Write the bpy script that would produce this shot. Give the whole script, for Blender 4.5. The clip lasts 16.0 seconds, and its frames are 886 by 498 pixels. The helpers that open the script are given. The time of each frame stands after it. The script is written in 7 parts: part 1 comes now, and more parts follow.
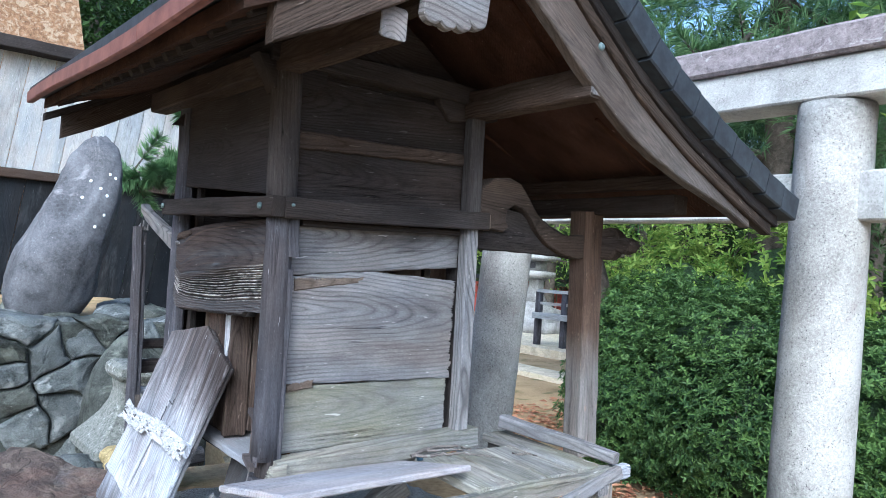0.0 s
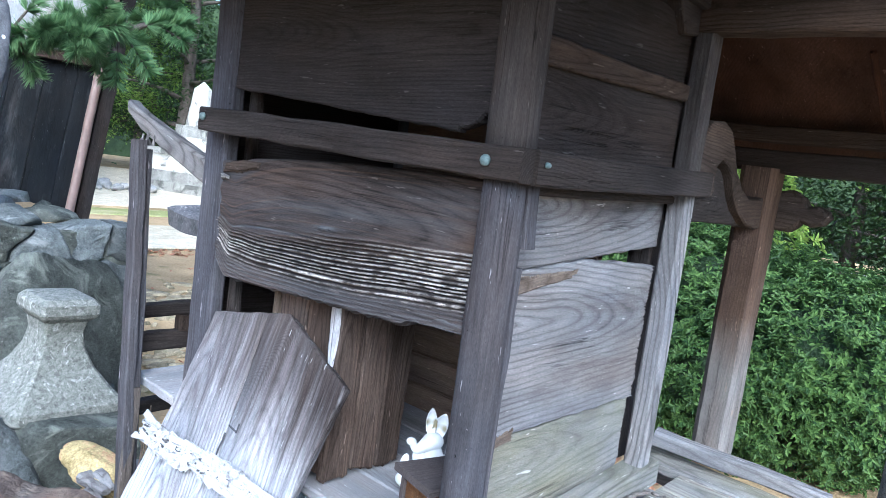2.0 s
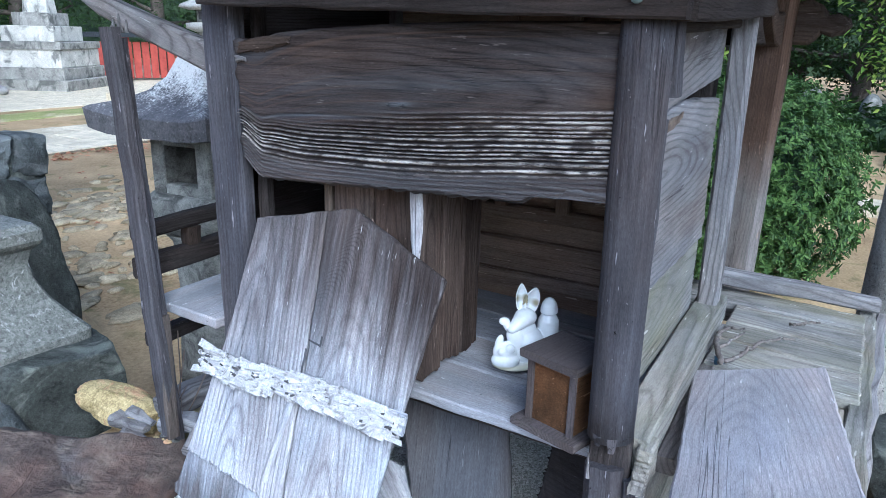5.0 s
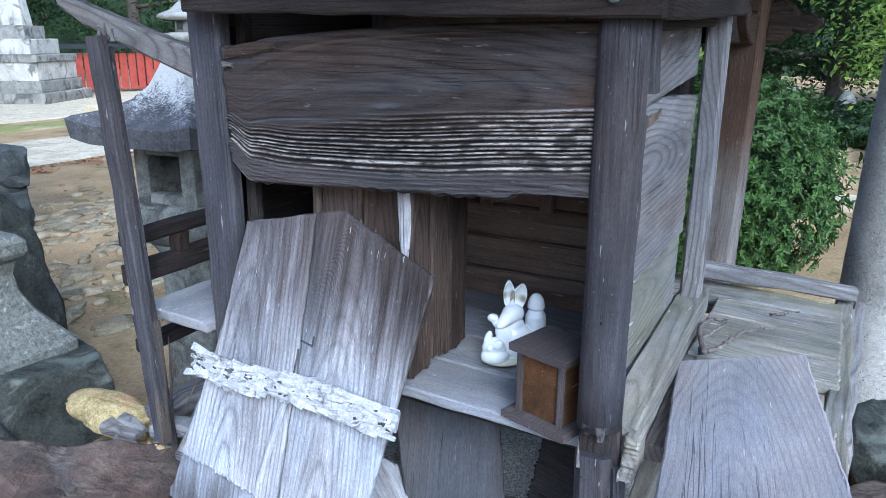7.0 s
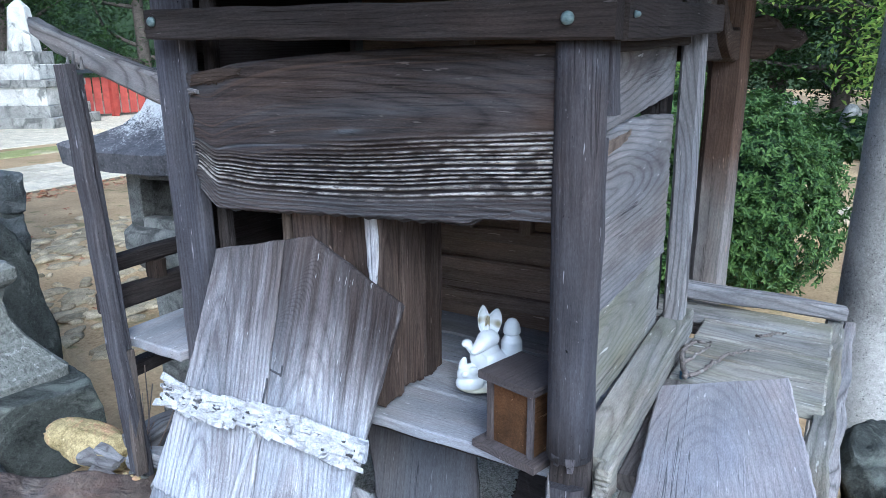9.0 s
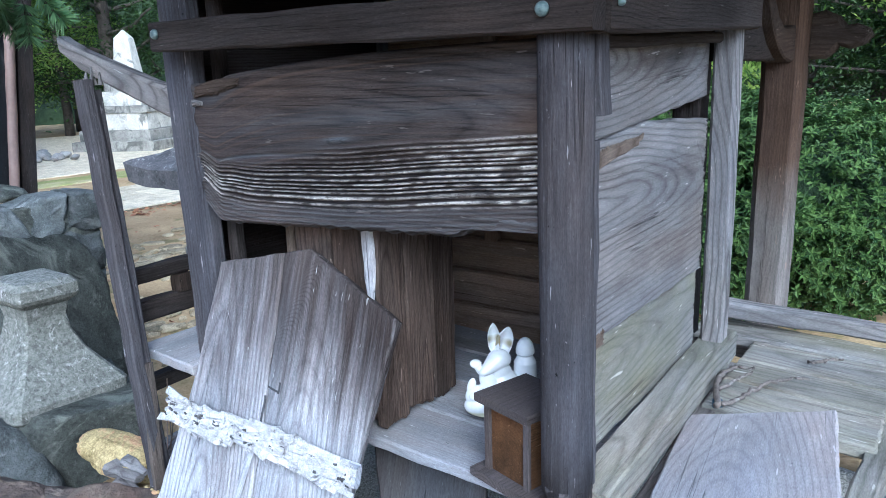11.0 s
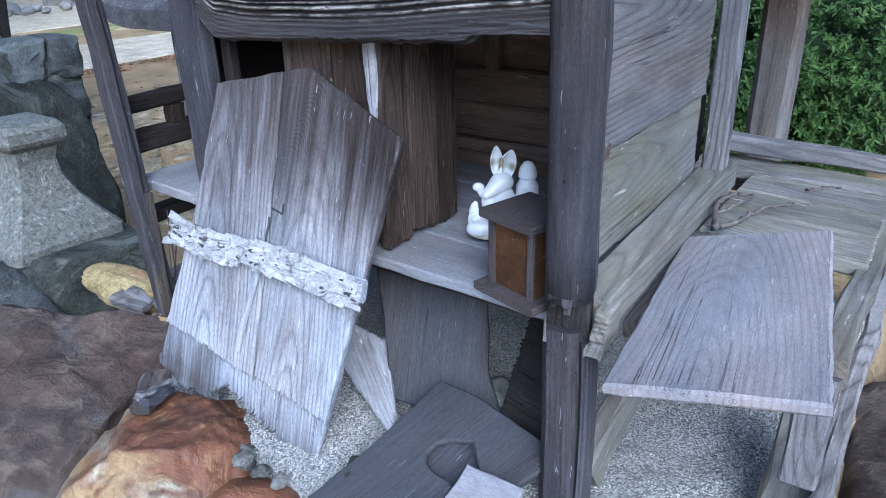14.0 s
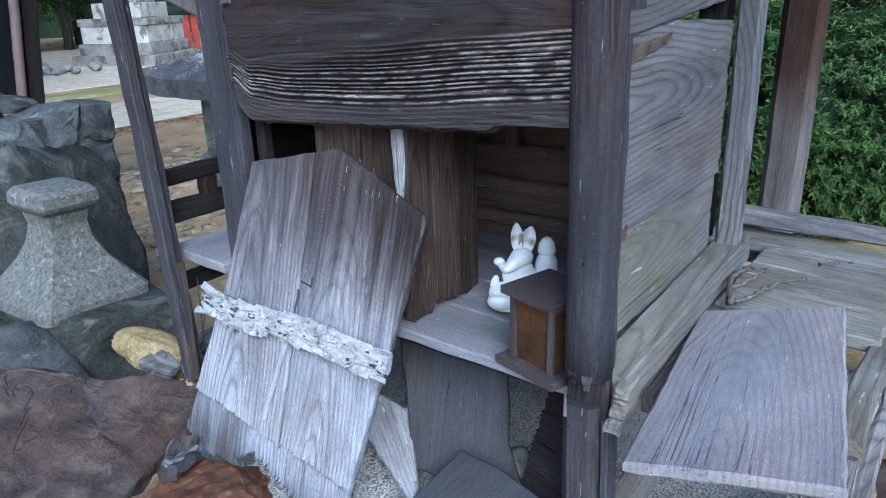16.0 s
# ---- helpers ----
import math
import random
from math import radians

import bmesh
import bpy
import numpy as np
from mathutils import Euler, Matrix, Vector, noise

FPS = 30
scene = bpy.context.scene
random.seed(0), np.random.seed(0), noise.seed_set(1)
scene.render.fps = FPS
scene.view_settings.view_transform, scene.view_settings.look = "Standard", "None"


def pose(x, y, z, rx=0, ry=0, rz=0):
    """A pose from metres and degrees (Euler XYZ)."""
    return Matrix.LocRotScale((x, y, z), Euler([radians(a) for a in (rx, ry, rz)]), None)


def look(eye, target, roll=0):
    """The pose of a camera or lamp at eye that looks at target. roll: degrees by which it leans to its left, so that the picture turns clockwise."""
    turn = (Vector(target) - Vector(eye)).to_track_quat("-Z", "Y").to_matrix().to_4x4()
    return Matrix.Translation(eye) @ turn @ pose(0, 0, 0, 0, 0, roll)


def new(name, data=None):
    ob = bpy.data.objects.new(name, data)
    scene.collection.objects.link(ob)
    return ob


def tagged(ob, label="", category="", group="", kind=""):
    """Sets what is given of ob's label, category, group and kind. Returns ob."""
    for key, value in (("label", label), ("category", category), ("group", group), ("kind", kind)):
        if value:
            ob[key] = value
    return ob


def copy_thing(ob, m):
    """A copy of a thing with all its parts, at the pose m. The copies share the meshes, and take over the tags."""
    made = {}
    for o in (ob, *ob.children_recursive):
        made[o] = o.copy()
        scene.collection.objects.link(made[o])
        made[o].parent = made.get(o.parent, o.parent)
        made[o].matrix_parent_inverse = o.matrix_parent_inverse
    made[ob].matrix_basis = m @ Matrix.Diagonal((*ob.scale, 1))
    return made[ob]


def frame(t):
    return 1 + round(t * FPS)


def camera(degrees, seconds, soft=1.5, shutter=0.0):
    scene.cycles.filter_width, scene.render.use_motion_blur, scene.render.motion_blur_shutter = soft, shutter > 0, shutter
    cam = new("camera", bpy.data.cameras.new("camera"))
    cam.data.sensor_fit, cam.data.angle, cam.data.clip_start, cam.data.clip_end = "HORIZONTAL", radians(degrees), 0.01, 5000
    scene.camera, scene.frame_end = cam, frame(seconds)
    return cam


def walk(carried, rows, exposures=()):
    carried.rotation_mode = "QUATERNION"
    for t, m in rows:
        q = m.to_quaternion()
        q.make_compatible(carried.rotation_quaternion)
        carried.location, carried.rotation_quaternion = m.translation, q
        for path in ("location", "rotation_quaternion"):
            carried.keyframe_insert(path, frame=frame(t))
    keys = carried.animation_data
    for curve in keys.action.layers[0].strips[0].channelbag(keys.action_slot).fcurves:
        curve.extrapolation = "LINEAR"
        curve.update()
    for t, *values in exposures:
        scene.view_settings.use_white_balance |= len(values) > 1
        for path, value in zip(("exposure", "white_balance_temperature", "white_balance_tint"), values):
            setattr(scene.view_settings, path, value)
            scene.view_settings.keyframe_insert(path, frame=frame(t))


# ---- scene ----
cam = camera(63.0, 16.0, soft=0.7)
METRES, EYE, TILT, LEAN, TURN = 1.7, 1.45, 0.0, 0.0, -38.5
ROWS = [
    (0.0, 0.0, 0.0, 0.0, -0.09, 1.32, -3.92),
    (0.5, -0.1314, 0.1097, 0.0411, -3.24, 1.59, -4.79),
    (1.0, -0.1814, 0.2382, 0.0385, -4.55, -0.96, -6.02),
    (1.5, -0.2449, 0.3256, 0.0339, -5.16, -4.45, -5.38),
    (2.0, -0.3589, 0.3864, 0.0495, -10.9, -6.4, -8.07),
    (2.5, -0.3825, 0.4355, 0.0391, -8.97, -10.47, -3.51),
    (3.0, -0.4647, 0.49, 0.0411, -14.3, -13.29, -1.69),
    (3.5, -0.4951, 0.5049, 0.0357, -18.83, -16.63, -1.24),
    (6.0, -0.5121, 0.4996, 0.0372, -21.33, -16.47, -1.24),
    (6.5, -0.5126, 0.4932, 0.0367, -21.64, -16.09, -0.86),
    (7.0, -0.5149, 0.492, 0.0341, -22.47, -16.37, -0.43),
    (7.5, -0.5168, 0.4919, 0.0351, -23.01, -15.82, -1.46),
    (8.0, -0.5174, 0.4932, 0.0367, -23.45, -15.09, -1.64),
    (8.5, -0.5025, 0.4918, 0.0388, -23.34, -15.11, -0.54),
    (11.0, -0.399, 0.4986, 0.0242, -15.34, -13.44, 1.9),
    (11.5, -0.4035, 0.506, 0.0224, -15.65, -13.53, 1.62),
    (12.0, -0.4075, 0.5098, 0.0201, -15.73, -13.82, 1.31),
    (12.5, -0.4106, 0.5117, 0.0105, -15.71, -15.94, 1.16),
    (13.0, -0.4136, 0.5078, 0.0015, -15.65, -18.06, 0.83),
    (13.5, -0.4117, 0.5005, -0.0068, -16.38, -21.21, 1.75),
    (14.0, -0.414, 0.4941, -0.0126, -16.12, -24.08, 1.55),
    (14.5, -0.4172, 0.4875, -0.0124, -15.85, -25.31, 1.59),
    (15.0, -0.4227, 0.4855, -0.0085, -15.5, -25.81, 1.31),
    (15.5, -0.4246, 0.484, 0.002, -14.99, -23.15, 1.21),
    (16.0, -0.4244, 0.4805, 0.0125, -14.89, -19.73, 1.61),
]
walk(cam, [(t, pose(0, 0, EYE, TILT, LEAN, TURN) @ pose(METRES * x, METRES * y, METRES * z, 90 + pitch, roll, yaw)) for t, x, y, z, yaw, pitch, roll in ROWS],
     exposures=[(0.0, 1.53, 4950, 2.0), (1.0, 1.90, 4910, 2.4), (1.5, 1.93, 4900, 2.5), (2.5, 1.74, 4850, 3.5), (3.5, 1.45, 4800, 3.5), (7.0, 1.25, 4740, 3.5), (11.0, 1.42, 4780, 2.5), (12.5, 1.37, 4760, 3.0), (14.5, 0.93, 4680, 7.0), (15.0, 0.88, 4680, 7.0), (16.0, 0.86, 4700, 4.0)])

# ---- world, sun, exposure ----
world = bpy.data.worlds.new("world")
scene.world = world
world.use_nodes = True
wnt = world.node_tree
sky = wnt.nodes.new("ShaderNodeTexSky")
sky.sky_type, sky.sun_disc = "NISHITA", False
sky.sun_elevation, sky.sun_rotation = radians(37), radians(225)
sky.air_density, sky.dust_density, sky.ozone_density = 1.0, 4.0, 0.8
background = wnt.nodes["Background"]
background.inputs["Strength"].default_value = 0.135
wnt.links.new(sky.outputs["Color"], background.inputs["Color"])
sun_data = bpy.data.lights.new("sun", "SUN")
sun_data.energy, sun_data.angle, sun_data.color = 1.25, radians(38), (1.0, 0.93, 0.84)
sun = new("sun", sun_data)
sun.matrix_world = look((-2.6, -2.6, 2.77), (0, 0, 0))

# ---- materials ----


class Nodes:
    """A small builder of node materials."""

    def __init__(self, name):
        self.mat = bpy.data.materials.new(name)
        self.mat.use_nodes = True
        self.nt = self.mat.node_tree
        self.bsdf = self.nt.nodes["Principled BSDF"]

    def add(self, kind, **inputs):
        n = self.nt.nodes.new("ShaderNode" + kind)
        for key, value in inputs.items():
            self.put(n.inputs[key.replace("_", " ")], value)
        return n

    def put(self, socket, value):
        if isinstance(value, bpy.types.NodeSocket):
            self.nt.links.new(value, socket)
        else:
            socket.default_value = value

    def coords(self, scale=(1, 1, 1), vary=True):
        tc = self.add("TexCoord").outputs["Object"]
        if vary:
            info = self.add("ObjectInfo").outputs["Random"]
            off = self.add("VectorMath")
            off.operation = "MULTIPLY"
            self.put(off.inputs[0], info)
            off.inputs[1].default_value = (17.0, 0.06, 9.0)
            add = self.add("VectorMath")
            self.put(add.inputs[0], tc)
            self.put(add.inputs[1], off.outputs[0])
            tc = add.outputs[0]
        m = self.add("Mapping", Vector=tc)
        m.inputs["Scale"].default_value = scale
        return m.outputs[0]

    def noise(self, vec, scale, detail=4.0, rough=0.55, distort=0.0):
        n = self.add("TexNoise", Vector=vec, Scale=scale, Detail=detail, Roughness=rough, Distortion=distort)
        return n.outputs["Fac"]

    def ramp(self, fac, *stops):
        r = self.add("ValToRGB", Fac=fac)
        els = r.color_ramp.elements
        while len(els) < len(stops):
            els.new(0.5)
        for el, (p, c) in zip(els, stops):
            el.position = p
            el.color = (c, c, c, 1) if isinstance(c, (int, float)) else (*c, 1)
        return r.outputs["Color"]

    def mix(self, fac, a, b, how="MIX"):
        m = self.add("MixRGB")
        m.blend_type = how
        for s, v in zip(m.inputs, (fac, a, b)):
            self.put(s, (*v, 1) if isinstance(v, tuple) and len(v) == 3 else v)
        return m.outputs[0]

    def math(self, op, a, b=0.0):
        m = self.add("Math")
        m.operation = op
        self.put(m.inputs[0], a)
        self.put(m.inputs[1], b)
        return m.outputs[0]

    def bump(self, height, distance, strength=1.0):
        self.put(self.bsdf.inputs["Normal"], self.add("Bump", Height=height, Distance=distance, Strength=strength).outputs[0])

    def finish(self, color, rough=0.85, spec=0.3, metal=0.0):
        self.put(self.bsdf.inputs["Base Color"], (*color, 1) if isinstance(color, tuple) else color)
        self.put(self.bsdf.inputs["Roughness"], rough)
        self.put(self.bsdf.inputs["Specular IOR Level"], spec)
        self.put(self.bsdf.inputs["Metallic"], metal)
        return self.mat


def wood(name, dark, light, stain, stain_from=0.52, ring=60.0, depth=0.0011, tint=None, rough=0.9, contrast=0.4, wear=None, spots=0.5, bend=0.05, hues=0.35, fade=None, slope=0.06, fibres=0.5, edges=(), arch=None):
    """Weathered timber: year rings round a pith that runs along the local x, fibres, flecks, stains and splits."""
    k = Nodes(name)
    chance = k.add("ObjectInfo").outputs["Random"]
    other = k.math("FRACT", k.math("MULTIPLY", chance, 7.31))
    parts = k.add("SeparateXYZ", Vector=k.coords(vary=False))
    x, y, z = parts.outputs["X"], parts.outputs["Y"], parts.outputs["Z"]
    wander = k.math("SUBTRACT", k.noise(k.coords((0.8, 0.5, 0.5)), 2.4, 2.0), 0.5)
    swirl = k.math("SUBTRACT", k.noise(k.coords((0.5, 1.0, 1.0)), 9.0, 2.0), 0.5)
    side = k.math("ADD", k.math("MULTIPLY", wander, bend * 0.6), k.math("MULTIPLY", swirl, bend * 0.12))
    push = k.add("CombineXYZ", Y=side)
    bent = k.add("VectorMath")
    k.put(bent.inputs[0], k.coords())
    k.put(bent.inputs[1], push.outputs[0])
    bent = bent.outputs[0]

    def along(scale):
        m = k.add("Mapping", Vector=bent)
        m.inputs["Scale"].default_value = scale
        return m.outputs[0]

    # year rings: the pith lies under the face and slants, which draws long arches
    across = k.math("ADD", k.math("SUBTRACT", y, k.math("MULTIPLY", k.math("SUBTRACT", chance, 0.5), 0.07)), side)
    deep = k.math("ADD", k.math("ADD", k.math("MULTIPLY", other, 0.03), 0.016), k.math("ADD", k.math("MULTIPLY", x, slope), k.math("MULTIPLY", wander, bend)))
    reach = k.add("CombineXYZ", Y=across, Z=k.math("ADD", z, deep))
    dist = k.add("VectorMath")
    dist.operation = "LENGTH"
    k.put(dist.inputs[0], reach.outputs[0])
    phase = k.math("ADD", dist.outputs["Value"], k.math("MULTIPLY", k.noise(along((0.12, 1, 1)), 26.0, 2.0), 0.006))
    rings = k.math("FRACT", k.math("MULTIPLY", phase, ring * 3.6))
    rings = k.ramp(rings, (0.0, 0.45), (0.3, 1.0), (0.7, 0.8), (0.92, 0.05), (1.0, 0.3))
    # fibres at two widths
    f1 = k.ramp(k.noise(along((0.016, 1, 1)), 800.0, 4.0, 0.75), (0.34, 0.0), (0.66, 1.0))
    f2 = k.ramp(k.noise(along((0.022, 1, 1)), 220.0, 3.0, 0.65), (0.34, 0.0), (0.66, 1.0))
    weather = k.ramp(k.noise(k.coords((0.4, 1, 1)), 6.5, 9.0, 0.66), (0.33, 0.0), (0.67, 1.0))
    blot = k.noise(k.coords((0.25, 1, 1)), 9.0, 8.0, 0.68)
    speck = k.noise(k.coords((0.6, 1, 1)), 160.0, 4.0, 0.75)
    clear = k.ramp(k.noise(k.coords((0.3, 1, 1)), 7.0, 4.0, 0.6), (0.36, 0.35), (0.62, 1.0))
    rings = k.math("ADD", k.math("MULTIPLY", rings, clear), k.math("MULTIPLY", k.math("SUBTRACT", 1.0, clear), 0.62))
    if arch:
        # nested arches of sawn-through year rings, from an apex towards a second point in world y and z
        (ay, az), (by, bz), curl, density = arch
        size = math.hypot(by - ay, bz - az)
        dy, dz = (by - ay) / size, (bz - az) / size
        place = k.add("SeparateXYZ", Vector=k.add("NewGeometry").outputs["Position"])
        py, pz = k.math("SUBTRACT", place.outputs["Y"], ay), k.math("SUBTRACT", place.outputs["Z"], az)
        down = k.math("ADD", k.math("MULTIPLY", py, dy), k.math("MULTIPLY", pz, dz))
        off = k.math("ADD", k.math("SUBTRACT", k.math("MULTIPLY", py, dz), k.math("MULTIPLY", pz, dy)), k.math("MULTIPLY", swirl, 0.012))
        bow = k.math("SUBTRACT", down, k.math("MULTIPLY", k.math("MULTIPLY", off, off), curl))
        arcs = k.ramp(k.math("FRACT", k.math("MULTIPLY", bow, density)), (0.0, 0.55), (0.35, 1.0), (0.75, 0.75), (0.92, 0.0), (1.0, 0.4))
        inside = k.math("MULTIPLY", k.ramp(k.math("ABSOLUTE", off), (0.018, 1.0), (0.042, 0.0)), k.ramp(k.math("ADD", bow, 0.2), (0.14, 0.0), (0.18, 1.0), (0.26, 1.0), (0.34, 0.0)))
        rings = k.math("ADD", k.math("MULTIPLY", rings, k.math("SUBTRACT", 1.0, inside)), k.math("MULTIPLY", arcs, inside))
    fibre = k.math("ADD", k.math("MULTIPLY", f1, 0.5), k.math("MULTIPLY", f2, 0.5))
    tone = k.math("ADD", k.math("MULTIPLY", k.math("SUBTRACT", rings, 0.62), contrast * 1.3), k.math("MULTIPLY", k.math("SUBTRACT", fibre, 0.5), fibres))
    tone = k.math("ADD", tone, 0.58)
    tone = k.math("MULTIPLY", tone, k.math("ADD", k.math("MULTIPLY", weather, 0.85), 0.46))
    tone = k.math("MULTIPLY", tone, k.math("ADD", k.math("MULTIPLY", other, 0.24), 0.88))
    tone = k.math("MINIMUM", k.math("MAXIMUM", tone, 0.0), 1.0)
    col = k.mix(tone, dark, light)
    col = k.mix(k.ramp(blot, (stain_from - 0.06, 0.0), (stain_from + 0.14, 0.75)), col, k.mix(f2, tuple(c * 0.6 for c in stain), stain))
    if tint:
        big = k.noise(k.coords((0.5, 1, 1)), 4.0, 6.0, 0.65)
        col = k.mix(k.ramp(big, (0.46, 0.0), (0.62, 0.7)), col, k.mix(tone, tuple(c * 0.45 for c in tint), tint))
    col = k.mix(k.ramp(speck, (0.66, 0.0), (0.74, spots)), col, tuple(min(1, c * 1.5 + 0.06) for c in light))
    col = k.mix(k.ramp(speck, (0.27, spots + 0.2), (0.34, 0.0)), col, tuple(c * 0.35 for c in dark))
    if fade:
        fx = k.math("ADD", x, k.math("MULTIPLY", k.math("SUBTRACT", k.noise(along((0.3, 1, 1)), 26.0, 5.0, 0.7), 0.5), fade[2]))
        amount = k.math("MULTIPLY", k.math("SUBTRACT", fx, fade[0]), 1.0 / (fade[1] - fade[0]))
        amount = k.ramp(amount, (0.0, 0.0), (1.0, 0.9))
        col = k.mix(amount, col, k.mix(tone, tuple(c * 0.4 for c in fade[3]), fade[3]))
    for (y0, z0), (y1, z1), reach, strength, colour in edges:
        # streaks that run down from a sawn edge, given on the board's own face in world y and z
        own = k.add("NewGeometry").outputs["Position"]
        place = k.add("SeparateXYZ", Vector=own)
        ny, nz = z1 - z0, y0 - y1
        size = math.hypot(ny, nz)
        away = k.math("ADD", k.math("MULTIPLY", k.math("SUBTRACT", place.outputs["Y"], y0), ny / size), k.math("MULTIPLY", k.math("SUBTRACT", place.outputs["Z"], z0), nz / size))
        away = k.math("ABSOLUTE", away)
        ragged_edge = k.math("SUBTRACT", k.noise(along((0.03, 1, 1)), 60.0, 4.0, 0.7), 0.5)
        away = k.math("ADD", away, k.math("MULTIPLY", ragged_edge, reach * 2.6))
        amount = k.ramp(k.math("MULTIPLY", away, 1.0 / reach), (0.0, strength), (1.0, 0.0))
        col = k.mix(amount, col, k.mix(tone, tuple(c * 0.35 for c in colour), colour))
    soot = k.noise(k.coords((0.22, 0.9, 0.9)), 5.5, 7.0, 0.6)
    col = k.mix(k.ramp(soot, (0.52, 0.0), (0.68, 0.55)), col, k.mix(1.0, col, (0.36, 0.33, 0.32), "MULTIPLY"))
    hue = k.noise(k.coords((0.3, 1, 1)), 5.0, 5.0, 0.65)
    col = k.mix(k.ramp(hue, (0.48, 0.0), (0.66, hues)), col, k.mix(1.0, col, (1.30, 1.0, 0.78), "MULTIPLY"))
    col = k.mix(k.ramp(hue, (0.34, hues), (0.48, 0.0)), col, k.mix(1.0, col, (0.88, 0.97, 1.18), "MULTIPLY"))
    grit = k.math("ADD", k.math("MULTIPLY", k.ramp(k.noise(k.coords((0.22, 1, 1)), 700.0, 3.0, 0.8), (0.3, 0.0), (0.7, 1.0)), 0.5), 0.76)
    col = k.mix(1.0, col, grit, "MULTIPLY")
    fleck = k.noise(k.coords((0.14, 1, 1)), 130.0, 3.0, 0.6)
    col = k.mix(k.ramp(fleck, (0.68, 0.0), (0.71, spots + 0.1)), col, tuple(min(1, c * 1.6 + 0.04) for c in light))
    hair = k.noise(k.coords((0.012, 1, 1)), 42.0, 3.0, 0.6)
    gap = k.ramp(hair, (0.494, 0.0), (0.499, 1.0), (0.502, 1.0), (0.507, 0.0))
    split = k.math("MULTIPLY", gap, k.ramp(k.noise(k.coords((0.2, 1, 1)), 14.0, 2.0), (0.5, 0.0), (0.62, 1.0)))
    col = k.mix(k.math("MULTIPLY", split, 0.7), col, tuple(c * 0.15 for c in dark))
    h = k.math("ADD", k.math("MULTIPLY", rings, 0.35), k.math("ADD", k.math("MULTIPLY", f1, 0.5), k.math("MULTIPLY", f2, 0.5)))
    h = k.math("SUBTRACT", h, k.math("MULTIPLY", split, 1.5))
    h = k.math("ADD", h, k.math("MULTIPLY", grit, 0.35))
    k.bump(h, depth)
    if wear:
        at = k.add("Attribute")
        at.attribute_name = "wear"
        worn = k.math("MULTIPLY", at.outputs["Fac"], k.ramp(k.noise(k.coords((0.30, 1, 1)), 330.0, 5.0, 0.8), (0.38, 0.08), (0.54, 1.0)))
        # vertex tones under the pale wear; the near-black one is painted groove shade
        for name_of, colour in (("bloom", (0.105, 0.115, 0.135)), ("groove_shade", (0.004, 0.004, 0.006)), ("bare", (0.115, 0.078, 0.058))):
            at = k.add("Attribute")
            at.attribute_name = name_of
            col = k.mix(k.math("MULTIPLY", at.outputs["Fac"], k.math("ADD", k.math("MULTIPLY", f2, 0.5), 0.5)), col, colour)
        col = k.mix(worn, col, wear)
    return k.finish(col, rough, 0.08)


def stone(name, dark, light, patch, scale=6.0, grain=60.0, patch_from=0.55, depth=0.006, rough=0.85, speck=0.0, vary=0.0):
    """Rough stone with stains and lichen."""
    k = Nodes(name)
    p = k.coords()
    big = k.noise(p, scale, 6.0, 0.6, 0.6)
    fine = k.noise(p, grain, 5.0, 0.7)
    other = k.noise(p, scale * 0.6, 4.0, 0.65, 1.0)
    tone = k.math("ADD", k.math("MULTIPLY", big, 0.6), k.math("MULTIPLY", fine, 0.4))
    col = k.mix(k.ramp(tone, (0.36, 0.0), (0.64, 1.0)), dark, light)
    col = k.mix(k.ramp(other, (patch_from, 0.0), (patch_from + 0.1, 0.8)), col, patch)
    col = k.mix(k.ramp(fine, (0.66, 0.0), (0.72, 0.5)), col, tuple(min(1.0, c * 1.5 + 0.1) for c in light))
    grit = k.math("ADD", k.math("MULTIPLY", k.ramp(k.noise(p, grain * 4.0, 3.0, 0.8), (0.3, 0.0), (0.7, 1.0)), 0.7), 0.65)
    col = k.mix(1.0, col, grit, "MULTIPLY")
    if speck:
        dots = k.add("TexVoronoi", Vector=p, Scale=grain * 1.1).outputs["Distance"]
        patchy = k.noise(p, grain * 0.25, 3.0, 0.6)
        col = k.mix(k.math("MULTIPLY", k.ramp(k.math("ADD", dots, k.math("MULTIPLY", patchy, 0.5)), (0.36, 1.0), (0.46, 0.0)), speck + 0.3), col, (0.045, 0.043, 0.045))
    if vary:
        own = k.add("ObjectInfo").outputs["Random"]
        col = k.mix(1.0, col, k.math("ADD", k.math("MULTIPLY", own, 2 * vary), 1.0 - vary), "MULTIPLY")
    k.bump(k.math("ADD", k.math("MULTIPLY", big, 0.7), k.math("MULTIPLY", fine, 0.35)), depth)
    return k.finish(col, rough, 0.18)


def leaf(name, a, b, back=0.25):
    k = Nodes(name)
    g = k.add("NewGeometry").outputs["Random Per Island"]
    big = k.noise(k.coords(vary=False), 2.2, 3.0)
    col = k.mix(k.ramp(k.math("ADD", k.math("MULTIPLY", g, 0.6), k.math("MULTIPLY", big, 0.6)), (0.25, 0.0), (0.9, 1.0)), a, b)
    k.finish(col, 0.5, 0.22)
    k.put(k.bsdf.inputs["Subsurface Weight"], 0.0)
    tr = k.add("BsdfTranslucent", Color=col)
    mx = k.add("MixShader", Fac=back)
    k.put(mx.inputs[1], k.bsdf.outputs[0])
    k.put(mx.inputs[2], tr.outputs[0])
    k.put(k.nt.nodes["Material Output"].inputs["Surface"], mx.outputs[0])
    return k.mat


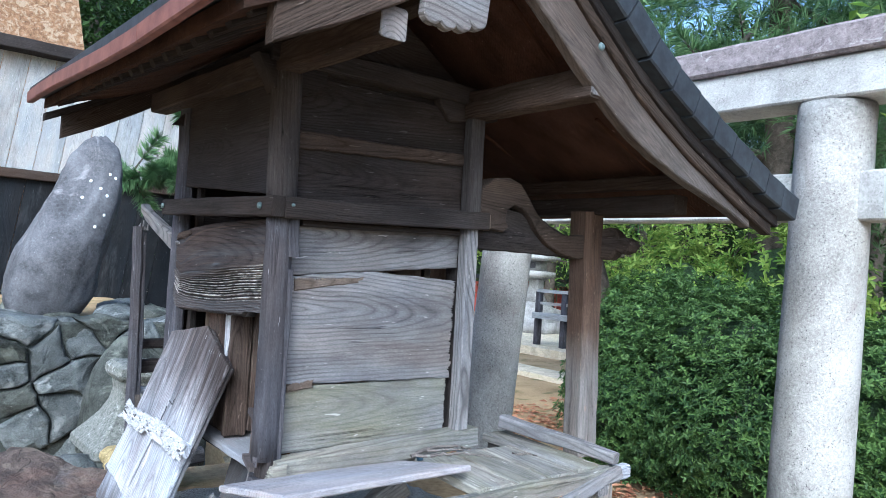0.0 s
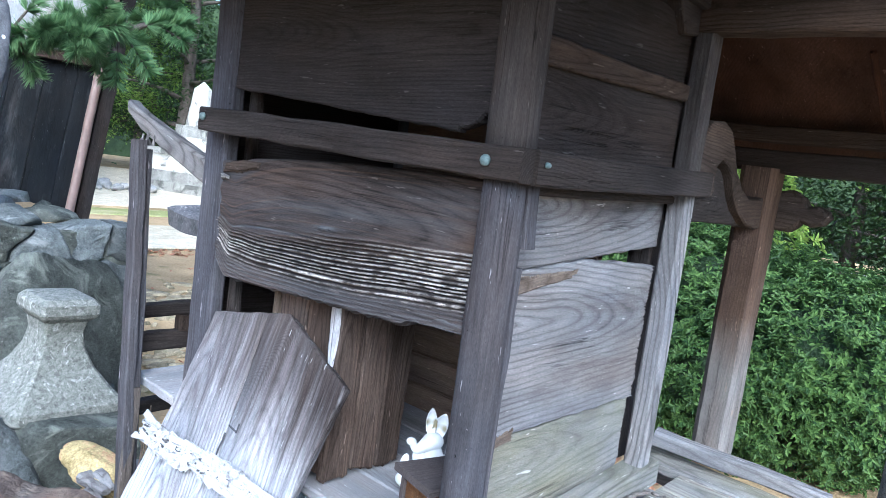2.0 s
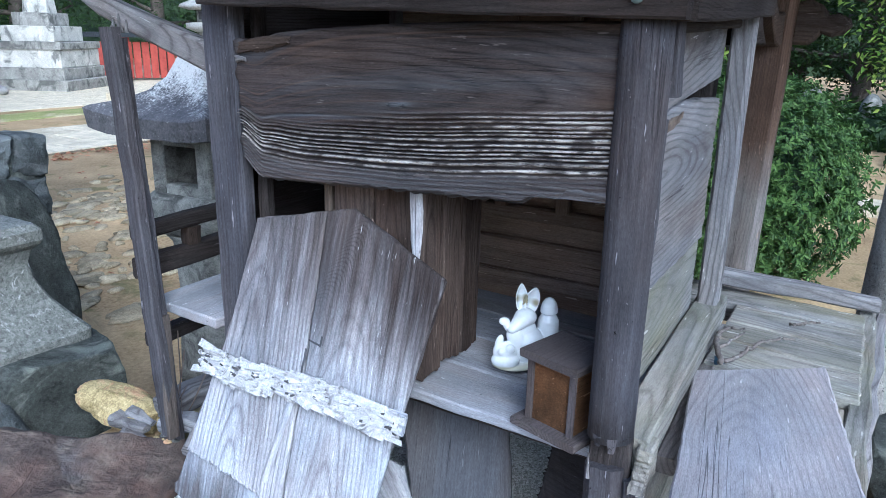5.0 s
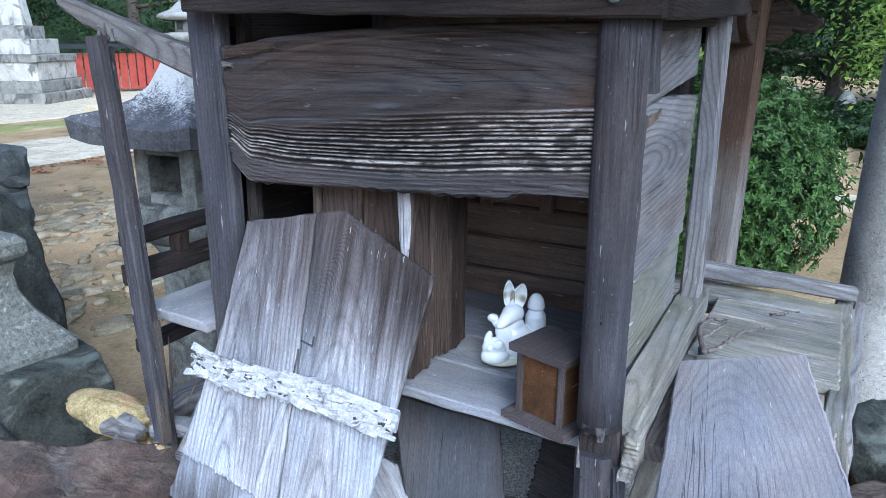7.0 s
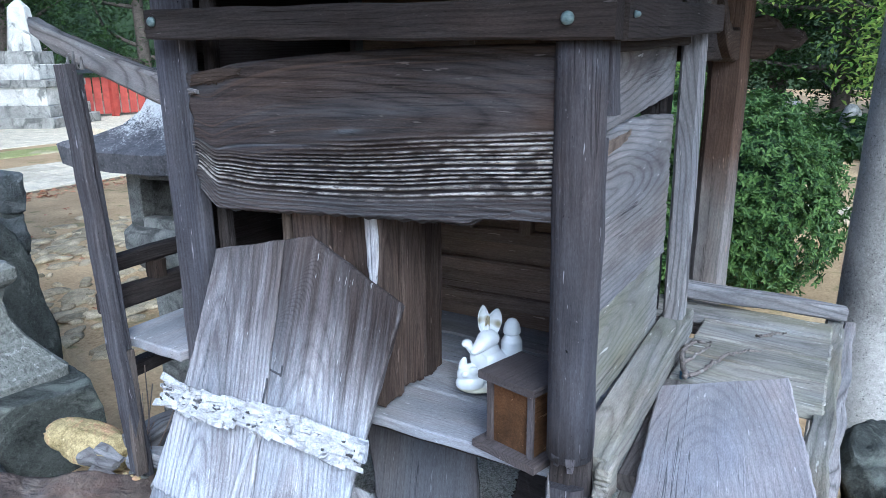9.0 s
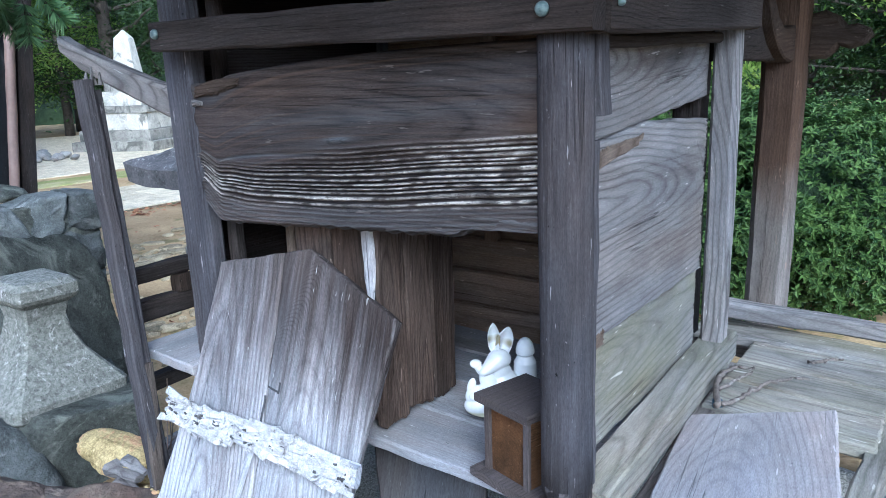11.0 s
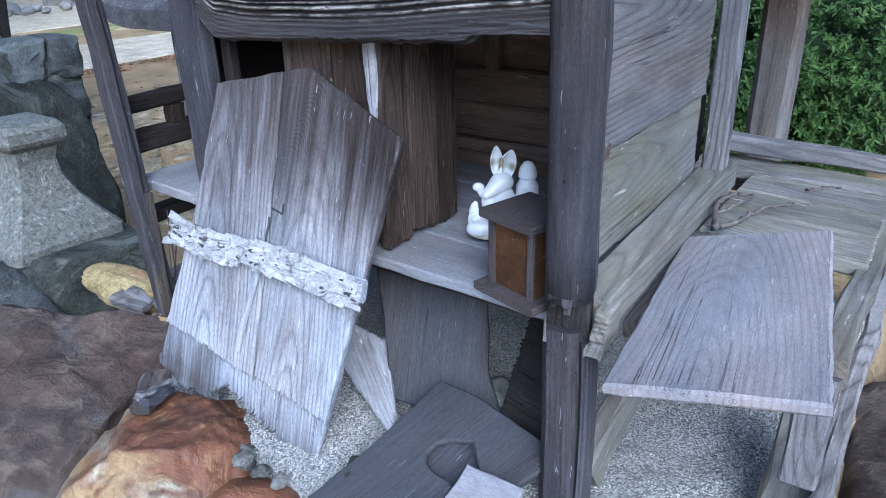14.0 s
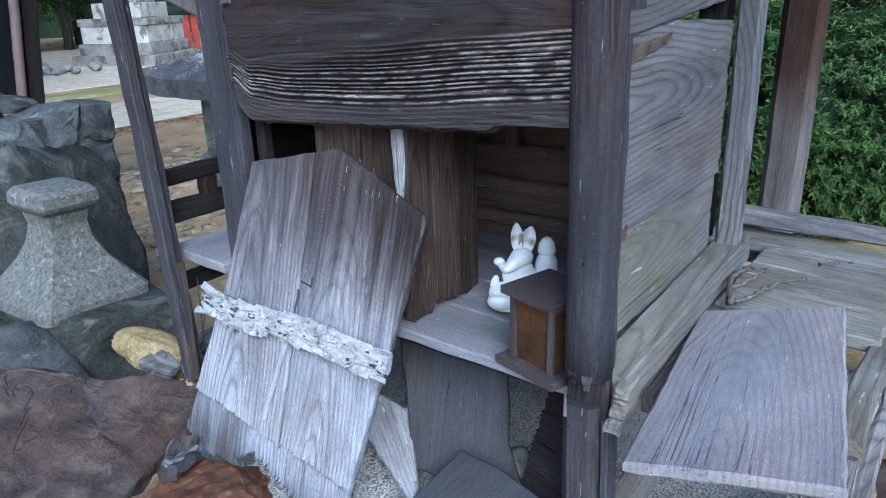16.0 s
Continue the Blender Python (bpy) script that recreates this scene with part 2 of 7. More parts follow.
def rust_rock():
    """Quartz with a rust-red skin on its upper faces and cream, crackled flanks."""
    k = Nodes("ochre_rock")
    p = k.coords()
    up = k.add("SeparateXYZ", Vector=k.add("NewGeometry").outputs["Normal"]).outputs["Z"]
    big = k.noise(p, 9.0, 6.0, 0.65, 0.8)
    fine = k.noise(p, 80.0, 5.0, 0.7)
    own = k.add("SeparateXYZ", Vector=k.coords(vary=False))
    lean = k.math("MULTIPLY", k.math("SUBTRACT", k.math("ADD", own.outputs["X"], own.outputs["Z"]), own.outputs["Y"]), 1.1)
    skin = k.ramp(k.math("ADD", k.math("ADD", k.math("MULTIPLY", up, 0.38), k.math("MULTIPLY", big, 0.8)), lean), (0.62, 0.0), (0.82, 1.0))
    mid = k.noise(p, 26.0, 5.0, 0.65, 0.6)
    cream = k.mix(k.ramp(k.math("ADD", k.math("MULTIPLY", fine, 0.5), k.math("MULTIPLY", mid, 0.5)), (0.36, 0.0), (0.64, 1.0)), (0.13, 0.095, 0.055), (0.50, 0.445, 0.345))
    cream = k.mix(k.ramp(k.noise(p, 14.0, 4.0, 0.6), (0.44, 0.7), (0.58, 0.0)), cream, (0.33, 0.20, 0.08))
    veins = k.ramp(k.noise(p, 22.0, 3.0, 0.6, 0.8), (0.478, 0.0), (0.494, 1.0), (0.506, 1.0), (0.522, 0.0))
    small = k.ramp(k.noise(p, 48.0, 3.0, 0.6, 0.6), (0.47, 0.0), (0.494, 1.0), (0.506, 1.0), (0.53, 0.0))
    crack = k.math("MULTIPLY", k.math("MAXIMUM", veins, k.math("MULTIPLY", small, 0.6)), k.ramp(k.noise(p, 9.0, 3.0), (0.4, 0.2), (0.6, 1.0)))
    cream = k.mix(k.math("MULTIPLY", crack, 0.5), cream, (0.09, 0.06, 0.04))
    rust = k.mix(k.ramp(k.math("ADD", k.math("MULTIPLY", big, 0.6), k.math("MULTIPLY", mid, 0.4)), (0.36, 0.0), (0.64, 1.0)), (0.055, 0.026, 0.018), (0.215, 0.092, 0.046))
    rust = k.mix(k.ramp(mid, (0.56, 0.0), (0.68, 0.6)), rust, (0.30, 0.19, 0.085))
    rust = k.mix(k.math("MULTIPLY", crack, 0.08), rust, (0.03, 0.018, 0.014))
    col = k.mix(skin, cream, rust)
    k.bump(k.math("SUBTRACT", k.math("ADD", k.math("MULTIPLY", big, 0.8), k.math("ADD", k.math("MULTIPLY", mid, 0.35), k.math("MULTIPLY", fine, 0.12))), k.math("MULTIPLY", crack, k.math("SUBTRACT", 0.08, k.math("MULTIPLY", skin, 0.075)))), 0.016)
    return k.finish(col, 0.5, 0.4)


def plain(name, a, b, scale=20.0, rough=0.6, metal=0.0, depth=0.001, spec=0.4):
    k = Nodes(name)
    n = k.noise(k.coords(), scale, 5.0, 0.65)
    k.bump(n, depth)
    return k.finish(k.mix(k.ramp(n, (0.35, 0.0), (0.65, 1.0)), a, b), rough, spec, metal)


GREY = wood("grey_wood", (0.050, 0.047, 0.049), (0.285, 0.28, 0.29), (0.08, 0.073, 0.073), 0.57, ring=30.0, contrast=0.55, depth=0.0008, slope=0.13, bend=0.09, fibres=0.20)
POST = wood("post_wood", (0.020, 0.019, 0.022), (0.122, 0.119, 0.136), (0.026, 0.022, 0.023), 0.57, ring=40.0, contrast=0.2, bend=0.02, hues=0.35, spots=0.9)
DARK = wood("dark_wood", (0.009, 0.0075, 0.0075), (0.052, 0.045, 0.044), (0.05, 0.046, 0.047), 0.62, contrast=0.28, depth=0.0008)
PALE = wood("bleached_wood", (0.17, 0.17, 0.19), (0.56, 0.58, 0.64), (0.17, 0.155, 0.155), 0.60, ring=45.0, contrast=0.34, hues=0.3)
# darker post wood, for the lengths above the belt
UPPER = wood("upper_post_wood", (0.020, 0.018, 0.018), (0.095, 0.086, 0.086), (0.03, 0.025, 0.024), 0.57, ring=40.0, contrast=0.2, bend=0.02, spots=0.5)
WEATHERED = wood("gable_edge_wood", (0.030, 0.026, 0.025), (0.155, 0.135, 0.125), (0.035, 0.03, 0.028), 0.56, contrast=0.25)
WARM = wood("brown_wood", (0.013, 0.010, 0.009), (0.092, 0.071, 0.060), (0.018, 0.014, 0.013), 0.54)
CABINET = wood("cabinet_wood", (0.016, 0.012, 0.011), (0.135, 0.104, 0.090), (0.020, 0.016, 0.014), 0.52)
RED = wood("soffit_wood", (0.014, 0.009, 0.007), (0.105, 0.054, 0.038), (0.022, 0.015, 0.012), 0.54, contrast=0.2)
MOSS = wood("mossy_wood", (0.066, 0.062, 0.056), (0.36, 0.35, 0.33), (0.10, 0.091, 0.077), 0.56, tint=(0.215, 0.212, 0.15), ring=34.0, contrast=0.34, fibres=0.25)
RAW = wood("raw_wood", (0.05, 0.04, 0.034), (0.21, 0.168, 0.138), (0.06, 0.048, 0.042), 0.58)
FLOOR = wood("floor_wood", (0.12, 0.12, 0.135), (0.38, 0.39, 0.43), (0.13, 0.125, 0.128), 0.62, contrast=0.18, fibres=0.22, depth=0.0004)
PANEL = wood("panel_wood", (0.11, 0.114, 0.134), (0.55, 0.58, 0.65), (0.12, 0.112, 0.12), 0.60, ring=44.0, contrast=0.42, hues=0.3, spots=0.2, slope=0.10, fibres=0.5, depth=0.0014, fade=(-0.06, 0.14, 0.45, (0.215, 0.21, 0.235)), edges=(((1.857, 1.252), (1.694, 1.171), 0.21, 1.0, (0.052, 0.043, 0.043)), ((2.02, 1.22), (1.857, 1.252), 0.11, 0.5, (0.13, 0.12, 0.125)), ((2.10, 0.78), (1.95, 0.73), 0.06, 0.8, (0.13, 0.11, 0.105))), arch=((1.843, 1.203), (1.876, 1.122), 45.0, 150.0))
PILLAR = wood("pillar_wood", (0.030, 0.020, 0.016), (0.14, 0.095, 0.072), (0.05, 0.036, 0.03), 0.60, contrast=0.25, bend=0.03, fade=(0.02, -0.12, 0.12, (0.24, 0.225, 0.22)))
DOORWOOD = wood("door_wood", (0.095, 0.068, 0.054), (0.36, 0.27, 0.21), (0.095, 0.072, 0.058), 0.58, contrast=0.15, fibres=0.3)
PLANK = wood("plank_wood", (0.14, 0.135, 0.15), (0.40, 0.39, 0.42), (0.36, 0.355, 0.38), 0.62, ring=36.0, contrast=0.30, depth=0.0004, hues=0.35, slope=0.16, bend=0.05, fibres=0.18)
SLATY = wood("slaty_wood", (0.036, 0.037, 0.043), (0.092, 0.094, 0.106), (0.072, 0.068, 0.068), 0.60, contrast=0.14, bend=0.03, depth=0.0004, hues=0.25, spots=0.25, fibres=0.4)
CHAR = wood("charred_board", (0.007, 0.008, 0.010), (0.022, 0.024, 0.028), (0.085, 0.09, 0.10), 0.60, spots=0.8)
FENCE = wood("fence_board", (0.20, 0.21, 0.22), (0.44, 0.45, 0.46), (0.18, 0.175, 0.17), 0.58)
FLAKE = stone("flaking_paint", (0.24, 0.24, 0.25), (0.55, 0.56, 0.59), (0.05, 0.045, 0.045), 55.0, 180.0, 0.56, 0.004)
# granite, toned down to carry the shade on the gate's columns
GRANITE = stone("granite", (0.145, 0.14, 0.134), (0.445, 0.435, 0.42), (0.20, 0.172, 0.165), 2.5, 110.0, 0.58, 0.007, speck=0.65)
# brighter copy of the same granite, light put into lintel and tie beam
LITGRANITE = stone("lit_granite", (0.24, 0.238, 0.232), (0.56, 0.555, 0.55), (0.34, 0.31, 0.305), 5.0, 130.0, 0.60, 0.005, speck=0.45)
PINKTOP = stone("stained_granite", (0.13, 0.108, 0.116), (0.30, 0.265, 0.272), (0.48, 0.47, 0.46), 30.0, 130.0, 0.60, 0.006, speck=0.3)
WALLROCK = stone("blue_grey_rock", (0.035, 0.040, 0.041), (0.15, 0.163, 0.167), (0.24, 0.25, 0.255), 10.0, 130.0, 0.56, 0.022, vary=0.42)
DARKROCK = stone("dark_rock", (0.017, 0.019, 0.017), (0.088, 0.094, 0.086), (0.15, 0.16, 0.14), 9.0, 90.0, 0.54, 0.022, vary=0.2)
BROWNROCK = stone("brown_rock", (0.030, 0.023, 0.021), (0.155, 0.112, 0.092), (0.19, 0.165, 0.14), 5.0, 70.0, 0.55, 0.030)


def slab_rock():
    """Smooth dark brown rock, mottled grey and tan, with thin cracks."""
    k = Nodes("brown_slab_rock")
    p = k.coords()
    big = k.noise(p, 4.5, 7.0, 0.62, 0.9)
    mid = k.noise(p, 15.0, 6.0, 0.65, 0.5)
    fine = k.noise(p, 90.0, 4.0, 0.65)
    col = k.mix(k.ramp(k.math("ADD", k.math("MULTIPLY", big, 0.6), k.math("MULTIPLY", mid, 0.4)), (0.36, 0.0), (0.66, 1.0)), (0.026, 0.020, 0.018), (0.115, 0.087, 0.074))
    col = k.mix(k.ramp(mid, (0.52, 0.0), (0.66, 0.5)), col, (0.20, 0.165, 0.128))
    col = k.mix(k.ramp(k.noise(p, 6.5, 5.0, 0.6, 1.2), (0.56, 0.0), (0.68, 0.6)), col, (0.125, 0.12, 0.12))
    col = k.mix(k.ramp(k.noise(p, 5.2, 6.0, 0.62, 0.5), (0.50, 0.0), (0.64, 0.45)), col, (0.120, 0.070, 0.054))
    lines = k.noise(p, 5.0, 4.0, 0.55, 0.7)
    crack = k.ramp(lines, (0.490, 0.0), (0.498, 1.0), (0.502, 1.0), (0.510, 0.0))
    crack = k.math("MULTIPLY", crack, k.ramp(k.noise(p, 3.0, 2.0), (0.5, 0.0), (0.6, 0.4)))
    col = k.mix(crack, col, (0.02, 0.015, 0.013))
    col = k.mix(1.0, col, k.math("ADD", k.math("MULTIPLY", fine, 0.5), 0.75), "MULTIPLY")
    k.bump(k.math("SUBTRACT", k.math("ADD", k.math("MULTIPLY", mid, 0.7), k.math("MULTIPLY", fine, 0.30)), k.math("MULTIPLY", crack, 0.3)), 0.017)
    return k.finish(col, 0.78, 0.25)


SLABROCK = slab_rock()
ORANGEROCK = rust_rock()
YELLOWROCK = stone("yellow_rock", (0.15, 0.115, 0.05), (0.46, 0.37, 0.19), (0.40, 0.22, 0.13), 16.0, 60.0, 0.55)
OLDSTONE = stone("lantern_stone", (0.055, 0.055, 0.052), (0.27, 0.27, 0.25), (0.04, 0.04, 0.038), 12.0, 150.0, 0.54, 0.008, speck=0.5)
DARKSTONE = stone("lichened_stone", (0.05, 0.048, 0.052), (0.125, 0.122, 0.13), (0.36, 0.36, 0.36), 26.0, 150.0, 0.62, 0.006, speck=0.3)
LICHEN = stone("lichened_carved_stone", (0.075, 0.078, 0.07), (0.25, 0.255, 0.235), (0.44, 0.45, 0.44), 60.0, 160.0, 0.60, 0.006, speck=0.6)
GRAVEL = stone("gravel_stone", (0.40, 0.395, 0.38), (0.68, 0.675, 0.66), (0.30, 0.295, 0.285), 60.0, 200.0, 0.57, 0.003)
SLATE = plain("roof_slate", (0.010, 0.012, 0.017), (0.026, 0.032, 0.041), 25.0, 0.7)
RUST = plain("rusted_copper", (0.09, 0.033, 0.027), (0.165, 0.07, 0.056), 18.0, 0.6)
BOLT = plain("bolt_metal", (0.07, 0.105, 0.115), (0.15, 0.20, 0.205), 200.0, 0.6, 0.2)
CHINA = plain("glazed_porcelain", (0.66, 0.70, 0.74), (0.74, 0.77, 0.80), 8.0, 0.14, 0.0, 0.0002, 0.5)
PIPE = plain("downpipe", (0.20, 0.14, 0.125), (0.27, 0.195, 0.175), 10.0, 0.45)
VERMILION = plain("red_fence_paint", (0.25, 0.04, 0.03), (0.36, 0.065, 0.045), 6.0, 0.6)
BOXWOOD = wood("box_wood", (0.028, 0.015, 0.009), (0.185, 0.098, 0.046), (0.030, 0.018, 0.012), 0.48, contrast=0.1, fibres=0.3)
BOXLID = wood("box_lid_wood", (0.05, 0.042, 0.042), (0.11, 0.095, 0.095), (0.07, 0.06, 0.06), 0.6)
BARK = stone("bark", (0.05, 0.042, 0.036), (0.13, 0.11, 0.095), (0.15, 0.14, 0.12), 12.0, 60.0, 0.6, 0.02)
LEAF = leaf("azalea_leaf", (0.022, 0.052, 0.018), (0.12, 0.20, 0.055))
TREELEAF = leaf("tree_leaf", (0.010, 0.024, 0.006), (0.042, 0.08, 0.018))
LITELEAF = leaf("bright_leaf", (0.12, 0.24, 0.04), (0.35, 0.45, 0.10), 0.45)
NEEDLE = leaf("pine_needle", (0.055, 0.125, 0.05), (0.17, 0.27, 0.12))
REDLEAF = leaf("red_leaf", (0.35, 0.03, 0.02), (0.6, 0.09, 0.04))
LITTER = leaf("fallen_leaf", (0.20, 0.08, 0.04), (0.55, 0.28, 0.16), 0.1)


def ground_material():
    k = Nodes("soil")
    p = k.coords(vary=False)
    big = k.noise(p, 1.2, 6.0, 0.6)
    fine = k.noise(p, 45.0, 6.0, 0.75)
    moss = k.noise(p, 2.6, 5.0, 0.6, 0.8)
    col = k.mix(k.ramp(k.math("ADD", k.math("MULTIPLY", big, 0.5), k.math("MULTIPLY", fine, 0.5)), (0.36, 0.0), (0.64, 1.0)),
                (0.21, 0.14, 0.075), (0.58, 0.43, 0.25))
    col = k.mix(k.ramp(moss, (0.56, 0.0), (0.66, 0.6)), col, (0.10, 0.12, 0.04))
    k.bump(fine, 0.012)
    return k.finish(col, 0.95, 0.15)


SOIL = ground_material()


def grit_material():
    """Fine angular gravel: grains of many greys, packed, with damp dark patches."""
    k = Nodes("fine_gravel")
    p = k.coords(vary=False)
    grains = k.add("TexVoronoi", Vector=p, Scale=300.0)
    shade = k.add("SeparateXYZ", Vector=grains.outputs["Color"]).outputs["X"]
    col = k.mix(k.ramp(shade, (0.0, 0.0), (1.0, 1.0)), (0.24, 0.236, 0.225), (0.66, 0.655, 0.64))
    seam = k.ramp(grains.outputs["Distance"], (0.30, 0.0), (0.62, 1.0))
    col = k.mix(k.math("MULTIPLY", seam, 0.3), col, (0.2, 0.195, 0.18))
    damp = k.noise(p, 7.0, 5.0, 0.6)
    col = k.mix(k.ramp(damp, (0.58, 0.0), (0.70, 0.6)), col, k.mix(1.0, col, (0.5, 0.49, 0.48), "MULTIPLY"))
    k.bump(k.math("SUBTRACT", k.math("MULTIPLY", shade, 0.5), seam), 0.004)
    return k.finish(col, 0.95, 0.1)



# ---- builders ----


def mesh_of(name, verts, faces, mat, smooth=False):
    me = bpy.data.meshes.new(name)
    me.from_pydata([tuple(v) for v in verts], [], [tuple(f) for f in faces])
    me.materials.append(mat)
    if smooth:
        me.polygons.foreach_set("use_smooth", [True] * len(me.polygons))
    me.update()
    return me


def part(name, me, parent=None, m=None, label=""):
    """Links a mesh as one object, in world pose m, under a thing or a part."""
    ob = new(name, me)
    if parent is not None:
        ob.parent = parent
        ob.matrix_parent_inverse = WORLD[parent.name].inverted()
    ob.matrix_basis = m if m is not None else Matrix()
    WORLD[ob.name] = m.copy() if m is not None else Matrix()
    return tagged(ob, label)


WORLD = {}


def thing(name, label, category, at=(0, 0, 0), group="", kind=""):
    ob = new(name)
    ob.empty_display_size = 0.05
    ob.matrix_basis = Matrix.Translation(at)
    WORLD[ob.name] = Matrix.Translation(at)
    return tagged(ob, label, category, group, kind)


def basis(origin, x, z):
    """A pose with its local x along x and its local z as near as can be to z."""
    x = Vector(x).normalized()
    y = Vector(z).cross(x).normalized()
    z = x.cross(y)
    m = Matrix((x, y, z)).transposed().to_4x4()
    m.translation = origin
    return m


def slab(name, poly, t, mat, bev=0.003, wob=0.0, seed=0):
    """A board of any outline in its local xy, t thick, with worn edges."""
    rnd = random.Random(seed)
    n = len(poly)
    area = sum(poly[i][0] * poly[(i + 1) % n][1] - poly[(i + 1) % n][0] * poly[i][1] for i in range(n))
    if area < 0:
        poly = poly[::-1]
    pts = [Vector(p) for p in poly]
    inner = []
    for i in range(n):
        a, b, c = pts[i - 1], pts[i], pts[(i + 1) % n]
        d1, d2 = (b - a).normalized(), (c - b).normalized()
        nrm = Vector((-(d1.y + d2.y), d1.x + d2.x))
        nrm = nrm.normalized() if nrm.length > 1e-6 else Vector((-d1.y, d1.x))
        inner.append(b + nrm * bev)
    verts, rings = [], []
    for z, ring in ((t / 2, inner), (t / 2 - bev, pts), (-t / 2 + bev, pts), (-t / 2, inner)):
        rings.append(len(verts))
        verts += [(p.x, p.y, z + rnd.uniform(-wob, wob)) for p in ring]
    faces = [list(range(rings[0], rings[0] + n)), list(range(rings[3] + n - 1, rings[3] - 1, -1))]
    for r0, r1 in zip(rings, rings[1:]):
        faces += [(r0 + i, r1 + i, r1 + (i + 1) % n, r0 + (i + 1) % n) for i in range(n)]
    return mesh_of(name, verts, faces, mat)


def ragged(corners, step=0.02, amp=0.0015, jag=(), jagged=0.012, seed=0):
    """The outline through the corners, each side cut up and worn; the sides numbered in jag are splintered."""
    rnd = random.Random(seed)
    out = []
    n = len(corners)
    for i in range(n):
        a, b = Vector(corners[i]), Vector(corners[(i + 1) % n])
        d = b - a
        side = Vector((-d.y, d.x)).normalized()
        s = 0.003 if i in jag else step
        k = max(1, int(d.length / s))
        for j in range(k):
            p = a + d * (j / k)
            if j:
                if i in jag:
                    swell = 0.5 + 0.5 * noise.noise(Vector((j * s * 45, seed * 1.7, i)))
                    p = p + side * jagged * (0.9 * swell + rnd.uniform(0.0, 0.55) * (j % 2) - 0.3) + d.normalized() * rnd.uniform(-0.0009, 0.0009)
                else:
                    p = p + side * rnd.uniform(-amp, amp)
            out.append((p.x, p.y))
    return out


def prism(name, section, length, mat, seg=8, wob=0.001, seed=0, smooth=False, taper=1.0):
    """A bar with the section in its local yz, along its local x, a little worn."""
    rnd = random.Random(seed)
    n = len(section)
    verts, faces = [], []
    for i in range(seg + 1):
        f = i / seg
        x = (f - 0.5) * length
        s = 1 + (taper - 1) * f
        dy, dz = rnd.uniform(-wob, wob), rnd.uniform(-wob, wob)
        for y, z in section:
            verts.append((x, y * s + dy + rnd.uniform(-wob, wob) * 0.5, z * s + dz + rnd.uniform(-wob, wob) * 0.5))
    for i in range(seg):
        for j in range(n):
            a, b = i * n + j, i * n + (j + 1) % n
            faces.append((a, b, b + n, a + n))
    faces.append(list(range(n - 1, -1, -1)))
    faces.append(list(range(seg * n, seg * n + n)))
    return mesh_of(name, verts, faces, mat, smooth)


def box_section(w, h, c=0.004):
    a, b = w / 2, h / 2
    return [(a - c, -b), (a, -b + c), (a, b - c), (a - c, b), (-a + c, b), (-a, b - c), (-a, -b + c), (-a + c, -b)]


def round_section(r, n=14):
    return [(r * math.cos(2 * math.pi * i / n), r * math.sin(2 * math.pi * i / n)) for i in range(n)]


SEED = [0]


def bar(name, p0, p1, w, h, mat, parent=None, up=(0, 0, 1), label="", c=0.004, wob=0.0012, round_r=None, taper=1.0):
    """A timber from p0 to p1, w across and h in the direction nearest up."""
    SEED[0] += 1
    p0, p1 = Vector(p0), Vector(p1)
    d = p1 - p0
    sec = round_section(round_r) if round_r else box_section(w, h, c)
    me = prism(name, sec, d.length, mat, max(3, int(d.length / 0.06)), wob, SEED[0], bool(round_r), taper)
    return part(name, me, parent, basis((p0 + p1) / 2, d, up), label)


def board(name, corners, normal, t, mat, parent=None, jag=(), jagged=0.012, amp=0.0015, label="", along=None, bev=0.003):
    """A board through world corners (flat or nearly), t thick, its outer face on the corners, its grain along the first side."""
    SEED[0] += 1
    cs = [Vector(c) for c in corners]
    mid = sum(cs, Vector()) / len(cs)
    x = Vector(along) if along else cs[1] - cs[0]
    m = basis(mid, x, normal)
    inv = m.inverted()
    flat = [(inv @ c) for c in cs]
    poly = ragged([(c.x, c.y) for c in flat], jag=jag, jagged=jagged, amp=amp, seed=SEED[0])
    m = m @ Matrix.Translation((0, 0, -t / 2))
    return part(name, slab(name, poly, t, mat, bev, 0.0008, SEED[0]), parent, m, label)


def rock_mesh(name, size, mat, seed, sub=4, rough=0.22, flat=0.0, cuts=10, boxy=0.0):
    """An angular boulder: a ball cut by a few planes and broken up by noise."""
    rnd = random.Random(seed)
    bm = bmesh.new()
    bmesh.ops.create_icosphere(bm, subdivisions=sub, radius=1.0)
    planes = []
    for _ in range(cuts):
        v = Vector((rnd.gauss(0, 1), rnd.gauss(0, 1), rnd.gauss(0, 1))).normalized()
        planes.append((v, rnd.uniform(0.55, 0.85)))
    if flat:
        planes.append((Vector((rnd.uniform(-0.1, 0.1), rnd.uniform(-0.1, 0.1), 1)).normalized(), flat))
    if boxy:
        for axis in ((1, 0, 0), (-1, 0, 0), (0, 1, 0), (0, -1, 0), (0, 0, 1)):
            planes.append(((Vector(axis) + Vector((rnd.gauss(0, 0.09), rnd.gauss(0, 0.09), rnd.gauss(0, 0.06)))).normalized(), boxy))
    off = Vector((seed * 3.7, seed * 1.3, seed * 2.1))
    for v in bm.verts:
        p = v.co.copy()
        for nrm, d in planes:
            e = p.dot(nrm) - d
            if e > 0:
                p -= nrm * e * 0.97
        nz = noise.fractal(p * 1.6 + off, 1.0, 2.0, 5) * rough * 0.7 + noise.fractal(p * 6 + off, 0.8, 2.1, 4) * rough * 0.28
        p *= 1 + nz
        v.co = Vector((p.x * size[0], p.y * size[1], p.z * size[2]))
    me = bpy.data.meshes.new(name)
    bm.to_mesh(me)
    bm.free()
    me.materials.append(mat)
    me.polygons.foreach_set("use_smooth", [True] * len(me.polygons))
    return me


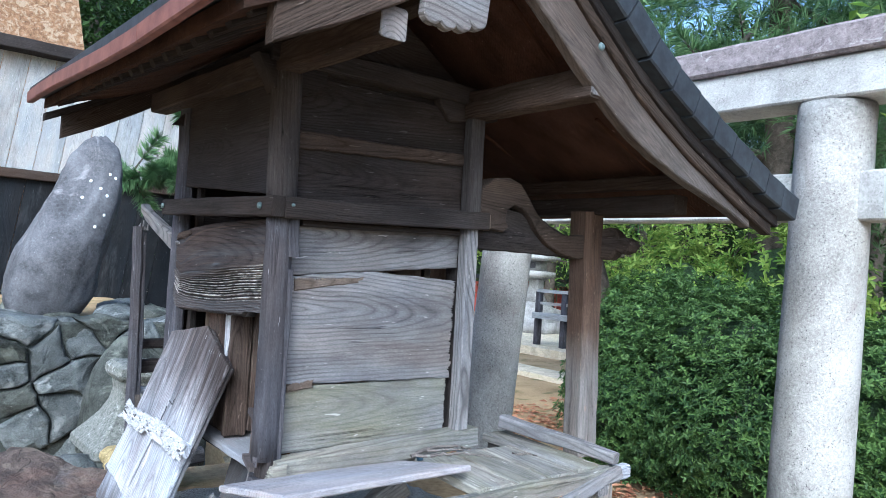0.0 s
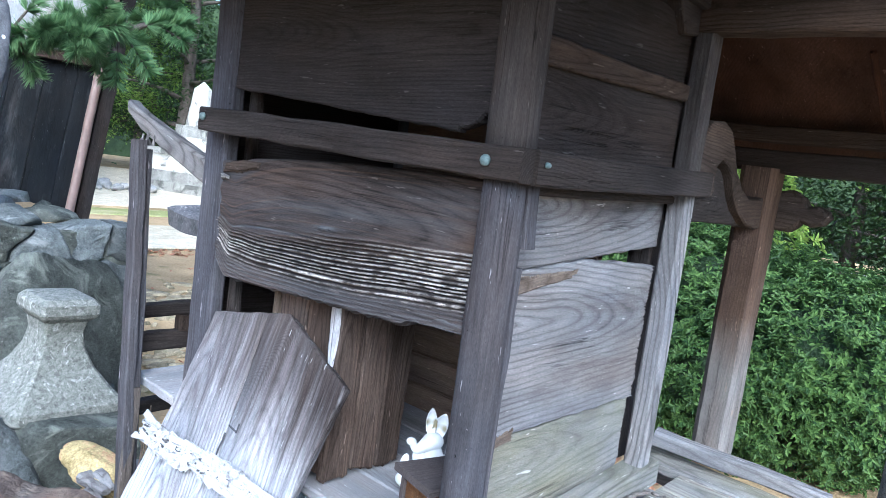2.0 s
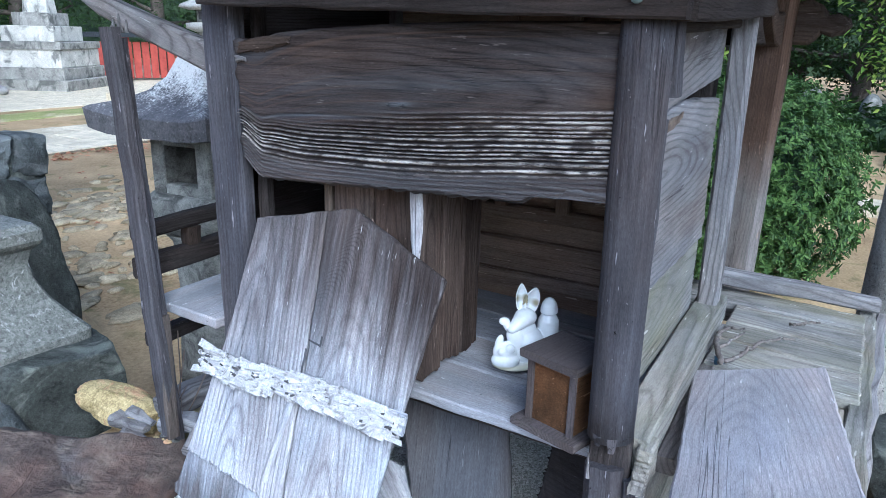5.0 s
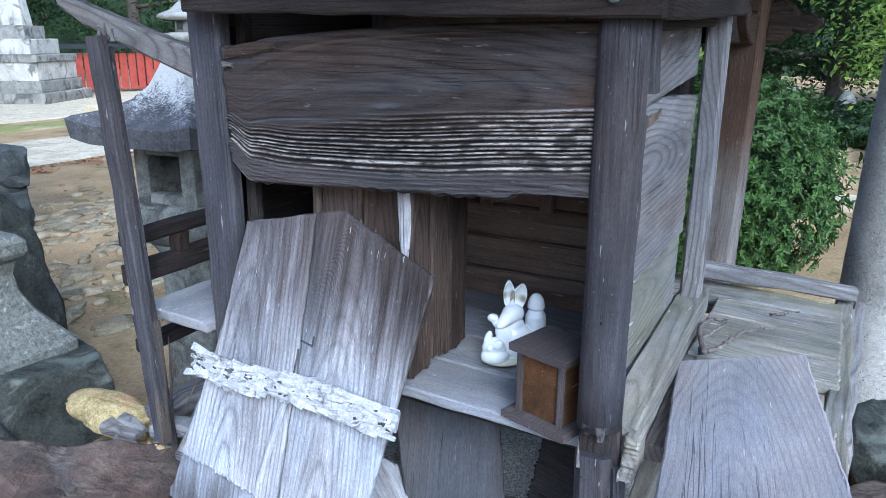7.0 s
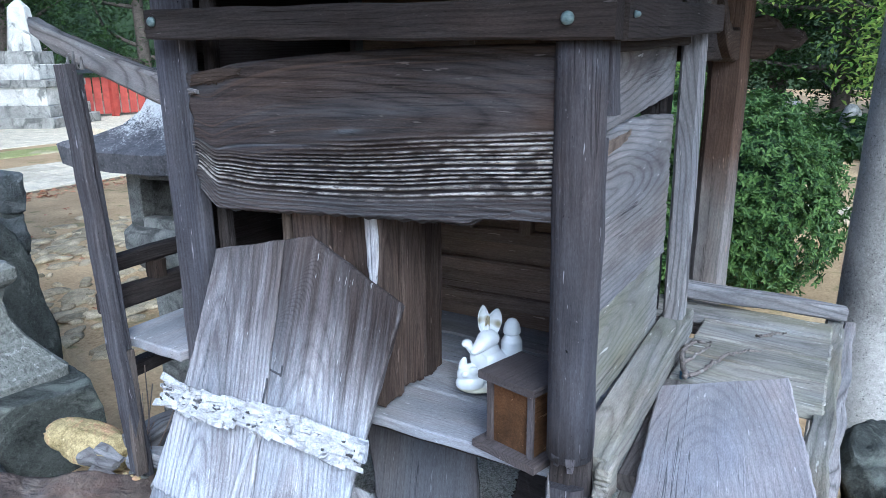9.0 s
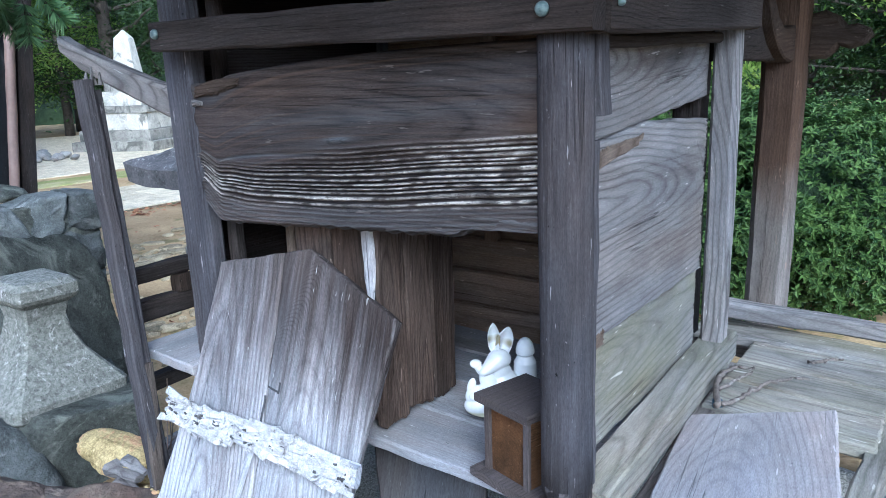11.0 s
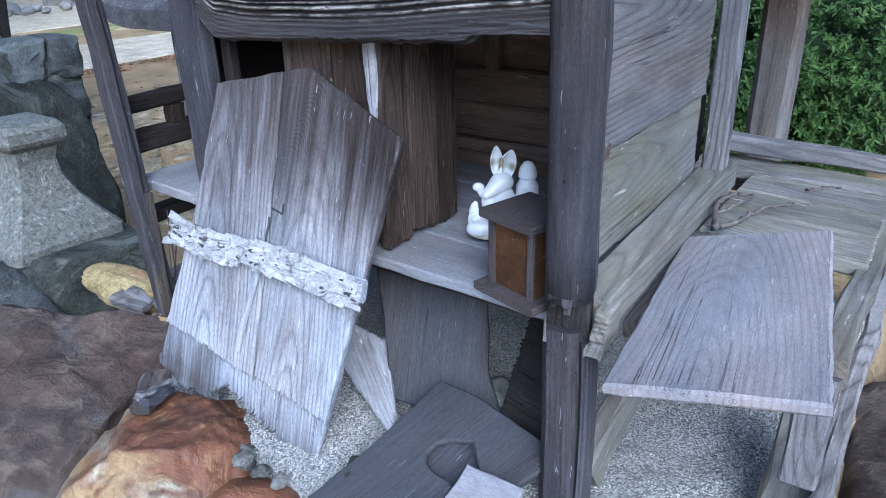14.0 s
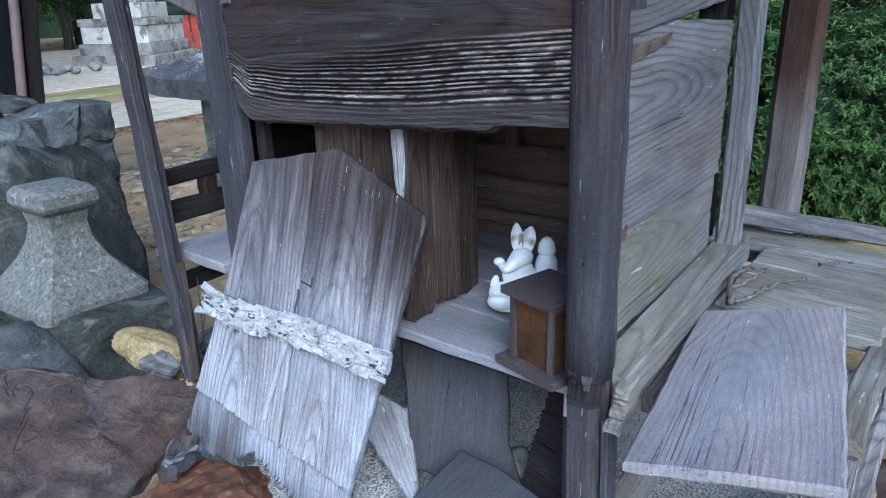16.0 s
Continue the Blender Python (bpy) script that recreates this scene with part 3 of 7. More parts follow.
def rock(name, at, size, mat, seed, label, turn=(0, 0, 0), parent=None, category="rock", group="", **kw):
    ob = part(name, rock_mesh(name, size, mat, seed, **kw), parent, pose(*at, *turn))
    return tagged(ob, label, category if parent is None else "", group)


def lathe(name, profile, mat, n=24, square=False, smooth=True, power=4.0):
    """A turned (or, if square, four-sided) solid from (radius, height) pairs."""
    verts, faces = [], []
    for r, z in profile:
        for i in range(n):
            a = 2 * math.pi * (i + 0.5) / n
            k = r
            if square:
                k = r / (abs(math.cos(a)) ** power + abs(math.sin(a)) ** power) ** (1 / power)
            verts.append((k * math.cos(a), k * math.sin(a), z))
    for j in range(len(profile) - 1):
        for i in range(n):
            a, b = j * n + i, j * n + (i + 1) % n
            faces.append((a, b, b + n, a + n))
    faces.append(list(range(n - 1, -1, -1)))
    faces.append(list(range((len(profile) - 1) * n, len(profile) * n)))
    return mesh_of(name, verts, faces, mat, smooth)


def leaves_mesh(name, places, mat, length, width, rnd, fold=0.25, broad=False):
    """Many leaves: places are (point, direction, up)."""
    verts, faces = [], []
    for p, d, u in places:
        d = Vector(d).normalized()
        s = d.cross(Vector(u))
        if s.length < 1e-3:
            s = d.orthogonal()
        s.normalize()
        n = s.cross(d)
        L, W = length * rnd.uniform(0.7, 1.25), width * rnd.uniform(0.7, 1.2)
        b = len(verts)
        if broad:
            verts += [p, p + d * L * 0.35 + s * W * 0.42 + n * W * fold, p + d * L * 0.75 + s * W * 0.40 + n * W * fold * 0.6, p + d * L - n * L * 0.10,
                      p + d * L * 0.75 - s * W * 0.40 + n * W * fold * 0.6, p + d * L * 0.35 - s * W * 0.42 + n * W * fold]
            faces += [(b, b + 1, b + 2, b + 3), (b, b + 3, b + 4, b + 5)]
            continue
        verts += [p, p + d * L * 0.5 + s * W / 2 + n * W * fold, p + d * L - n * L * 0.12, p + d * L * 0.5 - s * W / 2 + n * W * fold]
        faces += [(b, b + 1, b + 2), (b, b + 2, b + 3)]
    return mesh_of(name, verts, faces, mat)


def branch_mesh(name, paths, mat, n=7):
    """Limbs: each path is a list of (point, radius)."""
    verts, faces = [], []
    for path in paths:
        base = len(verts)
        for i, (p, r) in enumerate(path):
            q = path[min(i + 1, len(path) - 1)][0] - path[max(i - 1, 0)][0]
            x = q.orthogonal().normalized()
            y = q.cross(x).normalized()
            for j in range(n):
                a = 2 * math.pi * j / n
                verts.append(p + (x * math.cos(a) + y * math.sin(a)) * r)
        for i in range(len(path) - 1):
            for j in range(n):
                a, b = base + i * n + j, base + i * n + (j + 1) % n
                faces.append((a, b, b + n, a + n))
        faces.append([base + (len(path) - 1) * n + j for j in range(n)])
        faces.append([base + n - 1 - j for j in range(n)])
    return mesh_of(name, verts, faces, mat, True)

# ---- the ground ----


def step(a, b, v):
    f = min(1.0, max(0.0, (v - a) / (b - a)))
    return f * f * (3 - 2 * f)


def ground_height(x, y):
    """Level ground, the mound under the shrine and the ledge behind the rubble wall."""
    mound = 0.70 * step(0.30, 0.52, x) * step(1.95, 1.62, x) * step(0.95, 1.15, y) * step(2.95, 2.45, y)
    ledge = 1.0 * step(4.38, 4.6, y) * step(2.0, 1.6, x)
    rough = 0.012 * noise.fractal(Vector((x * 3, y * 3, 0)), 1.0, 2.0, 3) if -3 < x < 9 and -3 < y < 12 else 0.0
    return max(mound, ledge) + rough


def build_ground():
    s = np.linspace(-1, 1, 261)
    gx = 1.6 + np.sinh(s * 6.2) * 0.55
    gy = 2.6 + np.sinh(s * 6.2) * 0.55
    n = len(s)
    verts = [(x, y, ground_height(x, y)) for y in gy for x in gx]
    faces = [(j * n + i, j * n + i + 1, (j + 1) * n + i + 1, (j + 1) * n + i) for j in range(n - 1) for i in range(n - 1)]
    ob = part("ground", mesh_of("ground", verts, faces, SOIL, True))
    return tagged(ob, "brown trodden soil with moss and a raised mound", "ground", kind="structure")


build_ground()

# ---- the shrine ----
shrine = thing("wooden_shrine", "small weathered grey wooden shrine, its boards broken and leaning", "shrine", (0.95, 1.77, 0.70))

# posts
bar("post", (0.693, 1.432, 1.012), (0.690, 1.436, 1.55), 0.06, 0.06, POST, shrine, (1, 0, 0), round_r=0.0300, wob=0.0005)
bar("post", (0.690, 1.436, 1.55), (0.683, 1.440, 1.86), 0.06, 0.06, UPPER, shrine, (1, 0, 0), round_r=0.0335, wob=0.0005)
bar("post", (0.670, 1.420, 0.70), (0.690, 1.432, 0.974), 0.050, 0.052, POST, shrine, (1, 0, 0), wob=0.0014, c=0.012)
bar("post_strip", (0.674, 1.391, 0.70), (0.692, 1.401, 0.962), 0.012, 0.040, POST, shrine, (1, 0, 0), wob=0.0016, c=0.006)
bar("splinter", (0.664, 1.448, 0.958), (0.668, 1.451, 0.992), 0.005, 0.006, GREY, shrine, (1, 0, 0), wob=0.0006, c=0.001, taper=0.3)
for dy, w in ((-0.014, 0.014), (0.010, 0.020)):
    bar("tenon", (0.690, 1.430 + dy, 0.960), (0.694, 1.432 + dy, 1.035), 0.030, w, DARK, shrine, (1, 0, 0), wob=0.0015, c=0.003)
for i in range(9):
    a = i * 0.70
    p = Vector((0.693 + 0.027 * math.cos(a), 1.432 + 0.027 * math.sin(a), 1.022))
    bar("splinter", p, p + Vector((0.001, 0, -0.010 - 0.006 * (i % 3))), 0.014, 0.005, POST, shrine, (math.cos(a), math.sin(a), 0), wob=0.0008, c=0.001, taper=0.5)
bar("post", (0.707, 2.104, 0.72), (0.707, 2.112, 1.86), 0.070, 0.034, POST, shrine, (1, 0, 0), c=0.007)
bar("post", (1.214, 1.4155, 1.035), (1.208, 1.4155, 1.56), 0.037, 0.040, GREY, shrine, (1, 0, 0), c=0.005, wob=0.0006)
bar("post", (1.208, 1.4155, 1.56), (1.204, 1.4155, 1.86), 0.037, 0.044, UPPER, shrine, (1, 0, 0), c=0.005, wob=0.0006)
bar("post", (1.212, 2.110, 0.72), (1.212, 2.110, 1.82), 0.066, 0.066, GREY, shrine, (1, 0, 0), c=0.006)
# dark bar added behind the boards' torn ends to keep the gap dark
bar("inner_post", (1.236, 1.478, 1.03), (1.228, 1.478, 1.86), 0.046, 0.05, DARK, shrine, (1, 0, 0), c=0.004)
# strip beside the corner post, cut by a notch
bar("corner_strip", (0.711, 1.418, 1.00), (0.710, 1.418, 1.420), 0.018, 0.018, POST, shrine, (1, 0, 0), c=0.002)
bar("corner_strip", (0.712, 1.414, 1.446), (0.708, 1.416, 1.545), 0.030, 0.024, POST, shrine, (1, 0, 0), c=0.002)

# the belt of beams
belt = bar("beam", (0.660, 1.386, 1.549), (0.660, 2.100, 1.562), 0.030, 0.043, DARK, shrine, c=0.003)
belt_side = bar("beam", (0.676, 1.396, 1.549), (1.243, 1.392, 1.570), 0.030, 0.045, DARK, shrine, c=0.003)
for place, way, owner in (((0.643, 1.437, 1.551), (-1, 0, 0), belt), ((0.643, 2.080, 1.565), (-1, 0, 0), belt), ((0.69, 1.379, 1.555), (0, -1, 0), belt_side)):
    k = 0.5 if way[0] == 0 else 1.0
    me = lathe("bolt", [(0.0075 * k, 0), (0.0075 * k, 0.002), (0.006 * k, 0.005), (0.003 * k, 0.0065)], BOLT, 12)
    part("bolt", me, owner, Matrix.Translation(place) @ Vector(way).to_track_quat("Z", "Y").to_matrix().to_4x4(), "blue-grey bolt head")
bar("end_grain", (1.2425, 1.392, 1.570), (1.247, 1.392, 1.5702), 0.028, 0.043, RAW, shrine)
bar("lath", (0.735, 1.425, 1.522), (1.18, 1.425, 1.536), 0.018, 0.016, DARK, shrine)

# boards of the long side
S = (0, -1, 0)


def side_board(name, x0, x1, z00, z01, z10, z11, y=1.44, t=0.022, mat=GREY, **kw):
    """z00, z01: under and upper edge at x0; z10, z11: at x1."""
    return board(name, [(x0, y, z00), (x1, y, z10), (x1, y, z11), (x0, y, z01)], S, t, mat, shrine, **kw)


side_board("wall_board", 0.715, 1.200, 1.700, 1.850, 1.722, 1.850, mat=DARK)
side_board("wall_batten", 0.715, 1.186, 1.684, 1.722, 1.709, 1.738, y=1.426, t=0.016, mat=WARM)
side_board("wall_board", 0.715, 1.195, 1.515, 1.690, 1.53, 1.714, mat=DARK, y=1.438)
side_board("wall_board", 0.715, 1.200, 1.406, 1.530, 1.447, 1.545, y=1.442, mat=GREY)
board("wall_board", [(0.715, 1.438, 1.167), (1.196, 1.438, 1.163), (1.198, 1.438, 1.411), (1.05, 1.438, 1.420), (0.93, 1.438, 1.424), (0.80, 1.438, 1.412), (0.715, 1.438, 1.402)], S, 0.022, GREY, shrine, jag=(1,), jagged=0.016)
side_board("wall_board", 0.715, 1.190, 1.015, 1.160, 1.020, 1.164, y=1.442, mat=MOSS, jag=(1,), jagged=0.014)
board("splinter", [(0.735, 1.435, 1.372), (0.90, 1.435, 1.396), (0.91, 1.435, 1.410), (0.735, 1.435, 1.402)], S, 0.014, RAW, shrine, jag=(1, 2), jagged=0.006)
board("splinter", [(0.735, 1.435, 1.150), (0.80, 1.435, 1.158), (0.80, 1.435, 1.178), (0.735, 1.435, 1.170)], S, 0.012, RAW, shrine, jag=(1, 2), jagged=0.006)

# sills under the long side
bar("sill", (0.700, 1.410, 0.990), (1.262, 1.414, 1.016), 0.052, 0.048, MOSS, shrine, wob=0.0008, c=0.003)
board("sill_end", [(0.66, 1.374, 0.958), (0.72, 1.374, 0.962), (0.72, 1.375, 1.012), (0.685, 1.375, 1.008)], S, 0.020, MOSS, shrine, jag=(0, 3), jagged=0.008, along=(1, 0, 0.05))
bar("sill", (0.76, 1.372, 0.950), (1.25, 1.385, 0.972), 0.028, 0.026, GREY, shrine, wob=0.0008, c=0.003)

# broad board of the end wall, its raised grain worn out by rain


def grained_board():
    nu, nv = 200, 300
    verts, faces, wear, bloom, groove_shade, bare = [], [], [], [], [], []
    y0, y1 = 2.056, 1.462
    for i in range(nu):
        u = i / (nu - 1)
        top = 1.497 + 0.03 * u + 0.008 * math.sin(math.pi * u) - 0.010 * math.exp(-((u - 0.05) / 0.05) ** 2)
        bot = 1.279 + 0.029 * u + 0.028 * step(0.08, 0.0, u)
        rise = 0.09 * step(0.34, -0.04, u) ** 1.6 + 0.07 * max(0.0, u - 0.5) / 0.5
        upper = 0.37 + 0.11 * step(0.12, 0.6, u)
        for j in range(nv):
            v = j / (nv - 1)
            s = v - rise + 0.030 * noise.noise(Vector((u * 1.5, v * 1.3, 7.1))) + 0.006 * noise.noise(Vector((u * 7, v * 5, 1.7)))
            phase = (s + 0.022 * noise.noise(Vector((0.4, s * 17, 3.3)))) * 36.0
            row = math.floor(phase)
            saw = phase - row
            own = 0.55 + 0.9 * abs(noise.noise(Vector((row * 3.7, u * 1.3, 5))))
            crest = max(0.0, 1 - abs(2 * saw - 1) * (1.15 + 0.5 * noise.noise(Vector((row * 1.9, u * 9, 2)))))
            ridge = crest ** 1.4 * min(1.0, own)
            low = step(upper + 0.05, upper - 0.05, s)
            zone = low * step(0.10, 0.17, s)
            fine = noise.noise(Vector((u * 7, v * 120, 2.0)))
            crumb = noise.noise(Vector((u * 60, row * 4.3, 6.5)))
            h = ridge * (0.0003 + 0.0018 * low + 0.0062 * zone) * (0.85 + 0.3 * crumb) + fine * (0.0002 + 0.0010 * low)
            h += 0.0030 * noise.noise(Vector((u * 3, v * 2.5, 0.3)))
            mark = math.exp(-((v - 0.452 - 0.01 * math.sin(7 * u)) / 0.010) ** 2) * step(0.52, 0.40, u)
            h -= 0.003 * mark
            h += 0.004 * math.exp(-((u - 0.49) / 0.025) ** 2 - ((v - 0.535) / 0.03) ** 2)
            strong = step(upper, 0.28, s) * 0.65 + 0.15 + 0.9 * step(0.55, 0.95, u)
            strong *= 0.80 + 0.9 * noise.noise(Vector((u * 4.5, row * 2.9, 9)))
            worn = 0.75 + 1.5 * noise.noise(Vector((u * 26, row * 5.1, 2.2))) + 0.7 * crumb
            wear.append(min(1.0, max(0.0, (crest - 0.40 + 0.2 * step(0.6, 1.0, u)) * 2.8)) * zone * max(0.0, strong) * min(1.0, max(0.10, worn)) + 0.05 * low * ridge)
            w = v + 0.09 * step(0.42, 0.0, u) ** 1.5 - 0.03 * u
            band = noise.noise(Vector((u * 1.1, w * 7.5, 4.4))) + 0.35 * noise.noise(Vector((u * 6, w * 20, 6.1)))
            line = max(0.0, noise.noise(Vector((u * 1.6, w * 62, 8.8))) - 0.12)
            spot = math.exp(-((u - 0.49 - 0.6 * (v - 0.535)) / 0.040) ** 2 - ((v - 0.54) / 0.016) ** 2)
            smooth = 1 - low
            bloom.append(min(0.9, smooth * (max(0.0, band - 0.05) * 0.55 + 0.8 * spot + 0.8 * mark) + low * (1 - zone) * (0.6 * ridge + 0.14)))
            # shade between the ridges, put into the colour by groove depth
            groove_shade.append(min(0.85, zone * max(0.0, 0.8 - 1.5 * ridge)))
            bare.append(min(0.7, smooth * (line * 0.9 + max(0.0, -band) * 0.22) + 0.5 * step(0.90, 1.0, u) * step(0.78, 0.6, v) * smooth + 0.18 * zone * step(0.30, upper, s)))
            edge = 0.012 * (step(0.03, 0.0, v) + step(0.985, 1.0, v) * 0.5)
            y = y0 + (y1 - y0) * u + (0.010 * noise.noise(Vector((v * 9, 4, 1))) if i == 0 else 0.0)
            y += step(0.04, 0.0, u) * 0.012 * (v - 0.3)
            torn = step(0.06, 0.0, v) * (0.004 * noise.noise(Vector((u * 40, 0, 3))) + 0.016 * step(0.80, 0.86, u) + 0.012 * step(0.90, 0.915, u))
            verts.append((0.684 - h + edge - 0.006 * low * step(0.3, 0.0, v), y, bot + (top - bot) * v + torn))
    front = len(verts)
    for i in range(nu):
        for j in range(nv):
            verts.append((0.712, verts[i * nv + j][1], verts[i * nv + j][2]))
    for base, flip in ((0, False), (front, True)):
        for i in range(nu - 1):
            for j in range(nv - 1):
                f = (base + i * nv + j, base + (i + 1) * nv + j, base + (i + 1) * nv + j + 1, base + i * nv + j + 1)
                faces.append(f[::-1] if flip else f)
    rim = [i * nv for i in range(nu)] + [(nu - 1) * nv + j for j in range(1, nv)] + [i * nv + nv - 1 for i in range(nu - 2, -1, -1)] + [j for j in range(nv - 2, 0, -1)]
    for a, b in zip(rim, rim[1:] + rim[:1]):
        faces.append((b, a, a + front, b + front))
    m = basis((0.69, 1.76, 1.40), (0, -1, 0), (-1, 0, 0))
    inv = m.inverted()
    verts = [inv @ Vector(v) for v in verts]
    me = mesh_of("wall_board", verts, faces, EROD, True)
    for key, values in (("wear", wear), ("bloom", bloom), ("groove_shade", groove_shade), ("bare", bare)):
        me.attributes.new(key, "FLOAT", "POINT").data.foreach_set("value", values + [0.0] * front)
    return part("wall_board", me, shrine, m, "dark broad board with deeply eroded pale grain ridges")


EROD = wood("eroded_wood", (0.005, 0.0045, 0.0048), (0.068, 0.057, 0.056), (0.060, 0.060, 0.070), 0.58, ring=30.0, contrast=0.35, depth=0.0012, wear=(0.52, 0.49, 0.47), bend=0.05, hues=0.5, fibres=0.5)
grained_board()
board("splinter", [(0.679, 2.056, 1.470), (0.679, 2.0, 1.474), (0.679, 1.950, 1.488), (0.679, 1.948, 1.499), (0.679, 2.0, 1.498), (0.679, 2.054, 1.488)], (-1, 0, 0), 0.006, WARM, shrine, jag=(0, 1, 2, 5), jagged=0.008)
board("splinter", [(0.676, 2.058, 1.458), (0.676, 2.04, 1.460), (0.676, 2.04, 1.466), (0.676, 2.060, 1.469)], (-1, 0, 0), 0.010, GREY, shrine, jag=(0, 1, 3), jagged=0.005)
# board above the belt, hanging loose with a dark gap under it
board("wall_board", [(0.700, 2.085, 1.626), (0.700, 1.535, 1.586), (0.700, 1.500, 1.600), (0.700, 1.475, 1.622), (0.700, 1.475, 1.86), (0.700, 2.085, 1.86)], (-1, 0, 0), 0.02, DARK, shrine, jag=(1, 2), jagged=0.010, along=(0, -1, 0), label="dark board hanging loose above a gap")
# dark board added to shut out light between the wall top and the roof
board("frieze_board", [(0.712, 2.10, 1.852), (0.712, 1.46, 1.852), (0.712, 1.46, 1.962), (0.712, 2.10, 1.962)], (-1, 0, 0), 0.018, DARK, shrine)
bar("lath", (0.745, 2.072, 0.98), (0.745, 2.072, 1.80), 0.022, 0.022, DARK, shrine, (1, 0, 0))

# inside: floor, cabinet and the panelled doors at the back
for i in range(4):
    x0 = 0.712 + i * 0.118
    board("floor_board", [(x0, 1.452, 0.972), (x0, 2.075, 0.985), (x0 + 0.116, 2.075, 0.985), (x0 + 0.116, 1.452, 0.972)], (0, 0, 1), 0.018, FLOOR, shrine)
bar("floor_joist", (0.76, 1.45, 0.945), (0.76, 2.08, 0.952), 0.03, 0.03, DARK, shrine)
for i in range(3):
    x0 = 0.728 + i * 0.062
    board("cabinet_board", [(x0, 1.745, 0.987 + 0.01 * (i == 1)), (x0, 1.745, 1.46), (x0 + 0.059, 1.745, 1.46), (x0 + 0.059, 1.745, 0.987)], S, 0.018, CABINET, shrine, jag=(3,), jagged=0.008)
for i in range(2):
    y0 = 1.765 + i * 0.078
    board("cabinet_board", [(0.735, y0, 0.99), (0.735, y0, 1.44), (0.735, y0 + 0.075, 1.44), (0.735, y0 + 0.075, 0.99)], (-1, 0, 0), 0.018, CABINET, shrine)
bar("cabinet_edge", (0.742, 1.930, 0.99), (0.742, 1.930, 1.44), 0.016, 0.020, RAW, shrine, (1, 0, 0))
board("cabinet_strip", [(0.722, 1.768, 1.352), (0.722, 1.748, 1.352), (0.720, 1.744, 1.26), (0.719, 1.752, 1.15), (0.721, 1.757, 1.15), (0.722, 1.766, 1.26)], (-1, -0.2, 0), 0.006, PALE, shrine, along=(0, 0, 1), amp=0.002, label="pale peeling strip")
board("door_panel", [(1.168, 2.08, 0.96), (1.168, 1.54, 0.96), (1.168, 1.54, 1.80), (1.168, 2.08, 1.80)], (-1, 0, 0), 0.02, DOORWOOD, shrine)
for z in (1.03, 1.10, 1.17, 1.34, 1.50):
    bar("door_rail", (1.150, 1.54, z), (1.150, 2.08, z), 0.02, 0.028, DOORWOOD, shrine)
for y in (1.555, 1.69, 1.82):
    bar("door_stile", (1.147, y, 1.18), (1.147, y, 1.78), 0.03, 0.02, DOORWOOD, shrine, (1, 0, 0))
for y, z0 in ((2.14, 0.99),):
    board("wall_board", [(1.2, y, z0), (0.72, y, z0), (0.72, y, 1.85), (1.2, y, 1.85)], (0, 1, 0), 0.02, DARK, shrine)

# gable above the side boards
GB = [(0.66, 1.80), (1.26, 1.80), (1.16, 1.93), (1.0, 2.03), (0.93, 2.05), (0.80, 1.96)]
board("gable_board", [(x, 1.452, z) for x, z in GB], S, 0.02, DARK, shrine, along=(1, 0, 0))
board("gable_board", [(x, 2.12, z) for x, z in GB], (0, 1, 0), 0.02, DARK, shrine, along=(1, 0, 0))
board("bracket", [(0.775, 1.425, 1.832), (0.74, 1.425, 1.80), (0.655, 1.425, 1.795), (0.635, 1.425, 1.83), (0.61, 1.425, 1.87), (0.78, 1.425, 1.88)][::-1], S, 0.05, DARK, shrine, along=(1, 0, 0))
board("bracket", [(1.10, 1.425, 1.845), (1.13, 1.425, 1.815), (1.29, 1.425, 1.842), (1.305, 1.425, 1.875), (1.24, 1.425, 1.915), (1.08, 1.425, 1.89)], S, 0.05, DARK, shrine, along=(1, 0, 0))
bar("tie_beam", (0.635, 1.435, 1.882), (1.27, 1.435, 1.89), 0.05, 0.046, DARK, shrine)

# porch pillar and its bent tie beam
pillar = bar("porch_pillar", (1.724, 1.440, 0.915), (1.676, 1.428, 1.640), 0.082, 0.078, PILLAR, shrine, (1, 0, 0), "square porch pillar, red-brown above and grey below", c=0.013)
bar("porch_pillar", (1.70, 2.11, 0.70), (1.68, 2.11, 1.64), 0.08, 0.078, WARM, shrine, (1, 0, 0), c=0.013)
BENT = [(1.235, 1.655), (1.28, 1.69), (1.33, 1.697), (1.375, 1.685), (1.41, 1.65), (1.445, 1.61), (1.49, 1.58), (1.55, 1.56), (1.62, 1.563), (1.70, 1.583),
        (1.70, 1.505), (1.62, 1.495), (1.55, 1.505), (1.49, 1.53), (1.45, 1.56), (1.42, 1.595), (1.385, 1.62), (1.355, 1.625), (1.33, 1.61), (1.325, 1.585), (1.335, 1.565), (1.32, 1.55), (1.235, 1.56)]
board("bent_beam", [(x, 1.405, z) for x, z in BENT][::-1], S, 0.05, WARM, shrine, along=(1, 0, 0), amp=0.0, label="curved carved tie beam")
board("bent_beam_web", [(1.235, 1.425, 1.50), (1.62, 1.425, 1.50), (1.62, 1.425, 1.55), (1.48, 1.425, 1.60), (1.235, 1.425, 1.63)], S, 0.03, DARK, shrine)
NOSE = [(1.395, 1.500), (1.36, 1.500), (1.345, 1.512), (1.336, 1.525), (1.315, 1.518), (1.29, 1.526), (1.277, 1.543), (1.284, 1.558), (1.305, 1.567), (1.325, 1.565), (1.34, 1.585), (1.365, 1.597), (1.395, 1.590)]
board("beam_nose", [(1.702, y, z) for y, z in NOSE], (-1, 0, 0), 0.046, WARM, shrine, along=(0, 1, 0), amp=0.0, bev=0.008, label="carved cloud-shaped beam nose")

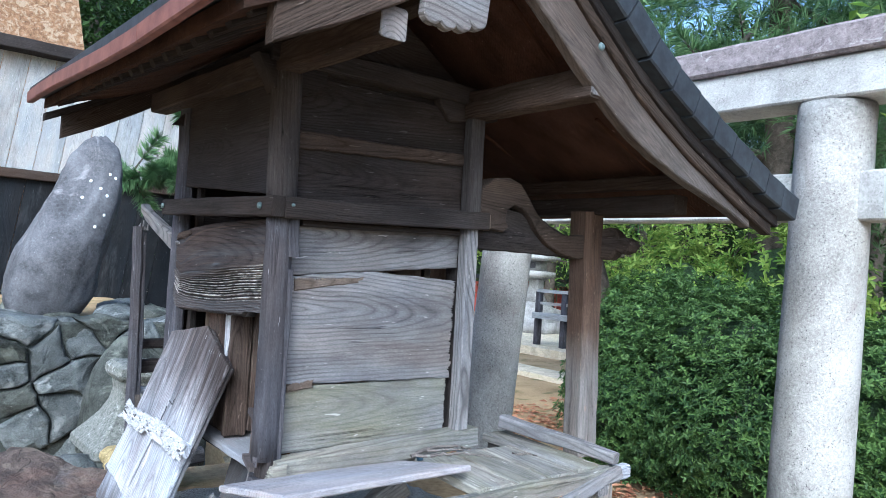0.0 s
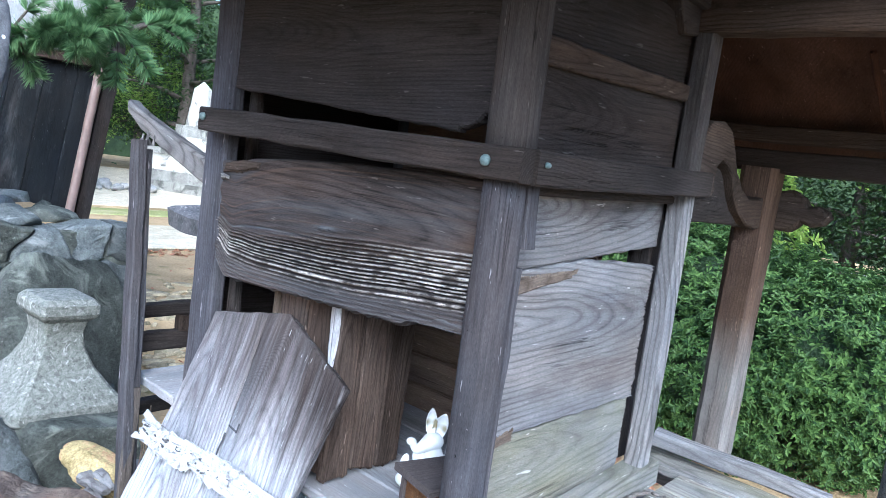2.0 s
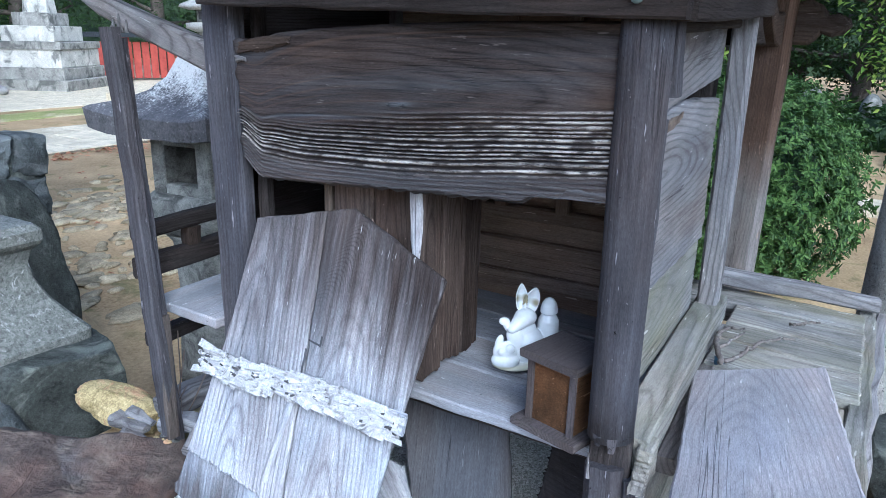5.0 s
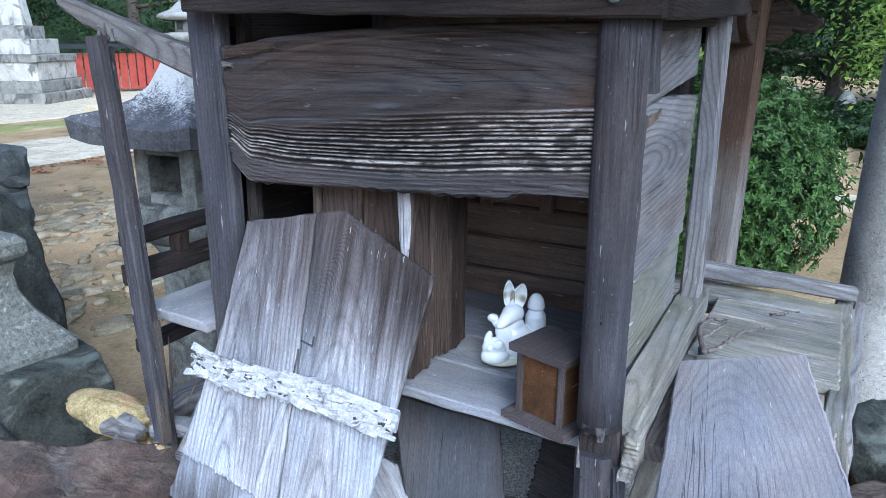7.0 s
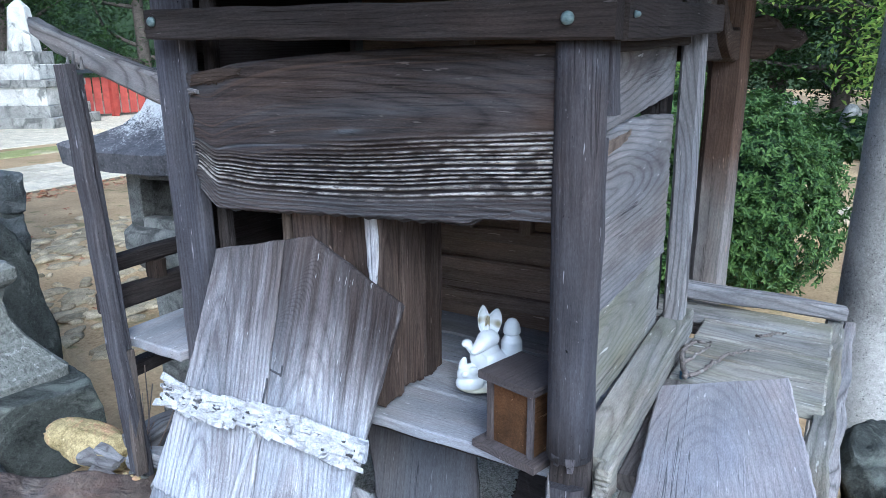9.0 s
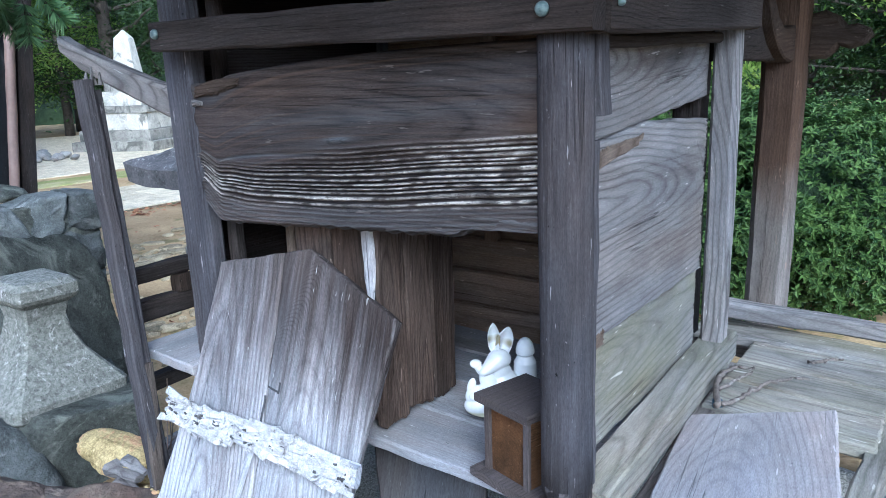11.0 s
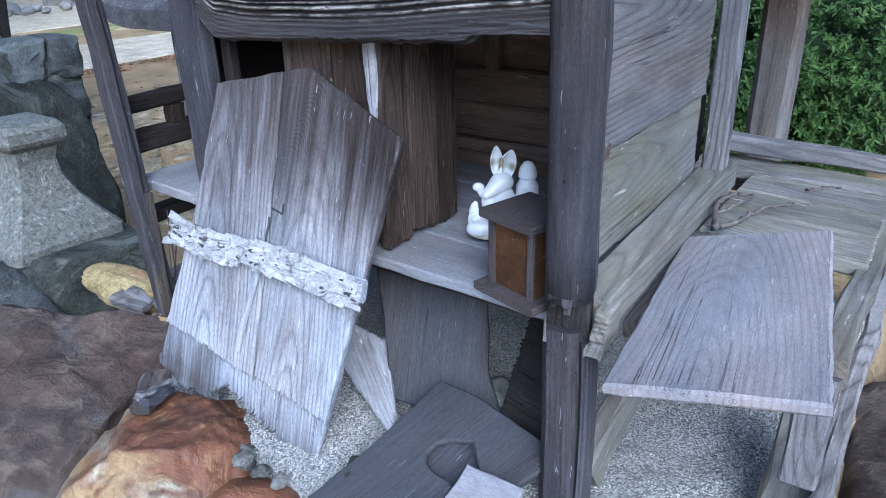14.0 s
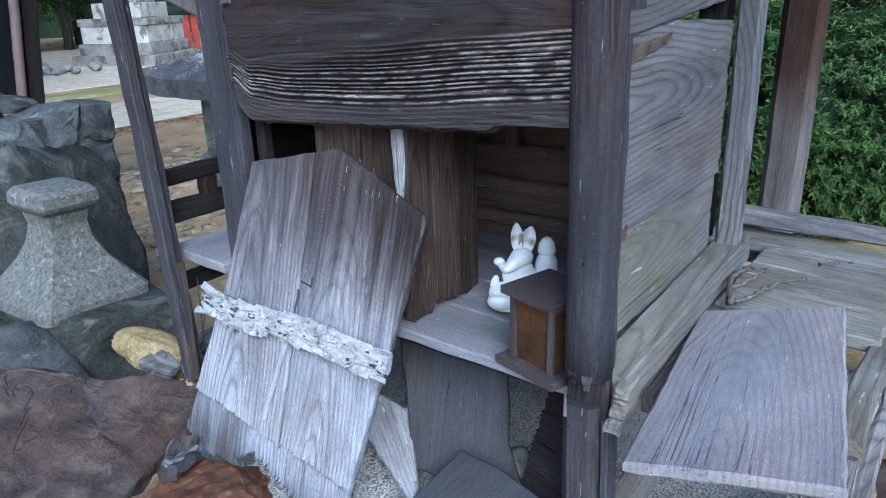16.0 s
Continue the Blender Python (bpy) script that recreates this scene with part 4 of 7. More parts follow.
# veranda on the near side
VY = 1.152
for i, (x0, x1) in enumerate(((1.06, 1.17), (1.174, 1.27), (1.274, 1.375))):
    board("veranda_board", [(x0, VY, 0.975), (x0, 1.385, 0.985), (x1, 1.385, 0.987), (x1, VY, 0.978)], (0, 0, 1), 0.022, MOSS, shrine, jag=(3,), jagged=0.006)
board("veranda_board", [(1.38, VY, 0.978), (1.38, 1.50, 0.99), (1.47, 1.50, 0.995), (1.47, VY, 0.982)], (0, 0, 1), 0.022, MOSS, shrine)
bar("veranda_rail", (1.425, 1.47, 1.028), (1.500, 1.132, 0.998), 0.04, 0.034, GREY, shrine, wob=0.0015, taper=0.8)
bar("veranda_edge", (1.52, 1.150, 0.955), (0.80, 1.150, 0.945), 0.034, 0.040, MOSS, shrine, wob=0.003)
bar("end_grain", (1.518, 1.150, 0.955), (1.565, 1.151, 0.956), 0.030, 0.034, PALE, shrine)
bar("veranda_edge", (1.44, 1.12, 0.935), (1.44, 1.52, 0.95), 0.04, 0.04, GREY, shrine, wob=0.003)
bar("edge_beam", (1.50, 1.124, 0.965), (0.50, 1.132, 0.70), 0.022, 0.030, GREY, shrine, wob=0.004)
bar("veranda_leg", (0.80, 1.158, 0.94), (0.775, 1.155, 0.80), 0.042, 0.03, GREY, shrine, (1, 0, 0), wob=0.002)
bar("veranda_leg", (1.46, 1.15, 0.95), (1.46, 1.15, 0.66), 0.05, 0.05, MOSS, shrine, (1, 0, 0), wob=0.002)
bar("veranda_leg", (0.93, 1.17, 0.80), (0.70, 1.165, 0.68), 0.06, 0.05, MOSS, shrine, wob=0.006)
bar("brace", (0.71, 1.405, 0.735), (1.03, 1.385, 0.93), 0.03, 0.06, MOSS, shrine, wob=0.003)

# veranda, railing and leaning strut at the far side
board("veranda_board", [(0.680, 2.145, 0.998), (0.690, 2.33, 1.028), (1.2, 2.33, 1.03), (1.2, 2.145, 1.0)], (0, 0, 1), 0.02, FLOOR, shrine, along=(1, 0, 0))
bar("railing_bar", (0.672, 2.335, 1.145), (1.22, 2.335, 1.15), 0.026, 0.03, DARK, shrine)
bar("railing_bar", (0.672, 2.335, 1.075), (1.22, 2.335, 1.08), 0.03, 0.040, DARK, shrine)
bar("railing_block", (0.80, 2.335, 1.095), (0.80, 2.335, 1.13), 0.03, 0.03, WARM, shrine, (1, 0, 0))
bar("strut", (0.655, 2.262, 0.76), (0.640, 2.296, 1.505), 0.032, 0.022, POST, shrine, (1, 0, 0), wob=0.0014, c=0.003)
bar("strut", (0.674, 2.268, 0.74), (0.658, 2.302, 1.488), 0.026, 0.018, POST, shrine, (1, 0, 0), wob=0.0014, c=0.003)
bar("strut_slat", (0.650, 2.248, 0.76), (0.662, 2.264, 1.00), 0.008, 0.026, WEATHERED, shrine, (1, 0, 0), wob=0.0014, c=0.002)
for i in range(5):
    top = Vector((0.638 + 0.007 * i, 2.290 + 0.004 * (i % 2), 1.496))
    bar("splinter", top, top + Vector((0.001, 0.002, 0.012 + 0.009 * (i % 3))), 0.007, 0.006, GREY, shrine, (1, 0, 0), wob=0.0008, c=0.001, taper=0.4)
bar("floor_joist", (0.68, 2.33, 0.93), (1.2, 2.33, 0.94), 0.03, 0.03, DARK, shrine)
arm = [(0.690, 2.468, 1.572), (0.690, 2.405, 1.543), (0.690, 2.33, 1.519), (0.692, 2.24, 1.492), (0.694, 2.13, 1.460)]
half = (0.014, 0.018, 0.020, 0.022, 0.024)
board("curved_arm", [(x, y, z + h) for (x, y, z), h in zip(arm, half)] + [(x, y, z - h) for (x, y, z), h in zip(arm[::-1], half[::-1])], (-1, 0, 0), 0.030, GREY, shrine, along=(0, -1, -0.32), amp=0.0008, bev=0.005, label="bent grey railing arm")

# ---- the roof ----
roof = part("roof", mesh_of("roof", [(0, 0, 0)], [], DARK), shrine, Matrix.Translation((0.95, 1.77, 2.0)))
UNDER = [(0.40, 1.800), (0.45, 1.825), (0.57, 1.885), (0.69, 1.955), (0.80, 2.03), (0.90, 2.118), (0.955, 2.165), (1.02, 2.12), (1.10, 2.062), (1.18, 2.003), (1.236, 1.964), (1.308, 1.913), (1.398, 1.862), (1.533, 1.796), (1.666, 1.744), (1.812, 1.686), (1.957, 1.637), (2.0, 1.624)]


def curve_at(pts, x):
    return float(np.interp(x, [p[0] for p in pts], [p[1] for p in pts]))


def roof_sheet(name, x0, x1, y0, y1, low, high, mat, n=26, parent=roof):
    xs = [x0 + (x1 - x0) * i / n for i in range(n + 1)]
    verts = []
    for x in xs:
        z = curve_at(UNDER, x)
        f = step(0.75, 0.42, x)
        verts += [(x, y0, z + low), (x, y1, z + low + 0.05 * f * (y1 > 2.3)), (x, y0, z + high), (x, y1, z + high + 0.05 * f * (y1 > 2.3))]
    faces = []
    for i in range(n):
        a, b = 4 * i, 4 * i + 4
        faces += [(a, a + 1, b + 1, b), (a + 2, b + 2, b + 3, a + 3), (a, b, b + 2, a + 2), (a + 1, a + 3, b + 3, b + 1)]
    faces += [(0, 2, 3, 1), (4 * n, 4 * n + 1, 4 * n + 3, 4 * n + 2)]
    return part(name, mesh_of(name, verts, faces, mat), parent)


roof_sheet("roof_deck", 0.40, 0.955, 1.0, 2.53, 0.0, 0.03, RED)
roof_sheet("roof_deck", 0.955, 1.93, 1.0, 2.53, 0.0, 0.03, RED)
roof_sheet("roof_cover", 0.36, 0.955, 0.985, 2.55, 0.032, 0.06, SLATE)
roof_sheet("roof_cover", 0.955, 1.955, 0.985, 2.55, 0.032, 0.06, SLATE)
bar("ridge", (0.955, 0.95, 2.24), (0.955, 2.58, 2.24), 0.10, 0.10, SLATE, roof)
# bargeboards, cut to the curve of the roof


def bargeboard(y, x0, x1, drop, top, t, mat, n=22):
    xs = [x0 + (x1 - x0) * i / n for i in range(n + 1)]
    up = [(x, y, curve_at(UNDER, x) + top) for x in xs]
    lo = [(x, y, curve_at(UNDER, x) - (drop(x) if callable(drop) else drop)) for x in reversed(xs)]
    board("bargeboard", up + lo, (0, -1, 0) if y < 1.7 else (0, 1, 0), t, mat, roof, along=(xs[-1] - xs[0], 0, curve_at(UNDER, xs[-1]) - curve_at(UNDER, xs[0])), amp=0.0006)


for y in (1.005, 2.54):
    bargeboard(y, 0.955, 1.84, lambda x: 0.158 - 0.088 * step(1.10, 1.86, x), -0.048, 0.03, WEATHERED)
    bargeboard(y - 0.012 if y < 1.7 else y + 0.012, 0.955, 1.93, 0.052, -0.022, 0.03, WARM)
    bargeboard(y - 0.022 if y < 1.7 else y + 0.022, 0.955, 1.945, 0.024, 0.020, 0.03, DARK)
    bargeboard(y, 0.45, 0.955, 0.06, 0.012, 0.03, WARM)
    bargeboard(y, 0.40, 0.955, -0.012, 0.035, 0.03, DARK)
# verge tiles in courses
xs = [0.965]
while xs[-1] < 1.93:
    xs.append(xs[-1] + 0.085)
for a, b in zip(xs, xs[1:]):
    za, zb = curve_at(UNDER, a) + 0.037, curve_at(UNDER, b) + 0.041
    bar("verge_tile", (a, 0.985, za), (b - 0.003, 0.985, zb), 0.075, 0.066, SLATE, roof, (0, 0, 1), c=0.004, wob=0.0006)
# rusted eave strip, with the rafters behind it
for i in range(8):
    y0, y1 = 0.985 + i * 0.196, 0.985 + (i + 1) * 0.196
    f0, f1 = step(1.3, 2.55, y0) * 0.05, step(1.3, 2.55, y1) * 0.05
    bar("eave_strip", (0.365, y0, 1.832 + f0), (0.365, y1, 1.832 + f1), 0.02, 0.036, RUST, roof, c=0.003, wob=0.0004)
for i in range(19):
    y = 1.06 + i * 0.08
    f = 0.05 * step(1.3, 2.55, y)
    bar("rafter", (0.43, y, 1.822 + f), (0.90, y, 2.10), 0.024, 0.026, DARK, roof)
for i in range(3):
    y = 1.20 + i * 0.42
    bar("soffit_batten", (1.03, y, 2.108), (1.30, y, 1.914), 0.012, 0.010, RED, roof)
    bar("soffit_batten", (1.42, y, 1.846), (1.90, y, 1.652), 0.012, 0.010, RED, roof)
# purlins that come out under the gable
for x, z in ((0.677, 1.858), (1.20, 1.862), (0.955, 2.06)):
    near = 1.03 if x != 1.20 else 1.012
    bar("purlin", (x, near, z), (x, 2.30 if x < 0.7 else 2.42, z + (0.028 if x < 0.7 else 0.0)), 0.052, 0.058 if x != 1.20 else 0.068, WARM, roof)
    bar("end_grain", (x, near - 0.004, z), (x, near + 0.002, z), 0.050, 0.056, GREY, roof)
bar("purlin", (1.645, 1.05, 1.712), (1.645, 2.50, 1.712), 0.04, 0.036, WARM, roof)
bar("eave_beam", (1.69, 1.12, 1.655), (1.69, 2.42, 1.655), 0.06, 0.05, DARK, roof)
part("roof_bolt", lathe("bolt", [(0.009, 0), (0.009, 0.002), (0.005, 0.006)], BOLT, 12), roof, Matrix.Translation((1.172, 0.989, 1.930)) @ pose(0, 0, 0, 90, 0, 0), "green bolt head")
PEND = []
for cx, cz, r in ((0.742, 1.893, 0.024), (0.775, 1.888, 0.022), (0.808, 1.893, 0.022), (0.840, 1.908, 0.026)):
    PEND += [(cx + r * math.cos(a), cz + r * math.sin(a)) for a in [radians(200 + 20 * i) for i in range(8)]]
PEND += [(0.868, 1.935), (0.872, 1.965), (0.83, 1.962), (0.79, 1.935), (0.75, 1.93), (0.722, 1.915)]
board("gable_pendant", [(x, 1.0, z) for x, z in PEND], S, 0.022, GREY, roof, along=(1, 0, 0), amp=0.0, label="pale cloud-shaped carved pendant")

# ---- loose boards ----


def loose(name, label, category="board"):
    return thing(name, label, category, (0, 0, 0))


def on_board(y, z, out=0.0):
    """A place on the leaning board's face."""
    return Vector((0.5513 - 0.1361 * y + 0.3272 * z, y, z)) + LEAN_N * out


LEAN_N = Vector((-1, -0.1361, 0.3272)).normalized()
fallen = thing("fallen_board", "bleached grey fallen wall panel, rotten at its foot", "board", (0.53, 1.9, 0.70))
def panel_piece(points, jag, jagged=0.02, out=0.0, t=0.012):
    board("plank", [on_board(*p, out) for p in points], LEAN_N, t, PANEL, fallen, jag=jag, jagged=jagged, along=(0.33, 0, 1))


panel_piece(((2.027, 1.219), (2.044, 1.037), (2.082, 0.845), (2.00, 0.825), (1.893, 0.795), (1.894, 1.0), (1.905, 1.243)), (2, 3), 0.008)
panel_piece(((1.903, 1.243), (1.892, 1.0), (1.890, 0.80), (1.83, 0.785), (1.752, 0.765), (1.727, 0.948), (1.694, 1.171), (1.857, 1.252)), (2, 3), 0.010)
panel_piece(((2.024, 1.215), (2.10, 0.775), (2.06, 0.79), (2.03, 0.745), (1.975, 0.738), (1.96, 0.765), (1.90, 0.735), (1.83, 0.70), (1.769, 0.685), (1.698, 1.168), (1.857, 1.248)), (1, 2, 3, 4, 5, 6, 7), 0.024, -0.0125, 0.013)
for p, q in (((1.893, 1.053), (1.872, 1.048)), ((1.872, 1.062), (1.873, 1.046)), ((1.895, 1.04), (1.897, 1.0))):
    bar("notch", on_board(*p, 0.0002), on_board(*q, 0.0002), 0.003, 0.002, SLATY, fallen, LEAN_N, wob=0.0005, c=0.0005)


def flaking_batten():
    """A rotten batten with curling flakes across the panel."""
    rnd = random.Random(5)
    a, b = on_board(2.074, 0.995, 0.008), on_board(1.712, 0.968, 0.008)
    bm = bmesh.new()
    m = basis((a + b) / 2, b - a, LEAN_N)
    L = (b - a).length
    n = 60
    for i in range(n):
        if 23 < i < 28:
            continue
        for j in range(5):
            u = ((i + rnd.uniform(-0.4, 0.4)) / n - 0.5) * 0.95
            v = (j - 2) * 0.0085 + rnd.uniform(-0.004, 0.004)
            sag = 0.004 * math.sin(u * 9 + 1)
            s = Vector((rnd.uniform(0.006, 0.022), rnd.uniform(0.002, 0.006), rnd.uniform(0.0006, 0.0022)))
            q = pose(u * L, v + sag, rnd.uniform(0.004, 0.012), rnd.uniform(-40, 40), rnd.uniform(-14, 14), rnd.uniform(-14, 14))
            bmesh.ops.create_cube(bm, size=1.0, matrix=q @ Matrix.Diagonal((*(2 * s), 1)))
    me = bpy.data.meshes.new("flaking_batten")
    bm.to_mesh(me)
    bm.free()
    me.materials.append(FLAKE)
    pits = bmesh.new()
    for _ in range(70):
        u = rnd.uniform(-0.49, 0.49)
        q = pose(u * L, rnd.uniform(-0.014, 0.014) + 0.004 * math.sin(u * 9 + 1), rnd.uniform(0.0085, 0.0135), rnd.uniform(-20, 20), rnd.uniform(-14, 14), rnd.uniform(-25, 25))
        bmesh.ops.create_cube(pits, size=1.0, matrix=q @ Matrix.Diagonal((0.003 + 0.009 * rnd.random() ** 2, rnd.uniform(0.0012, 0.0035), 0.002, 1)))
    hollow = bpy.data.meshes.new("gallery")
    pits.to_mesh(hollow)
    pits.free()
    hollow.materials.append(SLATY)
    tagged(part("insect_gallery", hollow, fallen, m, "dark insect galleries in a rotten batten"), kind="stuff")
    tagged(part("flaked_paint", me, fallen, m, "curling white flakes on a rotten batten"), kind="stuff")
    bar("batten_core", a, b, 0.032, 0.012, PALE, fallen, LEAN_N, wob=0.004)


flaking_batten()
bar("cover_strip", on_board(1.902, 0.972, 0.004), on_board(1.925, 0.835, 0.004), 0.012, 0.008, PALE, fallen, LEAN_N)
plank_r = thing("loose_plank", "grey loose plank with open grain lying on the veranda", "board", (0.85, 1.28, 0.98))
board("plank", [(0.553, 1.327, 1.010), (0.587, 1.129, 1.047), (1.078, 1.203, 1.005), (1.014, 1.392, 0.979)], (0.05, 0.17, 1), 0.014, PLANK, plank_r, along=(1, 0.15, -0.05))

# boards fallen under the shrine
deb = thing("slab_board", "dark slate-grey board standing under the shrine", "board", (0.8, 1.7, 0.75))
board("plank", [(0.70, 1.735, 0.735), (0.71, 1.535, 0.740), (0.76, 1.598, 0.806), (0.86, 1.655, 0.935), (0.85, 1.865, 0.935)], (-0.75, -0.2, 0.6), 0.016, SLATY, deb, along=(0.5, 0.2, 0.8))
deb = thing("slab_board", "dark broken board with a round hollow lying on gravel", "board", (0.6, 1.55, 0.74))
HOLLOW = [(0.565, 1.495), (0.592, 1.548), (0.594, 1.575), (0.601, 1.592), (0.613, 1.602), (0.630, 1.598), (0.644, 1.578), (0.653, 1.550), (0.640, 1.538), (0.622, 1.520), (0.585, 1.480)]
RIM = [(0.476, 1.728), (0.588, 1.688), (0.722, 1.652), (0.719, 1.586), (0.692, 1.458), (0.650, 1.444), (0.562, 1.466)]
board("plank", [(x, y, (0.49 + 0.35 * x) / 0.94) for x, y in RIM[:6] + HOLLOW[::-1] + RIM[6:] + [(0.440, 1.62), (0.432, 1.68)]], (-0.35, 0, 0.94), 0.012, SLATY, deb, jag=(4,), jagged=0.005, along=(0.5, -0.2, 0.2), amp=0.0008)
deb = thing("slab_board", "smooth dark board lying under another board", "board", (0.6, 1.55, 0.73))
board("plank", [(x, y, (0.473 + 0.35 * x) / 0.94) for x, y in ((0.54, 1.66), (0.69, 1.62), (0.67, 1.48), (0.55, 1.48))], (-0.35, 0, 0.94), 0.012, POST, deb)
deb = thing("board_piece", "small square grey board piece on the dark board", "board", (0.56, 1.47, 0.77))
board("plank", [(0.609, 1.530, 0.768), (0.610, 1.444, 0.769), (0.556, 1.436, 0.748), (0.556, 1.532, 0.748)], (-0.35, 0, 0.94), 0.012, PLANK, deb)
deb = thing("board_piece", "splintered bleached board end", "board", (0.5, 1.5, 0.75))
board("plank", [(0.53, 1.53, 0.752), (0.43, 1.50, 0.745), (0.44, 1.40, 0.745), (0.535, 1.43, 0.752)], (-0.2, 0, 0.97), 0.014, PALE, deb, jag=(0,), jagged=0.02, along=(1, 0.2, 0))
deb = thing("board_piece", "weathered pale split board lying under the panel", "board", (0.66, 1.72, 0.74))
board("plank", [(0.625, 1.665, 0.728), (0.668, 1.700, 0.745), (0.765, 1.80, 0.80), (0.77, 1.90, 0.81), (0.69, 1.83, 0.768)], (-0.5, -0.2, 0.8), 0.018, PALE, deb, jag=(0, 2), jagged=0.012, along=(0.5, 0.8, 0.2))
deb = thing("board_piece", "dark rotten board leaning behind the corner post", "board", (0.74, 1.5, 0.8))
board("plank", [(0.735, 1.44, 0.73), (0.76, 1.56, 0.74), (0.86, 1.56, 0.93), (0.83, 1.44, 0.94)], (-0.8, 0, 0.5), 0.014, DARK, deb, jag=(0, 1), jagged=0.01)
deb = thing("board_piece", "bleached board lying at the foot of the corner post", "board", (0.68, 1.33, 0.70))
board("plank", [(0.555, 1.44, 0.722), (0.665, 1.405, 0.727), (0.735, 1.21, 0.727), (0.62, 1.19, 0.722)], (0, 0, 1), 0.016, PALE, deb, jag=(1,), jagged=0.01, along=(0.1, -0.3, 0))

# ---- figurine and little box on the floor ----


def figurine_glaze():
    """White glaze with gilded ear hollows and an ochre foot."""
    k = Nodes("figurine_glaze")
    p = k.coords(vary=False)
    col = k.mix(k.ramp(k.noise(p, 60.0, 4.0, 0.6), (0.4, 0.0), (0.7, 1.0)), (0.72, 0.75, 0.79), (0.64, 0.67, 0.70))
    for a, z in EARS:
        at = k.add("VectorMath")
        at.operation = "DISTANCE"
        k.put(at.inputs[0], p)
        at.inputs[1].default_value = seen(a + 0.001, 0.004, z - 0.002)
        col = k.mix(k.ramp(k.math("MULTIPLY", at.outputs["Value"], 60.0), (0.62, 0.9), (0.76, 0.0)), col, (0.26, 0.22, 0.12))
    z = k.add("SeparateXYZ", Vector=p).outputs["Z"]
    col = k.mix(k.ramp(k.math("MULTIPLY", z, 40.0), (0.4, 0.7), (0.55, 0.0)), col, (0.50, 0.46, 0.27))
    return k.finish(col, 0.16, 0.5)


EARS = ((0.012, 0.126), (0.027, 0.120))


def seen(a, b, z):
    """a to one side, b to the front, z up, for a figure that is turned by a third."""
    a = 1.14 * (a - 0.055) + 0.055
    return Vector((0.51 * a - 0.86 * b, -0.86 * a - 0.51 * b, z))


def figurine():
    """A plain glazed figure with tall hollow ears, a small one at its foot and a jar behind, one smooth body."""
    bm = bmesh.new()

    def ball(a, b, z, size, lean=0.0, dish=False, nod=0.0):
        verts = bmesh.ops.create_icosphere(bm, subdivisions=4 if dish else 3, radius=1.0)["verts"]
        c, s = math.cos(radians(lean)), math.sin(radians(lean))
        for v in verts:
            x, y, h = v.co
            if dish:
                h = h * (1 - 0.0) + 0.0
                r2 = x * x + h * h
                if y > 0:
                    y = 0.25 - 1.05 * max(0.0, 0.8 - r2)
                x *= 1 - 0.35 * h * abs(h)
            x, y, h = x * size[0], y * size[1], h * size[2]
            x, h = x * c + h * s, -x * s + h * c
            v.co = seen(a + x, b + y - nod * h, z + h)

    def turned(a, b, prof, n=28):
        rings = []
        for r, z in prof:
            c = seen(a, b, z)
            rings.append([bm.verts.new(c + Vector((r * math.cos(6.2832 * i / n), r * math.sin(6.2832 * i / n), 0))) for i in range(n)])
        for p, q in zip(rings, rings[1:]):
            for i in range(n):
                bm.faces.new((p[i], p[(i + 1) % n], q[(i + 1) % n], q[i]))
        bm.faces.new(rings[0][::-1])
        bm.faces.new(rings[-1])

    for (a, z), lean, w in zip(EARS, (-2, 13), (0.0088, 0.0118)):
        ball(a, -0.002, z, (w, 0.0095, 0.0255), lean, True)
    for i in range(9):
        f = i / 8
        r = 0.0170 * (1 - f) + 0.0066 * f
        ball(0.019 - 0.021 * f, 0.000 + 0.021 * f, 0.091 - 0.015 * f, (r, r, r * 0.95))
    ball(0.018, 0.0, 0.066, (0.019, 0.017, 0.024))
    ball(0.022, 0.0, 0.040, (0.029, 0.024, 0.036))
    ball(0.008, 0.012, 0.052, (0.014, 0.012, 0.026), -28)
    ball(-0.013, 0.014, 0.088, (0.0082, 0.008, 0.0075))
    ball(-0.006, 0.013, 0.077, (0.0070, 0.0075, 0.0150), -32)
    ball(-0.010, 0.018, 0.034, (0.0185, 0.014, 0.019))
    ball(-0.009, 0.018, 0.018, (0.0215, 0.018, 0.017))
    ball(-0.0195, 0.018, 0.051, (0.0060, 0.0048, 0.0150), 12)
    ball(-0.004, 0.028, 0.043, (0.0075, 0.005, 0.0085))
    ball(-0.016, 0.029, 0.038, (0.0060, 0.005, 0.0065))
    ball(0.004, 0.006, 0.006, (0.033, 0.028, 0.0075))
    turned(0.055, -0.012, [(0.015, 0.0), (0.0175, 0.03), (0.0190, 0.06), (0.0180, 0.082), (0.0125, 0.0925), (0.0120, 0.0945), (0.0152, 0.0965), (0.0150, 0.103), (0.0125, 0.113), (0.0075, 0.1205), (0.002, 0.123)])
    me = bpy.data.meshes.new("figurine")
    bm.to_mesh(me)
    bm.free()
    me.materials.append(figurine_glaze())
    me.polygons.foreach_set("use_smooth", [True] * len(me.polygons))
    ob = part("figurine", me, None, pose(FIG[0], FIG[1], 0.981, 0, 0, 0) @ Matrix.Diagonal((0.97, 0.97, 0.95, 1)))
    rm = ob.modifiers.new("join", "REMESH")
    rm.mode, rm.voxel_size, rm.use_smooth_shade = "VOXEL", 0.0010, True
    sm = ob.modifiers.new("soften", "SMOOTH")
    sm.factor, sm.iterations = 0.5, 3
    return tagged(ob, "glossy white porcelain figurine with tall gilded ears", "figurine")


